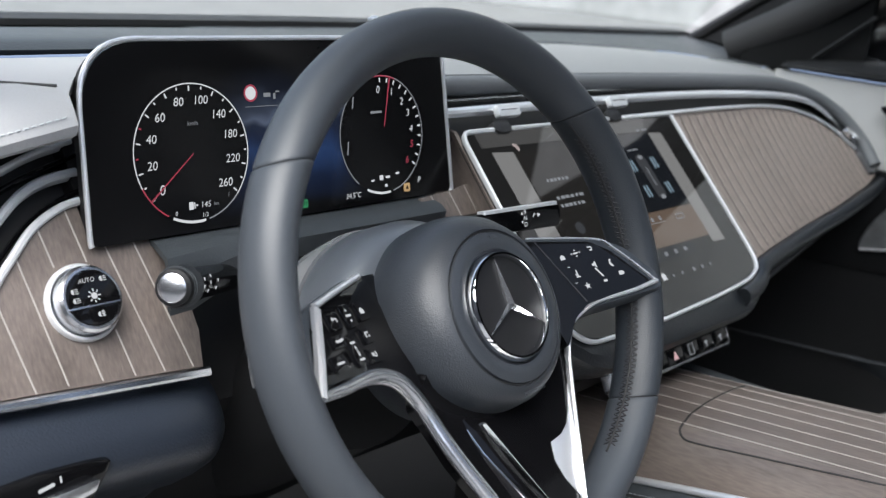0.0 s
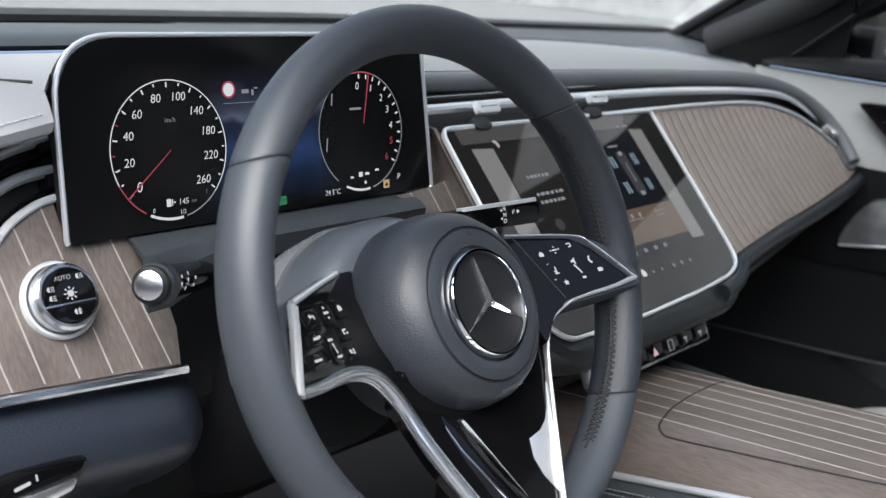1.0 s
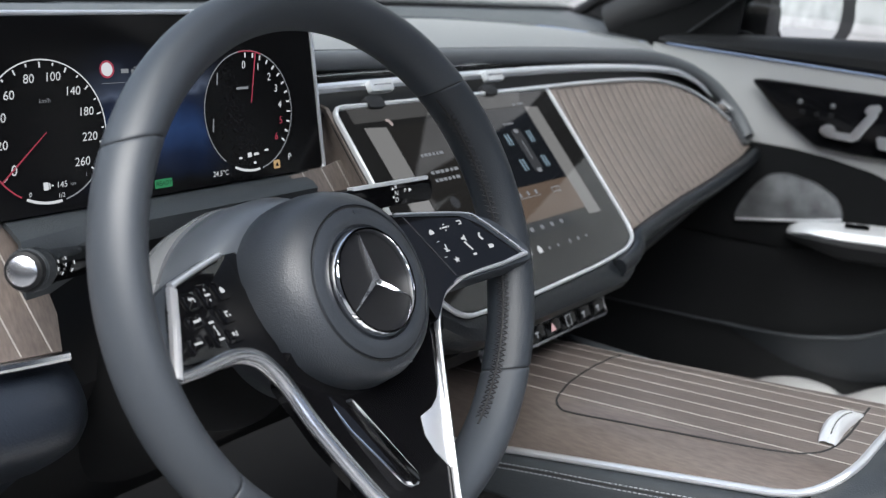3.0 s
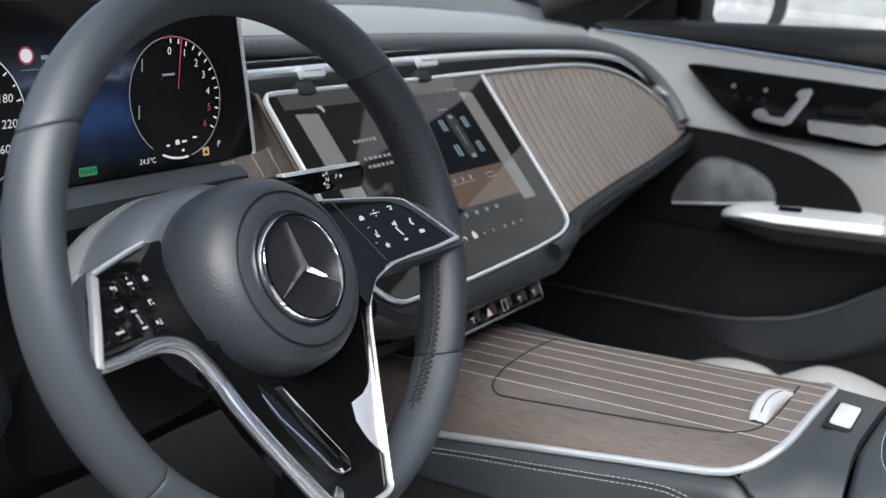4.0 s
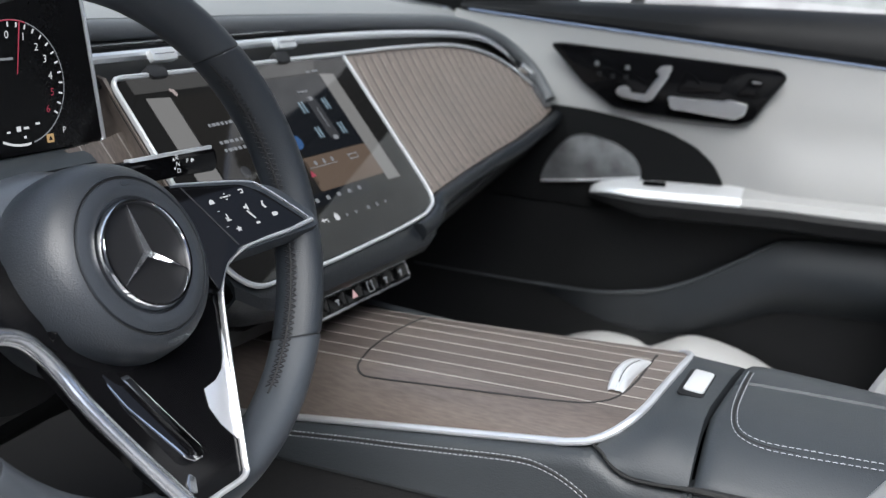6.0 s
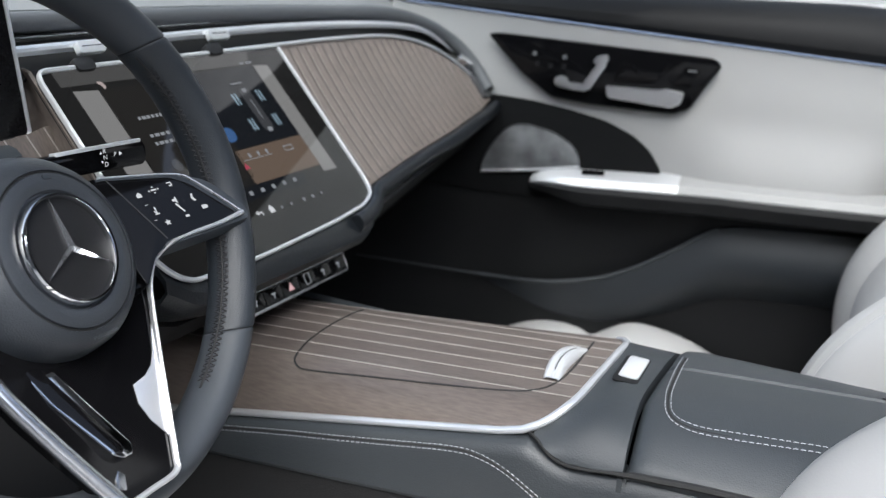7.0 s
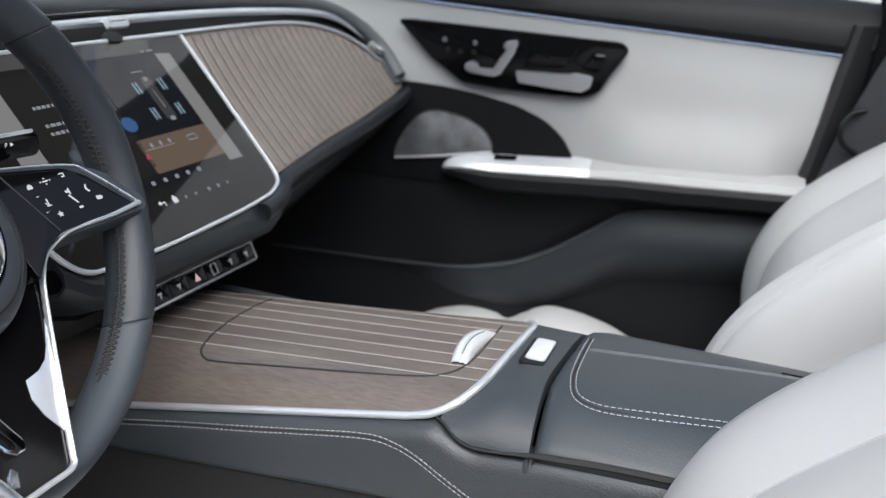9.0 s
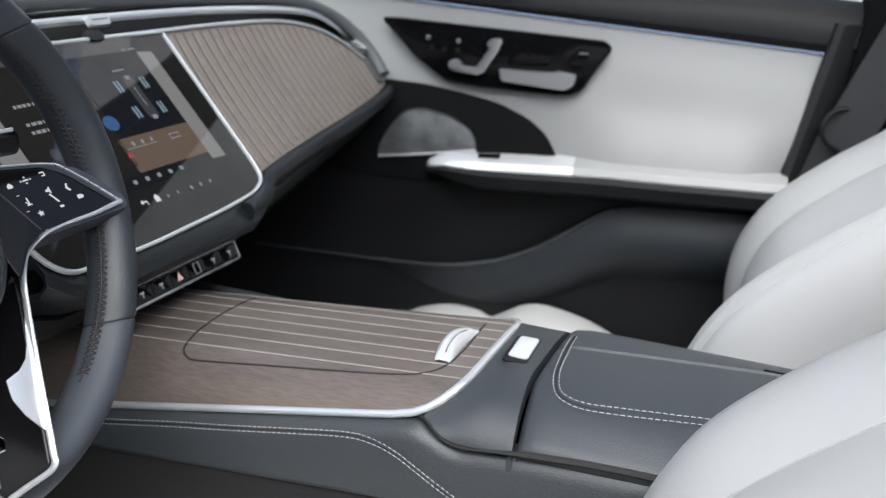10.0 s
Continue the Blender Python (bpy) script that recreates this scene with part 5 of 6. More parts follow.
    part("lever_symbol", joined(slab(rounded(rect(0.010, 0.0022, -0.008, 0.005), 0.001), 0.0003), slab(rect(0.001, 0.004, 0.001, 0.006), 0.0003)), ICON, rec, "", rl @ pose(0, 0, 0.0004, 0, 0, 10))


def curve_2d(c, n=3):
    return curve_pts_2d(c, n)


def curve_pts_2d(c, n=6):
    return [(p.x, p.y) for p in curve_pts([(a, b, 0) for a, b in c], n)]


def inside(q, poly):
    hit = False
    for (a, b), (c, e) in zip(poly, poly[1:] + poly[:1]):
        if (b > q.y) != (e > q.y) and q.x < (c - a) * (q.y - b) / (e - b) + a:
            hit = not hit
    return hit


# ---- central screen ----
def central_screen():
    t = thing("central_touchscreen", "large tilted glass touchscreen in a silver frame", "touchscreen", at=on(FP, -0.016, -0.1))
    out = [(-0.1935, 0.0005), (0.1475, -0.0030), (0.1405, -0.170), (0.1365, -0.1885), (0.112, -0.1980), (0.050, -0.2030), (-0.080, -0.2068), (-0.182, -0.2040), (-0.2015, -0.180)]
    radii = [0.013, 0.004, 0.02, 0.012, 0.02, 0.03, 0.03, 0.016, 0.016]
    o = rounded(out, radii, 6)
    part("housing", slab(o, 0.008, 0.001), RUBBER, t, "", FP @ pose(0, 0, 0.0012))
    part("frame", tube([(p.x, p.y, 0.0020) for p in o], 0.0020, 0.0028, 8, closed=True), PULLSILVER, t, "rounded satin silver frame", FP)
    q = rounded([(-0.027 + (x + 0.027) * 0.982, -0.1035 + (y + 0.1035) * 0.972) for x, y in out], radii, 6)
    part("screen", slab(q, 0.001), SCREENBASE, t, "dark lit screen under glossy glass", FP @ pose(0, 0, 0.0024))
    m = FP @ pose(0.008, 0.002, 0.0028)
    part("status_picture", slab(rounded(rect(0.104, 0.084, 0.023, -0.066), 0.003), 0.0002), SCREENDARK, t, "dark picture tile", m)
    part("media_tile", slab(rounded(rect(0.116, 0.112, -0.090, -0.082), 0.004), 0.0002), SCREENTILE, t, "", m)
    part("route_picture", slab(rounded(rect(0.112, 0.036, 0.0190, -0.1270), 0.003), 0.0002), SCREENBROWN, t, "dim brown lit picture", m)
    part("key_bar", slab(rounded(rect(0.110, 0.013, -0.016, -0.1520), 0.002), 0.0002), SCREENDARK, t, "", m)
    # pale side bars and the status line of the picture
    for x0, x1, y1 in ((-0.1770, -0.1490, -0.155), (0.0765, 0.1000, -0.154)):
        part("side_bar", slab([(x0, -0.024), (x1, -0.026), (x1 - 0.002, y1), (x0 - 0.002, y1 + 0.001)], 0.0002), SCREENPALE, t, "pale grey lit bar", m)
    part("status_bar", slab([(-0.186, -0.004), (0.085, -0.004), (0.070, -0.022), (-0.186, -0.019)], 0.0002), SCREENGREY, t, "grey lit status line", m)
    part("phone_symbol", joined(slab(rounded([(-0.1440, -0.0190), (-0.1400, -0.0185), (-0.1380, -0.0240), (-0.1410, -0.0265)], 0.001), 0.0002), slab(rounded(rect(0.003, 0.003, -0.1435, -0.0195), 0.001), 0.0002)), ICONWARM, t, "", m @ pose(0, 0, 0.0003))
    # plan view of the car as plain bars
    for x in (0.013, 0.018, 0.053, 0.058):
        for y in (-0.058, -0.087):
            part("diagram_bar", slab(rounded(rect(0.0024, 0.013, x, y), 0.001), 0.0002), SCREENBLUE, t, "blue lit bar", m @ pose(0, 0, 0.0003))
    part("car_diagram", slab(rounded(rect(0.016, 0.050, 0.0355, -0.072), 0.006), 0.0002), SCREENMID, t, "dark grey vehicle outline", m @ pose(0, 0, 0.0002))
    part("car_marks", joined(slab(rounded(rect(0.006, 0.004, 0.0355, -0.050), 0.001), 0.0002), slab(rounded(rect(0.007, 0.0045, 0.0355, -0.0955), 0.001), 0.0002), slab(rect(0.0008, 0.022, 0.0355, -0.072), 0.0002)), ICONDIM, t, "", m @ pose(0, 0, 0.0005))
    part("heading", slab(rect(0.018, 0.0014, 0.030, -0.041), 0.0002), ICONDIM, t, "", m @ pose(0, 0, 0.0005))
    part("picture_glow", slab([(-0.029 + 0.010 * math.cos(a), -0.092 + 0.008 * math.sin(a)) for a in np.linspace(0, 2 * math.pi, 24, endpoint=False)], 0.0002), SCREENDEEP, t, "deep blue lit patch", m @ pose(0, 0, 0.0003))
    for y, ww in ((-0.0585, 0.034), (-0.0765, 0.042), (-0.0845, 0.038)):
        for k in range(6):
            part("caption", slab(rect(ww / 6 * (0.55 + 0.3 * ((k * 3) % 4) / 3), 0.0030, -0.128 + ww / 6 * (k + 0.5), y), 0.0002), ICONDIM, t, "", m @ pose(0, 0, 0.0003))
    part("media_symbol", slab([(-0.118 + 0.006 * math.cos(a), -0.108 + 0.006 * math.sin(a)) for a in np.linspace(0, 2 * math.pi, 20, endpoint=False)], 0.0002), SCREENMID, t, "", m @ pose(0, 0, 0.0003))
    for x in (-0.020, -0.006, 0.008):
        part("map_key", slab(rounded(rect(0.0034, 0.0046, x, -0.1165), 0.001), 0.0002), ICONDIM, t, "", m @ pose(0, 0, 0.0003))
    part("map_line", slab(rect(0.046, 0.0006, -0.010, -0.1205), 0.0002), ICONDIM, t, "", m @ pose(0, 0, 0.0003))
    part("map_box", tube([(0.036, -0.1215, 0), (0.050, -0.1215, 0), (0.050, -0.1165, 0), (0.036, -0.1165, 0)], 0.0005, n=4, closed=True), ICONDIM, t, "", m @ pose(0, 0, 0.0004))
    for i in range(5):
        part("quick_key", slab(rounded(rect(0.0052, 0.0042, -0.052 + 0.0180 * i, -0.152), 0.001), 0.0002), ICONDIM, t, "", m @ pose(0, 0, 0.0003))
    part("back_key", joined(slab([(-0.0640, -0.1715), (-0.0605, -0.1690), (-0.0605, -0.1740)], 0.0002), slab(rect(0.0060, 0.0012, -0.0580, -0.1715), 0.0002), slab(rect(0.0012, 0.0040, -0.0552, -0.1730), 0.0002)), ICON, t, "white arrow", m @ pose(0, 0, 0.0003))
    part("home_key", slab([(-0.0435, -0.1755), (-0.0365, -0.1755), (-0.0365, -0.1710), (-0.0400, -0.1675), (-0.0435, -0.1710)], 0.0002), ICON, t, "white house symbol", m @ pose(0, 0, 0.0003))
    for x, ks in ((-0.024, 0.0030), (-0.008, 0.0030), (0.014, 0.0040), (0.030, 0.0040), (0.046, 0.0030)):
        part("climate_key", slab(rounded(rect(ks, ks, x, -0.1735), 0.0012), 0.0002), ICONDIM, t, "", m @ pose(0, 0, 0.0003))
    part("warning_mark", slab([(-0.0385, -0.1290), (-0.0300, -0.1290), (-0.0340, -0.1225)], 0.0002), REDLIT, t, "red triangle", m @ pose(0, 0, 0.0003))
    part("status_text", joined(slab(rect(0.006, 0.002, 0.060, -0.020), 0.0002), slab(rect(0.010, 0.002, 0.072, -0.020), 0.0002)), ICONDIM, t, "", m @ pose(0, 0, 0.0003))
    # padded chin below, with the switch strip
    d = thing("centre_stack", "dark leather chin below the touchscreen", "centre stack", at=(-0.02, 0.1, 0.68))
    rows = []
    for x in np.linspace(-0.200, 0.138, 18):
        e = max(0, (abs(x + 0.031) - 0.125) / 0.05) ** 2
        rows.append([(x, y + 0.02 * e, z + 0.022 * e) for y, z in ((0.078, 0.725), (0.060, 0.712), (0.050, 0.702), (0.048, 0.692), (0.055, 0.682), (0.068, 0.676), (0.088, 0.668), (0.10, 0.650), (0.16, 0.63), (0.24, 0.60))])
    part("chin", sheet([r[:7] for r in rows], 0.005), GRAINED, d, "dark grey rounded leather chin")
    part("lower_face", sheet([r[6:] for r in rows], 0.005), DARK, d, "dark plastic face below the chin")
    b = thing("switch_strip", "slim silver framed row of black switches", "switch panel", at=(-0.03, 0.065, 0.665))
    fb = plane_frame((-0.025, 0.0645, 0.6655), (1, 0, 0), (0, 0.5, 1))
    part("frame", slab(rounded(rect(0.212, 0.0215, 0.004), 0.005), 0.010, 0.0015), SATIN, b, "satin silver frame", fb)
    part("key_bed", slab(rounded(rect(0.204, 0.0160, 0.004), 0.003), 0.002, 0.0004), BLACKGLOSS, b, "glossy black strip", fb @ pose(0, 0, 0.0008))
    for i in range(7):
        k = part("key", slab(rounded(rect(0.0278, 0.0145), 0.0015), 0.003, 0.0006), BLACKGLOSS, b, "glossy black key", fb @ pose(-0.0825 + 0.0288 * i, 0, 0.0014))
        sh = [slab([(-0.0045, -0.0035), (0.0045, -0.0035), (0, 0.004)], 0.0003)] if i == 3 else [slab(rect(0.006, 0.0018, 0, 0.001), 0.0003), slab(rect(0.0016, 0.005, 0.0005, -0.001), 0.0003)]
        if i == 4:
            sh = [tubeframe(0.0085, 0.010)]
        part("symbol", joined(*sh), HAZARD if i == 3 else ICONDIM, k, "", fb @ pose(-0.0825 + 0.0288 * i, 0, 0.0017))


def tubeframe(w, h):
    return tube([(-w / 2, -h / 2, 0), (w / 2, -h / 2, 0), (w / 2, h / 2, 0), (-w / 2, h / 2, 0)], 0.0006, n=4, closed=True)


SCREENBASE = glow("screen_dark", (0.006, 0.006, 0.006), 0.6, 0.03, 0.30)
SCREENPALE = glow("screen_pale_bar", (0.070, 0.070, 0.070), 1.0, 0.03, 0.30)
SCREENGREY = glow("screen_grey_line", (0.022, 0.022, 0.022), 1.0, 0.03, 0.30)
ICONWARM = glow("lit_icon_warm", (0.85, 0.72, 0.70), 0.16)
SMOKE = mat("smoked_chrome", (0.16, 0.165, 0.175), 0.22, 0.8, grain=0.1, gscale=500, stain=0.3, sscale=60, rvar=0.08)
ROLLGREY = mat("grey_dash_roll_leather", (0.085, 0.090, 0.096), 0.5, grain=0.08, gscale=900, bump=0.25, bscale=700, voro=True, stain=0.08)
SCREENDARK = glow("screen_tile_dark", (0.004, 0.005, 0.007), 0.5, 0.03, 0.30)
SCREENTILE = glow("screen_tile", (0.008, 0.0075, 0.007), 0.6, 0.03, 0.30)
SCREENBROWN = glow("screen_brown", (0.060, 0.044, 0.034), 0.7, 0.03, 0.30)
SCREENMID = glow("screen_grey", (0.030, 0.032, 0.036), 0.5, 0.03, 0.30)
SCREENDEEP = glow("screen_deep_blue", (0.02, 0.05, 0.12), 0.7, 0.03, 0.30)
SCREENBLUE = glow("screen_blue", (0.12, 0.17, 0.21), 0.6, 0.03, 0.30)
HAZARD = glow("hazard_red", (0.35, 0.22, 0.23), 0.6)


# ---- centre console ----
def top_z(y):
    return 0.6520 + (-0.20 - y) * 0.085


def centre_console():
    c = thing("centre_console", "grey leather centre console with striped walnut top and silver edge", "centre console", at=(-0.03, -0.2, 0.5))
    # walnut top, crowned and rolling down to the silver edge
    xs = [(-0.1165, 1.0), (-0.1150, 0.86), (-0.110, 0.62), (-0.102, 0.34), (-0.092, 0.13), (-0.080, 0.03), (-0.060, 0.0), (-0.03, -0.02), (0.0, -0.03), (0.03, -0.02), (0.055, 0.05), (0.075, 0.2), (0.088, 0.5), (0.094, 1.0)]

    def edge_z(y):
        return 0.6330 + (-0.20 - y) * 0.204

    def surf(x, y, lift=0.0):
        for (a, p), (b, q) in zip(xs, xs[1:]):
            if x <= b:
                k = p + (q - p) * (x - a) / (b - a)
                break
        return Vector((x, y, top_z(y) + (edge_z(y) - top_z(y)) * k + lift))

    def rear(x):
        """Rear end of the walnut: rounded at the corners."""
        e = max(0, (-0.060 - x) / 0.0565)
        f = max(0, (x - 0.06) / 0.034)
        return -0.2345 + 0.042 * (1 - max(0, 1 - min(1, e) ** 2.8) ** (1 / 2.8)) + 0.03 * f * f
    xx = [-0.1165, -0.1160, -0.1150, -0.113, -0.110, -0.106, -0.102, -0.097, -0.092, -0.086, -0.080, -0.070, -0.060, -0.045, -0.03, -0.015, 0.0, 0.015, 0.03, 0.045, 0.055, 0.065, 0.075, 0.083, 0.088, 0.092, 0.094]
    rows = [[surf(x, rear(x) + (0.16 - rear(x)) * s) for s in np.linspace(0, 1, 14)] for x in xx]
    top = part("trim_panel", sheet(rows, 0.004), WOODC, c, "brown walnut console top with pale inlaid stripes")
    for i in range(7):
        x = -0.0800 + 0.0229 * i
        part("inlay", band([surf(x, y, -0.0002) for y in np.linspace(rear(x) + 0.001, 0.15, 12)], 0.0011, 0.0006, (0, 0, 1)), INLAY, top, "", smooth=False)
    # lid joint
    j = curve_pts([(0.048, 0.0228), (0.0355, 0.0233), (-0.0137, 0.0246), (-0.055, 0.0220), (-0.0762, 0.0177), (-0.0890, 0.0150), (-0.0950, 0.0075), (-0.0963, -0.006), (-0.0947, -0.0559), (-0.0914, -0.1307), (-0.0862, -0.1774), (-0.0785, -0.1990), (-0.0584, -0.2100), (-0.02, -0.2125), (0.0342, -0.2095), (0.05, -0.2085)], 6)
    part("lid_joint", band([surf(p.x, p.y, -0.0003) for p in [Vector((q[0], q[1])) for q in j]], 0.0019, 0.0009, (-0.1, 0, 1)), SHADOWGAP, c, "fine dark joint of the lid")
    rows = []
    for k in np.linspace(0, 1, 15):
        x = -0.0540 + 0.0790 * k
        h = 0.0105 * math.sin(math.pi * (0.04 + 0.92 * k)) ** 0.75
        wd = 0.72 + 0.28 * math.sin(math.pi * k) ** 0.5
        yc = -0.2045 + 0.0045 * math.sin(math.pi * k)
        rows.append([surf(x, yc + e * wd, g * h - (0.0008 if g == 0 else 0)) for e, g in ((0.0088, 0.0), (0.0080, 0.55), (0.0052, 0.92), (0.0026, 1.0), (0.0004, 0.97), (-0.0008, 0.74), (-0.0026, 0.72), (-0.0040, 0.86), (-0.0066, 0.70), (-0.0086, 0.30), (-0.0092, 0.0))])
    grip = part("lid_handle", sheet(rows, 0.0), PULLSILVER, c, "pale silver grooved lid handle")
    part("handle_groove", tube([surf(p[5].x, p[5].y, 0) + Vector((0, 0, 0.0105 * math.sin(math.pi * (0.04 + 0.92 * k)) ** 0.75 * 0.72)) for k, p in zip(np.linspace(0, 1, 15)[2:-2], rows[2:-2])], 0.0007, n=5), SHADOWGAP, grip, "")
    # silver edge all round the walnut
    ring = [surf(-0.1165, y) + Vector((-0.0015, 0, -0.001)) for y in np.linspace(0.16, rear(-0.1165) + 0.004, 14)]
    ring += [surf(x, rear(x)) + Vector((-0.001, -0.0015, 0)) for x in xx[1:-3]]
    part("silver_edge", tube(ring, 0.0036, 0.0031, 10, up=(-0.2, 0, 1)), SATINPALE, c, "rounded silver edge")
    # side of the console
    def carpet_z(y):
        return 0.544 + 0.085 * max(0, min(0.45, 0.075 - y))
    def crest(y):
        """Upper edge of the side panel: follows the silver edge, dips below the cap, then runs under the armrest."""
        if y > -0.20:
            return edge_z(y)
        return float(np.interp(-y, (0.20, 0.212, 0.2245, 0.235, 0.247, 0.265, 0.30, 0.41, 1.1), (0.6330, 0.6345, 0.6305, 0.6255, 0.6230, 0.6250, 0.6290, 0.6350, 0.6400)))
    ys = np.concatenate([np.linspace(0.22, -0.18, 16), np.linspace(-0.19, -0.32, 27), np.linspace(-0.34, -1.0, 12)])
    rows = []
    for y in ys:
        ze = crest(y)
        zc = carpet_z(y)
        rows.append([(x, y, z) for x, z in ((-0.108, ze - 0.003), (-0.121, ze - 0.0045), (-0.1275, ze - 0.009), (-0.1310, ze - 0.018), (-0.1335, 0.5 * (ze - 0.018 + zc)), (-0.1345, zc + 0.002), (-0.1320, zc - 0.002), (-0.126, zc - 0.003))])
    part("carpet_side", sheet([[(-0.1290, y, carpet_z(y) + 0.003), (-0.1300, y, 0.45), (-0.132, y, 0.30)] for y in ys], 0.004), CARPET, c, "black carpet lower side")
    part("side_panel", sheet(rows, 0.006), CONSOLE, c, "slate grey leather side with double stitching")
    rows = [[(x, y, z) for x, z in ((0.088, 0.615), (0.105, 0.60), (0.115, 0.55), (0.12, 0.30))] for y in ys[::4]]
    part("side_panel", sheet(rows, 0.006), CONSOLE, c)

    def side(y, dz):
        top = crest(y)
        z = dz
        low = carpet_z(y)
        x = np.interp(z, (low + 0.002, 0.5 * (top - 0.018 + low), top - 0.018, top - 0.009), (-0.1345, -0.1335, -0.1310, -0.1275))
        return Vector((x - 0.0003, y, z))
    SEWN = ((0.20, 0.5420), (0.13, 0.5558), (0.064, 0.5691), (0.0004, 0.5819), (-0.0524, 0.5917), (-0.103, 0.6016), (-0.1516, 0.6108), (-0.1753, 0.6122), (-0.1992, 0.6066), (-0.228, 0.5925), (-0.2563, 0.5790), (-0.30, 0.5570), (-0.34, 0.5370))
    for off in (0.0, -0.0038):
        stitches(curve_pts([side(y, z + off) for y, z in SEWN], 6), "stitching", THREAD, c, length=0.0030, gap=0.0016, r=0.00030, label="pale grey stitching")
    part("seam", tube(curve_pts([side(y, z - 0.0019) + Vector((0.0008, 0, 0)) for y, z in SEWN], 6), 0.0011, n=6), SHADOWGAP, c)
    # leather cap between walnut and armrest
    rows = []
    for s in np.linspace(0, 1, 12):
        row = []
        for x, dz, yf in ((-0.1300, -0.0350, -0.246), (-0.1290, -0.0325, -0.2345), (-0.1268, -0.0285, -0.2265), (-0.1232, -0.0230, -0.2205), (-0.1190, -0.0175, -0.2150), (-0.1130, -0.0128, 0), (-0.106, -0.0090, 0), (-0.098, -0.0060, 0), (-0.086, -0.0032, 0), (-0.072, -0.0014, 0), (-0.05, -0.0003, 0), (-0.02, 0.0, 0), (0.02, 0.0, 0), (0.06, -0.004, 0), (0.085, -0.014, 0), (0.098, -0.03, 0), (0.102, -0.06, 0)):
            xc = max(-0.1165, min(0.094, x))
            y0 = yf if yf else rear(xc) - 0.002
            z0 = (crest(yf) + 0.0005 if yf else surf(xc, rear(xc)).z - 0.0005) if x < 0.06 else 0.66 + dz
            k = min(1, s / 0.6)
            k = k * k * (3 - 2 * k)
            y1 = -0.2800 - 0.0075 * max(0, (-0.06 - x) / 0.06)
            row.append((x, y0 + (y1 - y0) * s, z0 + (0.6600 + dz - z0) * k))
        rows.append(row)
    rows.append([(x, y - 0.0006, z - 0.003) for x, y, z in rows[-1]])
    rows.append([(x, y - 0.0002, z - 0.010) for x, y, z in rows[-1]])
    part("cap", sheet(rows, 0.004), CONSOLE, c, "smooth slate leather cap")
    part("seam", tube(curve_pts([(-0.1180, -0.2120, 0.6340), (-0.1228, -0.2200, 0.6325), (-0.1266, -0.2270, 0.6285), (-0.1290, -0.2350, 0.6245), (-0.1304, -0.2470, 0.6222), (-0.1310, -0.2650, 0.6238), (-0.1310, -0.2880, 0.6272), (-0.1308, -0.310, 0.6296), (-0.1306, -0.40, 0.6345), (-0.1306, -0.70, 0.6375)], 6), 0.0028, n=6, taper=lambda k: 0.45 + 0.55 * min(1.0, max(0.0, (k - 0.6) * 6))), SHADOWGAP, c)
    fb = plane_frame((-0.0075, -0.2600, 0.6603), (1, 0.045, 0), (-0.12, 1, 0.03))
    part("release_button", slab(rounded(rect(0.0475, 0.0168), 0.004), 0.003, 0.0012), PULLSILVER, c, "pale silver release button", fb @ pose(0, 0, 0.0016))
    part("button_recess", slab(rounded(rect(0.059, 0.0215, -0.003, 0.001), 0.006), 0.002, 0.0006), DARK, c, "", fb @ pose(0, 0, 0.0002))
    # armrest
    a = thing("armrest", "slate grey stitched leather armrest lid on the console", "armrest", at=(0, -0.5, 0.6))
    prof = [(-0.1240, -0.046), (-0.1300, -0.0360), (-0.1282, -0.0305), (-0.1228, -0.0262), (-0.1150, -0.0208), (-0.104, -0.0148), (-0.088, -0.0088), (-0.06, -0.0034), (-0.02, -0.0010), (0.003, -0.0010), (0.0052, -0.0032), (0.0078, -0.0034), (0.0105, -0.0014), (0.04, -0.0012), (0.060, -0.0045), (0.082, -0.012), (0.100, -0.026), (0.104, -0.058)]
    rows = []
    for y, dz, dx in ((-0.2834, -0.060, 0.982), (-0.2825, -0.020, 0.990), (-0.2831, -0.009, 0.994), (-0.2853, -0.0040, 0.997), (-0.2890, -0.0012, 1.0), (-0.296, 0.0, 1.0), (-0.302, 0.0005, 1.0), (-0.34, 0.0010, 1.0), (-0.45, 0.0015, 1.0), (-0.60, 0.001, 1.0), (-0.80, 0.0, 1.0), (-0.86, -0.01, 1.0), (-0.87, -0.05, 1.0)):
        rows.append([((x + (0.10 * (-0.30 - y) * 1.7 if 0 < x < 0.02 and y > -0.5 else 0.034 if 0 < x < 0.02 else 0.0)) * dx, y - (0.0075 * max(0, (-0.06 - x) / 0.06) if y > -0.303 else 0.004 * max(0, (-0.06 - x) / 0.06) if y > -0.35 else 0), 0.6652 + z + (dz if z > -0.045 else 0)) for x, z in prof])
    part("lid", sheet(rows, 0.006), CONSOLE, a, "slate grey leather split lid")

    def lid_z(x):
        return 0.6661 + float(np.interp(x, [q[0] for q in prof[1:9]], [q[1] for q in prof[1:9]]))
    outer = [(0.030, -0.2915), (0.010, -0.2920), (-0.0107, -0.2931), (-0.0380, -0.2952), (-0.0549, -0.2975), (-0.0743, -0.3029), (-0.0865, -0.3120), (-0.0918, -0.3297), (-0.0901, -0.3591), (-0.0845, -0.3997), (-0.0811, -0.4278), (-0.0790, -0.50), (-0.078, -0.60), (-0.078, -0.80)]
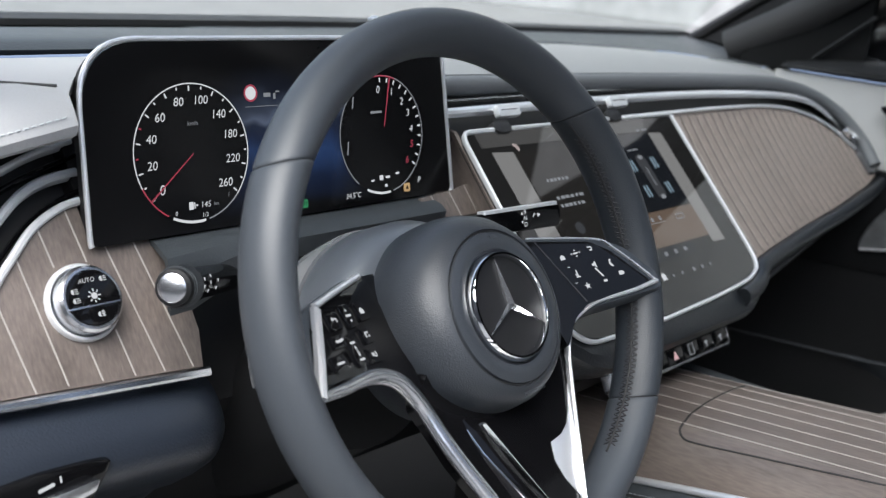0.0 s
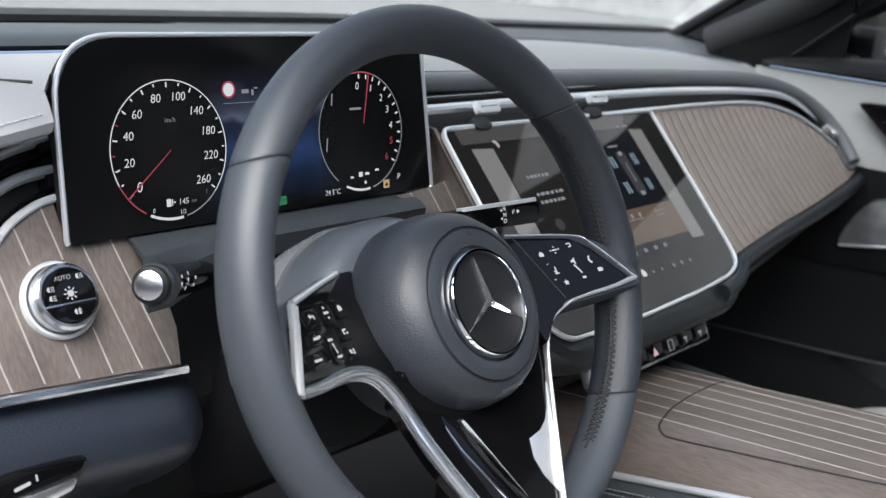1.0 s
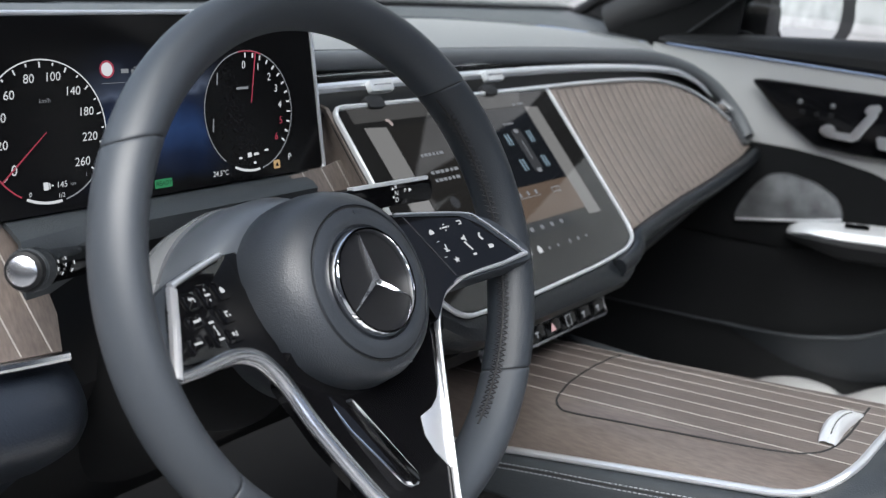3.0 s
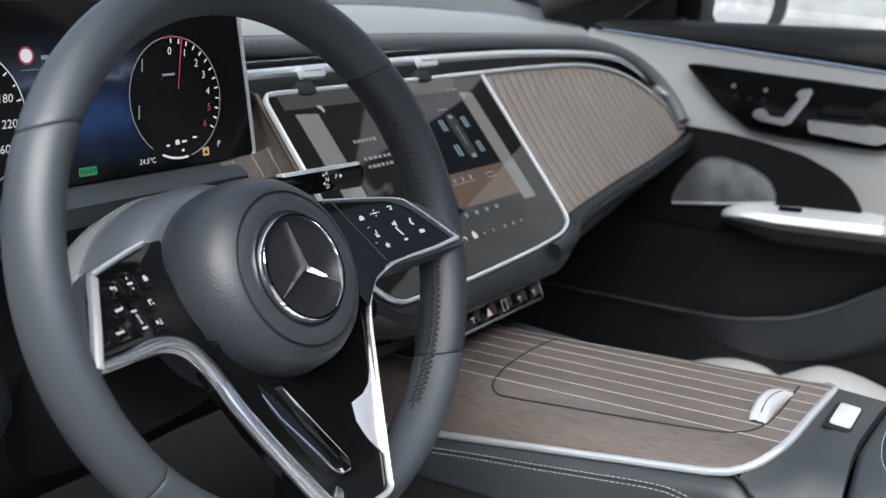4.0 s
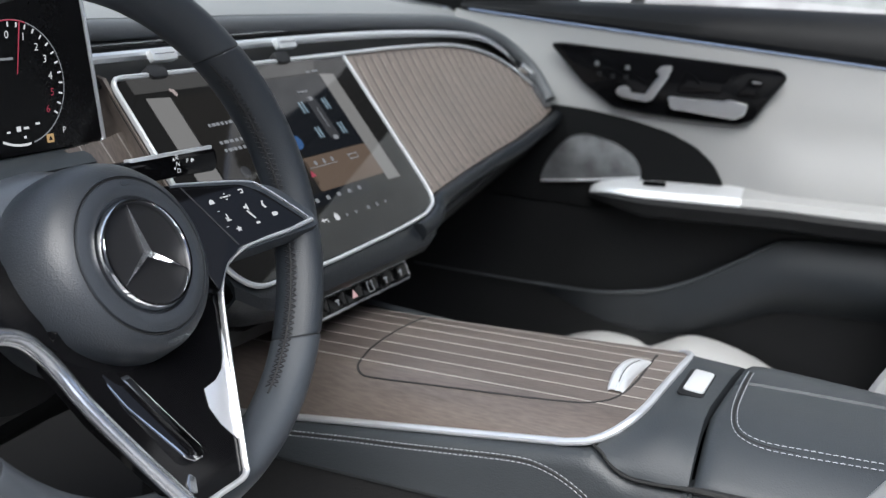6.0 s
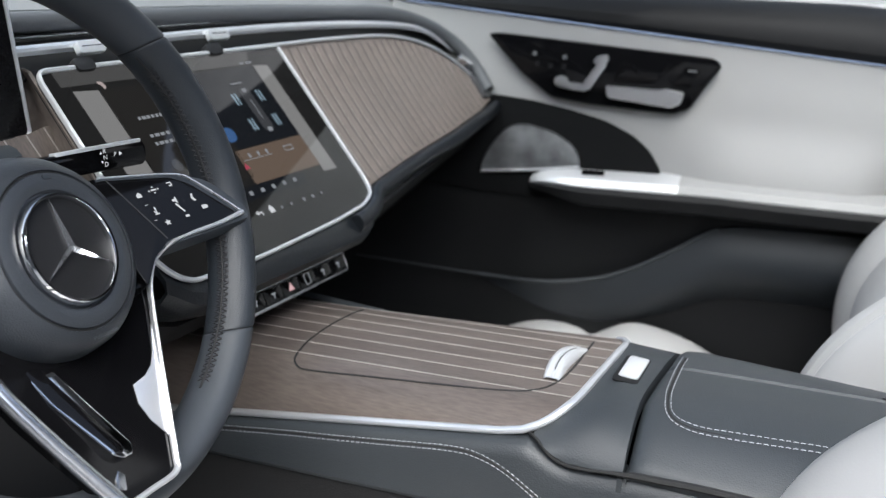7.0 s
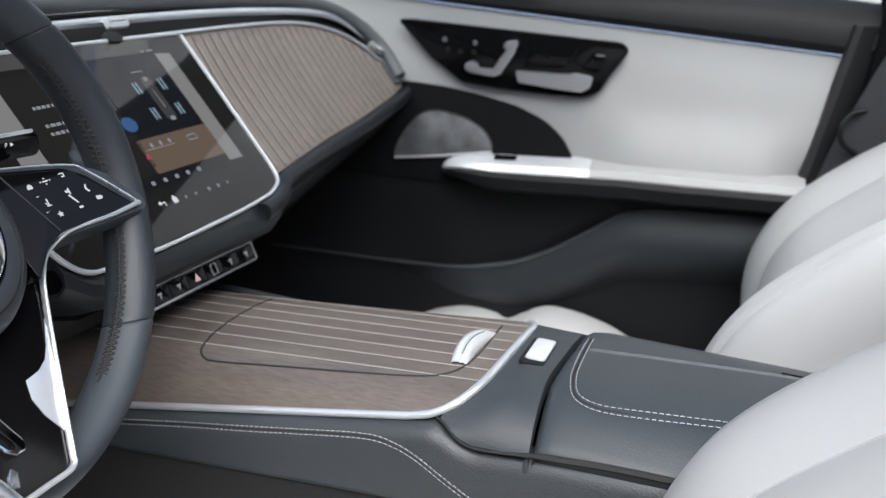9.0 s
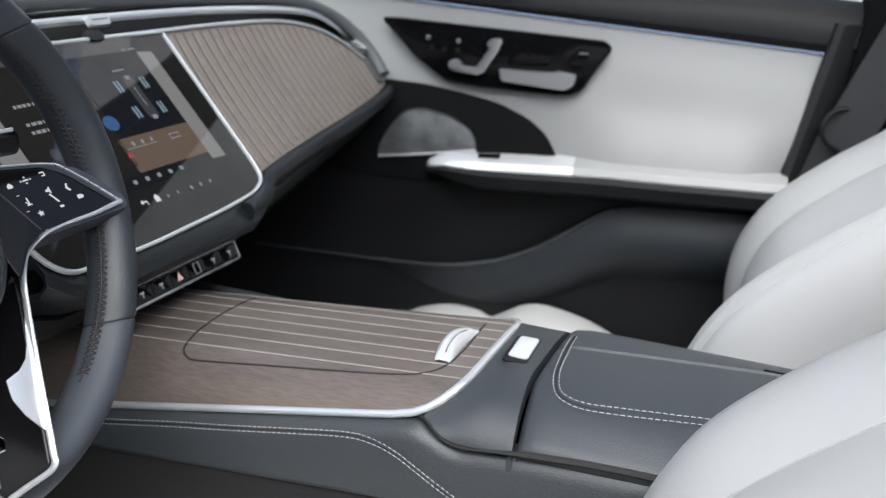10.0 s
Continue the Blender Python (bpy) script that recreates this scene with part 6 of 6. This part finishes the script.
    inner = [(0.030, -0.2958), (0.010, -0.2963), (-0.0042, -0.2972), (-0.0350, -0.2993), (-0.0531, -0.3016), (-0.0720, -0.3069), (-0.0810, -0.3155), (-0.0848, -0.3321), (-0.0819, -0.3572), (-0.0764, -0.3983), (-0.0728, -0.4287), (-0.0710, -0.50), (-0.070, -0.60), (-0.070, -0.80)]
    for path in (outer, inner):
        stitches(curve_pts([Vector((x, y, lid_z(x) + 0.0018 * min(1.0, max(0.0, (-0.30 - y) / 0.12)))) for x, y in path], 6), "stitching", THREAD, a, length=0.0034, gap=0.0017, r=0.00034, label="pale grey stitching")
    part("seam", tube(curve_pts([Vector((0.5 * (x + u), 0.5 * (y + v), lid_z(0.5 * (x + u)) - 0.0009)) for (x, y), (u, v) in zip(outer, inner)], 6), 0.0012, n=6), SHADOWGAP, a)
    part("inner_box", box(0.215, 0.56, 0.10, 0.01, (-0.008, -0.575, 0.585)), SHADOWGAP, a)


# ---- passenger door ----
def passenger_door():
    d = thing("passenger_door", "closed passenger door with white leather panel and dark lower trim", "car door", at=(0.64, -0.1, 0.4))

    def dp(u, v, n=0.0):
        """Point on the door by its distance forward, its height and how far it stands into the cabin."""
        return FR @ Vector((-u, v, n))

    def belt(u):
        """Height of the lit line along the top of the panel."""
        return 0.8822 + 0.033 * u
    rows = []
    us = np.linspace(0.27, -0.455, 26)
    for u in us:
        row = []
        for s in np.linspace(0, 1, 16):
            zt = belt(u) - 0.0025
            zb = 0.674
            z = zb + (zt - zb) * s
            uu = u + 0.040 * (1 - s) * max(0, (-0.25 - u) / 0.205)
            swell = min(1, max(0, (-0.115 - u) / 0.10), max(0, (u + 0.452) / 0.06))
            foot = min(1, max(0, (0.790 - z) / 0.115))
            row.append(dp(uu, z, 0.010 * math.sin(math.pi * min(1, s * 1.1)) - 0.002 + 0.032 * swell * swell * (3 - 2 * swell) * foot * foot * (3 - 2 * foot)))
        rows.append(row)
    part("panel", sheet(rows, 0.006), DOORWHITE, d, "white leather upper panel")
    part("ambient_light", tube([dp(u, belt(u), 0.001) for u in np.linspace(0.25, -0.455, 14)], 0.0009, n=6), BLUELIT, d, "blue ambient light line")
    # dark sill above
    rows = []
    for u in np.linspace(0.262, -0.50, 16):
        h = 0.006 + 0.058 * min(1, max(0, 0.262 - u) / 0.60) ** 0.8
        zl = belt(u) + 0.0015
        rows.append([dp(u, zl + h * k, n) for k, n in ((0, -0.002), (0.15, 0.004), (0.45, 0.003), (0.8, -0.010), (1.0, -0.030), (1.02, -0.060), (0.9, -0.085))])
    part("sill", sheet(rows, 0.006), DARK, d, "dark grey leather window sill")
    rows = [[dp(u, z, n) for z, n in ((top, -0.070), (top - 0.015, -0.09), (0.6, -0.10), (0.32, -0.09))] for u, top in ((0.45, 0.850), (0.33, 0.870), (0.26, 0.890), (0.20, 0.915), (0.155, 0.910), (0.13, 0.880), (-0.1, 0.880), (-0.5, 0.890))]
    part("outer_skin", sheet(rows, 0.004), PAINT, d, "dark painted outer skin")
    # lower trim
    rows = [[dp(u, z, n) for z, n in ((0.658, -0.004), (0.650, 0.008), (0.640, 0.010), (0.600, 0.0), (0.52, -0.006), (0.45, -0.004), (0.36, -0.01), (0.30, -0.02))] for u in np.linspace(0.40, -0.47, 18)]
    part("lower_trim", sheet(rows, 0.006), DARK, d, "dark grey lower trim")
    # map pocket: a bulging pad below a swept edge, fading out towards the front
    us = (-0.30, -0.23, -0.166, -0.12, -0.082, -0.04, 0.0, 0.035, 0.0633, 0.09, 0.1164, 0.142, 0.1673, 0.190, 0.2134, 0.235, 0.2614, 0.31, 0.3647, 0.42, 0.47)
    zs = (0.5135, 0.5138, 0.5142, 0.5143, 0.5150, 0.5185, 0.5241, 0.5320, 0.5398, 0.5520, 0.5663, 0.5840, 0.6018, 0.6190, 0.6343, 0.6410, 0.6438, 0.6470, 0.6495, 0.6510, 0.6520)
    rows, lip = [], []
    for u, z in zip(us, zs):
        k = min(1.0, max(0.0, (u + 0.10) / 0.34))
        k = k * k * (3 - 2 * k)
        base = -0.016 + 0.030 * min(1.0, max(0.0, (u + 0.18) / 0.16))
        row = [dp(-u, z - 0.001, base - 0.010), dp(-u, z, base - 0.004), dp(-u, z - 0.0015, base)]
        for deep in (0.008, 0.018, 0.030, 0.045, 0.062, 0.082, 0.105, 0.13, 0.16, 0.19, 0.23):
            rise = (0.002 + 0.016 * k) * math.sin(0.5 * math.pi * min(1.0, deep / 0.075))
            row.append(dp(-u, z - 0.0015 - deep, base + rise - 2.4 * max(0.0, deep - 0.05) ** 1.45 - 0.55 * (1 - k) * deep))
        rows.append(row)
        if u < 0.215:
            lip.append(dp(-u, z - 0.0005, max(base - 0.0005, 0.004)))
    part("map_pocket", sheet(rows, 0.004), POCKET, d, "slate grey map pocket pad")
    part("pocket_edge", tube(curve_pts(lip, 3), 0.0030, n=8, taper=lambda k: 0.35 + 0.65 * min(1, k * 2)), CONSOLE, d, "")
    # dark inlay with the speaker
    out = [(-0.30, 0.785), (-0.20, 0.781), (-0.113, 0.776), (-0.06, 0.7745), (-0.01, 0.7690), (0.045, 0.7590), (0.085, 0.7430), (0.110, 0.7240), (0.1285, 0.6960), (0.125, 0.655), (-0.05, 0.640), (-0.30, 0.640)]
    part("inlay", slab(rounded(out, 0.01, 4), 0.010, 0.003), PILLARCLOTH, d, "dark grey swept inlay", FR @ pose(0, 0, 0.0135))
    spk = [(-0.121, 0.669), (-0.116, 0.690), (-0.103, 0.715), (-0.085, 0.737), (-0.060, 0.743), (-0.022, 0.736), (0.006, 0.722), (0.017, 0.706), (0.019, 0.692), (-0.05, 0.680)]
    sp = part("speaker_grille", slab(rounded(spk, 0.01, 4), 0.004, 0.0012), SPEAKER, d, "perforated metal speaker grille", FR @ pose(0, 0, 0.0160))
    part("grille_edge", tube([(p.x, p.y, 0.0165) for p in rounded(spk, 0.01, 4)], 0.0014, n=6, closed=True), SATIN, sp, "", FR)
    part("grille_lip", tube(curve_pts([(-0.118, 0.6690, 0.0172), (-0.05, 0.6795, 0.0172), (0.018, 0.6925, 0.0172)], 5), 0.0020, n=6), SATINPALE, sp, "bright lower lip", FR)
    # armrest and pull
    rows = []
    for u, zt, w in ((0.050, 0.668, 0.012), (0.044, 0.672, 0.028), (0.034, 0.677, 0.042), (0.015, 0.6825, 0.050), (-0.03, 0.6870, 0.054), (-0.09, 0.6915, 0.056), (-0.155, 0.6955, 0.056), (-0.20, 0.6975, 0.054), (-0.28, 0.7000, 0.057), (-0.36, 0.7030, 0.057), (-0.43, 0.7050, 0.054)):
        g = min(1.0, 0.30 + max(0.0, 0.050 - u) / 0.10)
        rows.append([dp(u, z, n) for z, n in ((zt + 0.004, 0.0), (zt + 0.002, w * 0.6), (zt - 0.003, w * 0.92), (zt - 0.012 * g, w), (zt - 0.028 * g, w * 0.92), (zt - 0.036 * g, w * 0.5), (zt - 0.036 * g, 0.0))])
    part("armrest", sheet(rows[6:], 0.004), DOORWHITE, d, "white padded armrest")
    pull = part("pull_handle", sheet(rows[:7], 0.004), PULLSILVER, d, "pale silver door pull")
    rows2 = [[Vector(p) + Vector((0, 0, -0.0095 * min(1.0, 0.25 + 0.15 * i))) + FRN * 0.003 for p in r[2:]] for i, r in enumerate(rows)]
    part("armrest_base", sheet(rows2, 0.004), DARK, d, "black underside of the armrest")
    part("window_switch", slab(rounded(rect(0.030, 0.010), 0.002), 0.004, 0.001), BLACKGLOSS, pull, "black window switch", plane_frame(dp(-0.040, 0.6935, 0.034), (0.15, -0.99, 0.07), (0.99, 0.15, 0.05)))
    # black control island
    isl = [(-0.124, 0.8580), (-0.106, 0.8600), (0.048, 0.8580), (0.176, 0.8562), (0.186, 0.8480), (0.1651, 0.8142), (0.153, 0.7905), (0.134, 0.7815), (0.090, 0.7800), (0.017, 0.7805), (-0.0300, 0.7840), (-0.0740, 0.8120)]
    ip = part("control_island", slab(rounded(isl, 0.006, 4), 0.008, 0.002), BLACKGLOSS, d, "glossy black control island", FR @ pose(0, 0, 0.0190))
    part("island_edge", tube([(p.x, p.y, 0.0172) for p in rounded(isl, 0.006, 4)], 0.0014, n=6, closed=True), RUBBER, ip, "", FR)
    part("handle_bowl", slab(rounded([(0.048, 0.811), (0.105, 0.816), (0.122, 0.846), (0.060, 0.846)], 0.008), 0.002, 0.0006), BLACKGLOSS, ip, "", FR @ pose(0, 0, 0.0194))
    part("door_handle", slab(rounded([(0.0410, 0.8080), (0.1120, 0.8098), (0.1185, 0.8128), (0.1440, 0.8102), (0.1415, 0.7955), (0.1300, 0.7885), (0.0455, 0.7925)], 0.004), 0.012, 0.004, seg=3), ALU, ip, "pale silver door opener", FR @ pose(0, 0, 0.0300))
    sw = joined(slab(rounded([(-0.0275, 0.8030), (-0.0270, 0.8110), (-0.0180, 0.8150), (-0.0100, 0.8120), (-0.0085, 0.8065), (0.0125, 0.8065), (0.0190, 0.8020), (0.0160, 0.7965), (0.0000, 0.7970), (-0.0200, 0.7985)], 0.003), 0.009, 0.003), slab(rounded([(0.0085, 0.8030), (0.0205, 0.7985), (0.0395, 0.8330), (0.0385, 0.8390), (0.0290, 0.8385)], 0.003), 0.008, 0.003))
    part("seat_switch", sw, ALU, ip, "pale silver seat shaped switch", FR @ pose(0, 0, 0.0285))
    part("seat_switch", slab(rounded([(0.0215, 0.8375), (0.0250, 0.8450), (0.0400, 0.8480), (0.0425, 0.8400), (0.0360, 0.8345), (0.0260, 0.8335)], 0.004), 0.012, 0.004), ALU, ip, "", FR @ pose(0, 0, 0.0300))
    for x, y in ((-0.0588, 0.8385), (-0.0175, 0.8380), (-0.0540, 0.8255), (-0.0360, 0.8245), (-0.0180, 0.8255)):
        part("memory_key", slab(rounded(rect(0.006, 0.006, x, y), 0.0015), 0.002, 0.0005), SPEAKER if y > 0.83 else DARK, ip, "", FR @ pose(0, 0, 0.0205))
    part("lock_key", slab(rounded([(0.1260, 0.8175), (0.1500, 0.8165), (0.1600, 0.8400), (0.1420, 0.8435)], 0.004), 0.003, 0.001), BLACKGLOSS, ip, "", FR @ pose(0, 0, 0.0205))
    part("lock_mark", slab(rounded(rect(0.012, 0.0028), 0.001), 0.0004), SPEAKER, ip, "", FR @ pose(0.150, 0.8385, 0.0208))
    # side window frame and pane
    pane = part("window_pane", sheet([[dp(0.22, 0.94, -0.07), dp(-0.5, 0.94, -0.07)], [dp(-0.05, 1.28, 0.02), dp(-0.5, 1.34, 0.03)]], 0.004), PANE, d, "clear side window")
    pane.visible_shadow = False
    part("window_frame", tube(curve_pts([dp(0.36, 0.905, -0.07), dp(0.20, 1.00, -0.05), dp(0.05, 1.14, -0.02), dp(-0.08, 1.30, 0.02)], 6), 0.020, 0.026, 10), RUBBER, d, "black window frame")
    part("mirror_sail", sheet([[dp(0.36, 0.86, -0.05), dp(0.17, 0.86, -0.05)], [dp(0.30, 0.955, -0.05), dp(0.165, 0.985, -0.05)], [dp(0.22, 1.0, -0.05), dp(0.155, 1.04, -0.05)]], 0.012), PILLARCLOTH, d, "black mirror triangle")
    part("triangle_seam", tube([dp(0.235, 0.904, -0.0435), dp(0.195, 0.938, -0.0435), dp(0.160, 0.968, -0.0435)], 0.0028, n=6), DARK, d, "dark grey seam of the triangle")
    part("rear_edge", sheet([[dp(-0.456 + 0.042 * (1 - s) - e, 0.66 + 0.235 * s, n) for e, n in ((0, 0.002), (0.002, 0.016), (0.010, 0.018), (0.03, 0.005), (0.06, -0.03), (0.12, -0.05))] for s in np.linspace(-1.3, 1.05, 10)], 0.006), RUBBER, d, "black rear edge of the door")


def wing_mirror():
    m = thing("wing_mirror", "dark wing mirror outside the passenger window", "wing mirror", at=(0.82, 0.16, 0.95))
    f = plane_frame((0.853, 0.155, 0.944), (0.97, -0.22, 0), (0, 0.1, 1))
    part("housing", slab(rounded([(-0.105, -0.058), (0.095, -0.062), (0.142, -0.030), (0.140, 0.035), (0.105, 0.068), (-0.085, 0.068), (-0.115, 0.0)], 0.03, 6), 0.09, 0.008, seg=3), RUBBER, m, "", f)
    part("mirror_glass", slab(rounded([(-0.085, -0.045), (0.075, -0.045), (0.092, 0.0), (0.08, 0.05), (-0.072, 0.054), (-0.094, 0.0)], 0.025, 6), 0.002, 0.0008), MIRROR, m, "bright mirror glass", f @ pose(0, 0, 0.003))
    part("foot", box(0.06, 0.05, 0.05, 0.012, (0.735, 0.19, 0.925)), RUBBER, m)


PULLSILVER = mat("silver_painted_plastic", (0.62, 0.63, 0.64), 0.32, 0.35, grain=0.03, gscale=900, stain=0.04, rvar=0.05)
POCKET = mat("slate_pocket_leather", (0.0145, 0.0178, 0.0215), 0.5, grain=0.12, gscale=700, bump=0.3, bscale=620, voro=True, stain=0.12, sscale=12)
# the strong stain paints the mesh's swirling reflections into its colour
SPEAKER = mat("speaker_mesh", (0.15, 0.155, 0.16), 0.42, 0.6, grain=0.3, gscale=900, bump=0.9, bscale=1400, voro=True, stain=0.85, sscale=34)


# ---- seats ----
def seat(name, x0, label, back=0.0, plain=False):
    s = thing(name, label, "car seat", group="front seats", at=(x0, -0.35, 0.3))
    # backrest: bolsters with a lower middle panel
    spine = curve_pts([(0, y - back, z) for y, z in ((-0.425, 0.40), (-0.394, 0.47), (-0.379, 0.54), (-0.376, 0.586), (-0.383, 0.63), (-0.404, 0.675), (-0.436, 0.714), (-0.485, 0.758), (-0.537, 0.800), (-0.60, 0.87), (-0.645, 0.97), (-0.67, 1.08))], 4)
    prof = [(-0.265, 0.10), (-0.270, 0.06), (-0.263, 0.024), (-0.254, 0.010), (-0.246, 0.0045), (-0.242, 0.0045), (-0.239, -0.0015), (-0.231, -0.0055), (-0.223, -0.0045), (-0.217, 0.0005), (-0.214, 0.0025), (-0.200, 0.0030), (-0.182, 0.009), (-0.164, 0.018), (-0.153, 0.0235), (-0.149, 0.0260), (-0.144, 0.0235), (-0.10, 0.024), (-0.05, 0.026), (0.0, 0.027)]
    prof = prof + [(0.05, 0.026), (0.10, 0.024), (0.140, 0.0235), (0.149, 0.026), (0.153, 0.0235), (0.166, 0.015), (0.188, 0.005), (0.215, 0.0), (0.242, 0.004), (0.262, 0.022), (0.270, 0.06), (0.265, 0.10)]
    if plain:
        prof = [(-x, d) for x, d in prof[:19:-1]] + prof[19:]
    rows = []
    for i, p in enumerate(spine):
        t = (spine[min(i + 1, len(spine) - 1)] - spine[max(i - 1, 0)]).normalized()
        nrm = Vector((0, t.z, -t.y))
        k = i / (len(spine) - 1)
        wdt = 0.93 + 0.07 * math.sin(math.pi * min(1, k * 1.2)) - 0.22 * max(0, k - 0.75) / 0.25
        rows.append([Vector((x0 + x * wdt, p.y, p.z)) - nrm * d for x, d in prof])
    part("backrest", sheet(rows, 0.008), WHITE, s, "white leather backrest with side bolsters")
    for sx in (-1, 1):
        for off, dd in ((0.149, 0.0252), (0.2435, 0.0042), (0.2155, 0.0020))[: 3 if sx < 0 and not plain else 1]:
            line = []
            for i, p in enumerate(spine):
                t = (spine[min(i + 1, len(spine) - 1)] - spine[max(i - 1, 0)]).normalized()
                nrm = Vector((0, t.z, -t.y))
                k = i / (len(spine) - 1)
                wdt = 0.93 + 0.07 * math.sin(math.pi * min(1, k * 1.2)) - 0.22 * max(0, k - 0.75) / 0.25
                line.append(Vector((x0 + sx * off * wdt, p.y, p.z)) - nrm * dd)
            part("seam", tube(line, 0.0012, n=6), SEAMGREY, s)
    # cushion
    cprof = [(-0.265, -0.10), (-0.268, -0.05), (-0.262, -0.015), (-0.245, 0.006), (-0.215, 0.012), (-0.180, 0.004), (-0.155, -0.012), (-0.146, -0.022), (-0.135, -0.016), (-0.08, -0.006), (0.0, -0.002)]
    cprof = cprof + [(-x, d) for x, d in cprof[-2::-1]]
    rows = []
    for y, z in curve_2d([(0.085, 0.36), (0.090, 0.41), (0.06, 0.442), (0.02, 0.4585), (-0.01, 0.463), (-0.04, 0.4605), (-0.058, 0.4540), (-0.075, 0.4635), (-0.11, 0.4835), (-0.15, 0.4855), (-0.20, 0.4760), (-0.25, 0.458), (-0.34, 0.435)]):
        rows.append([(x0 + x, y - back, z + d - 0.012) for x, d in cprof])
    part("cushion", sheet(rows, 0.008), WHITE, s, "white leather cushion with raised sides")
    part("base", box(0.44, 0.36, 0.10, 0.03, (x0, -0.15 - back, 0.345)), DARK, s, "dark plastic seat base")


SEAMGREY = mat("grey_seam", (0.40, 0.40, 0.40), 0.6, grain=0.1)

setting()
pillars()
dashboard()
instrument_display()
steering_wheel()
stalks()
light_switch()
central_screen()
centre_console()
passenger_door()
wing_mirror()
seat("passenger_seat", 0.36, "white leather passenger seat with seamed bolsters")
seat("driver_seat", -0.37, "white leather driver seat with a smooth bolster", 0.007, True)
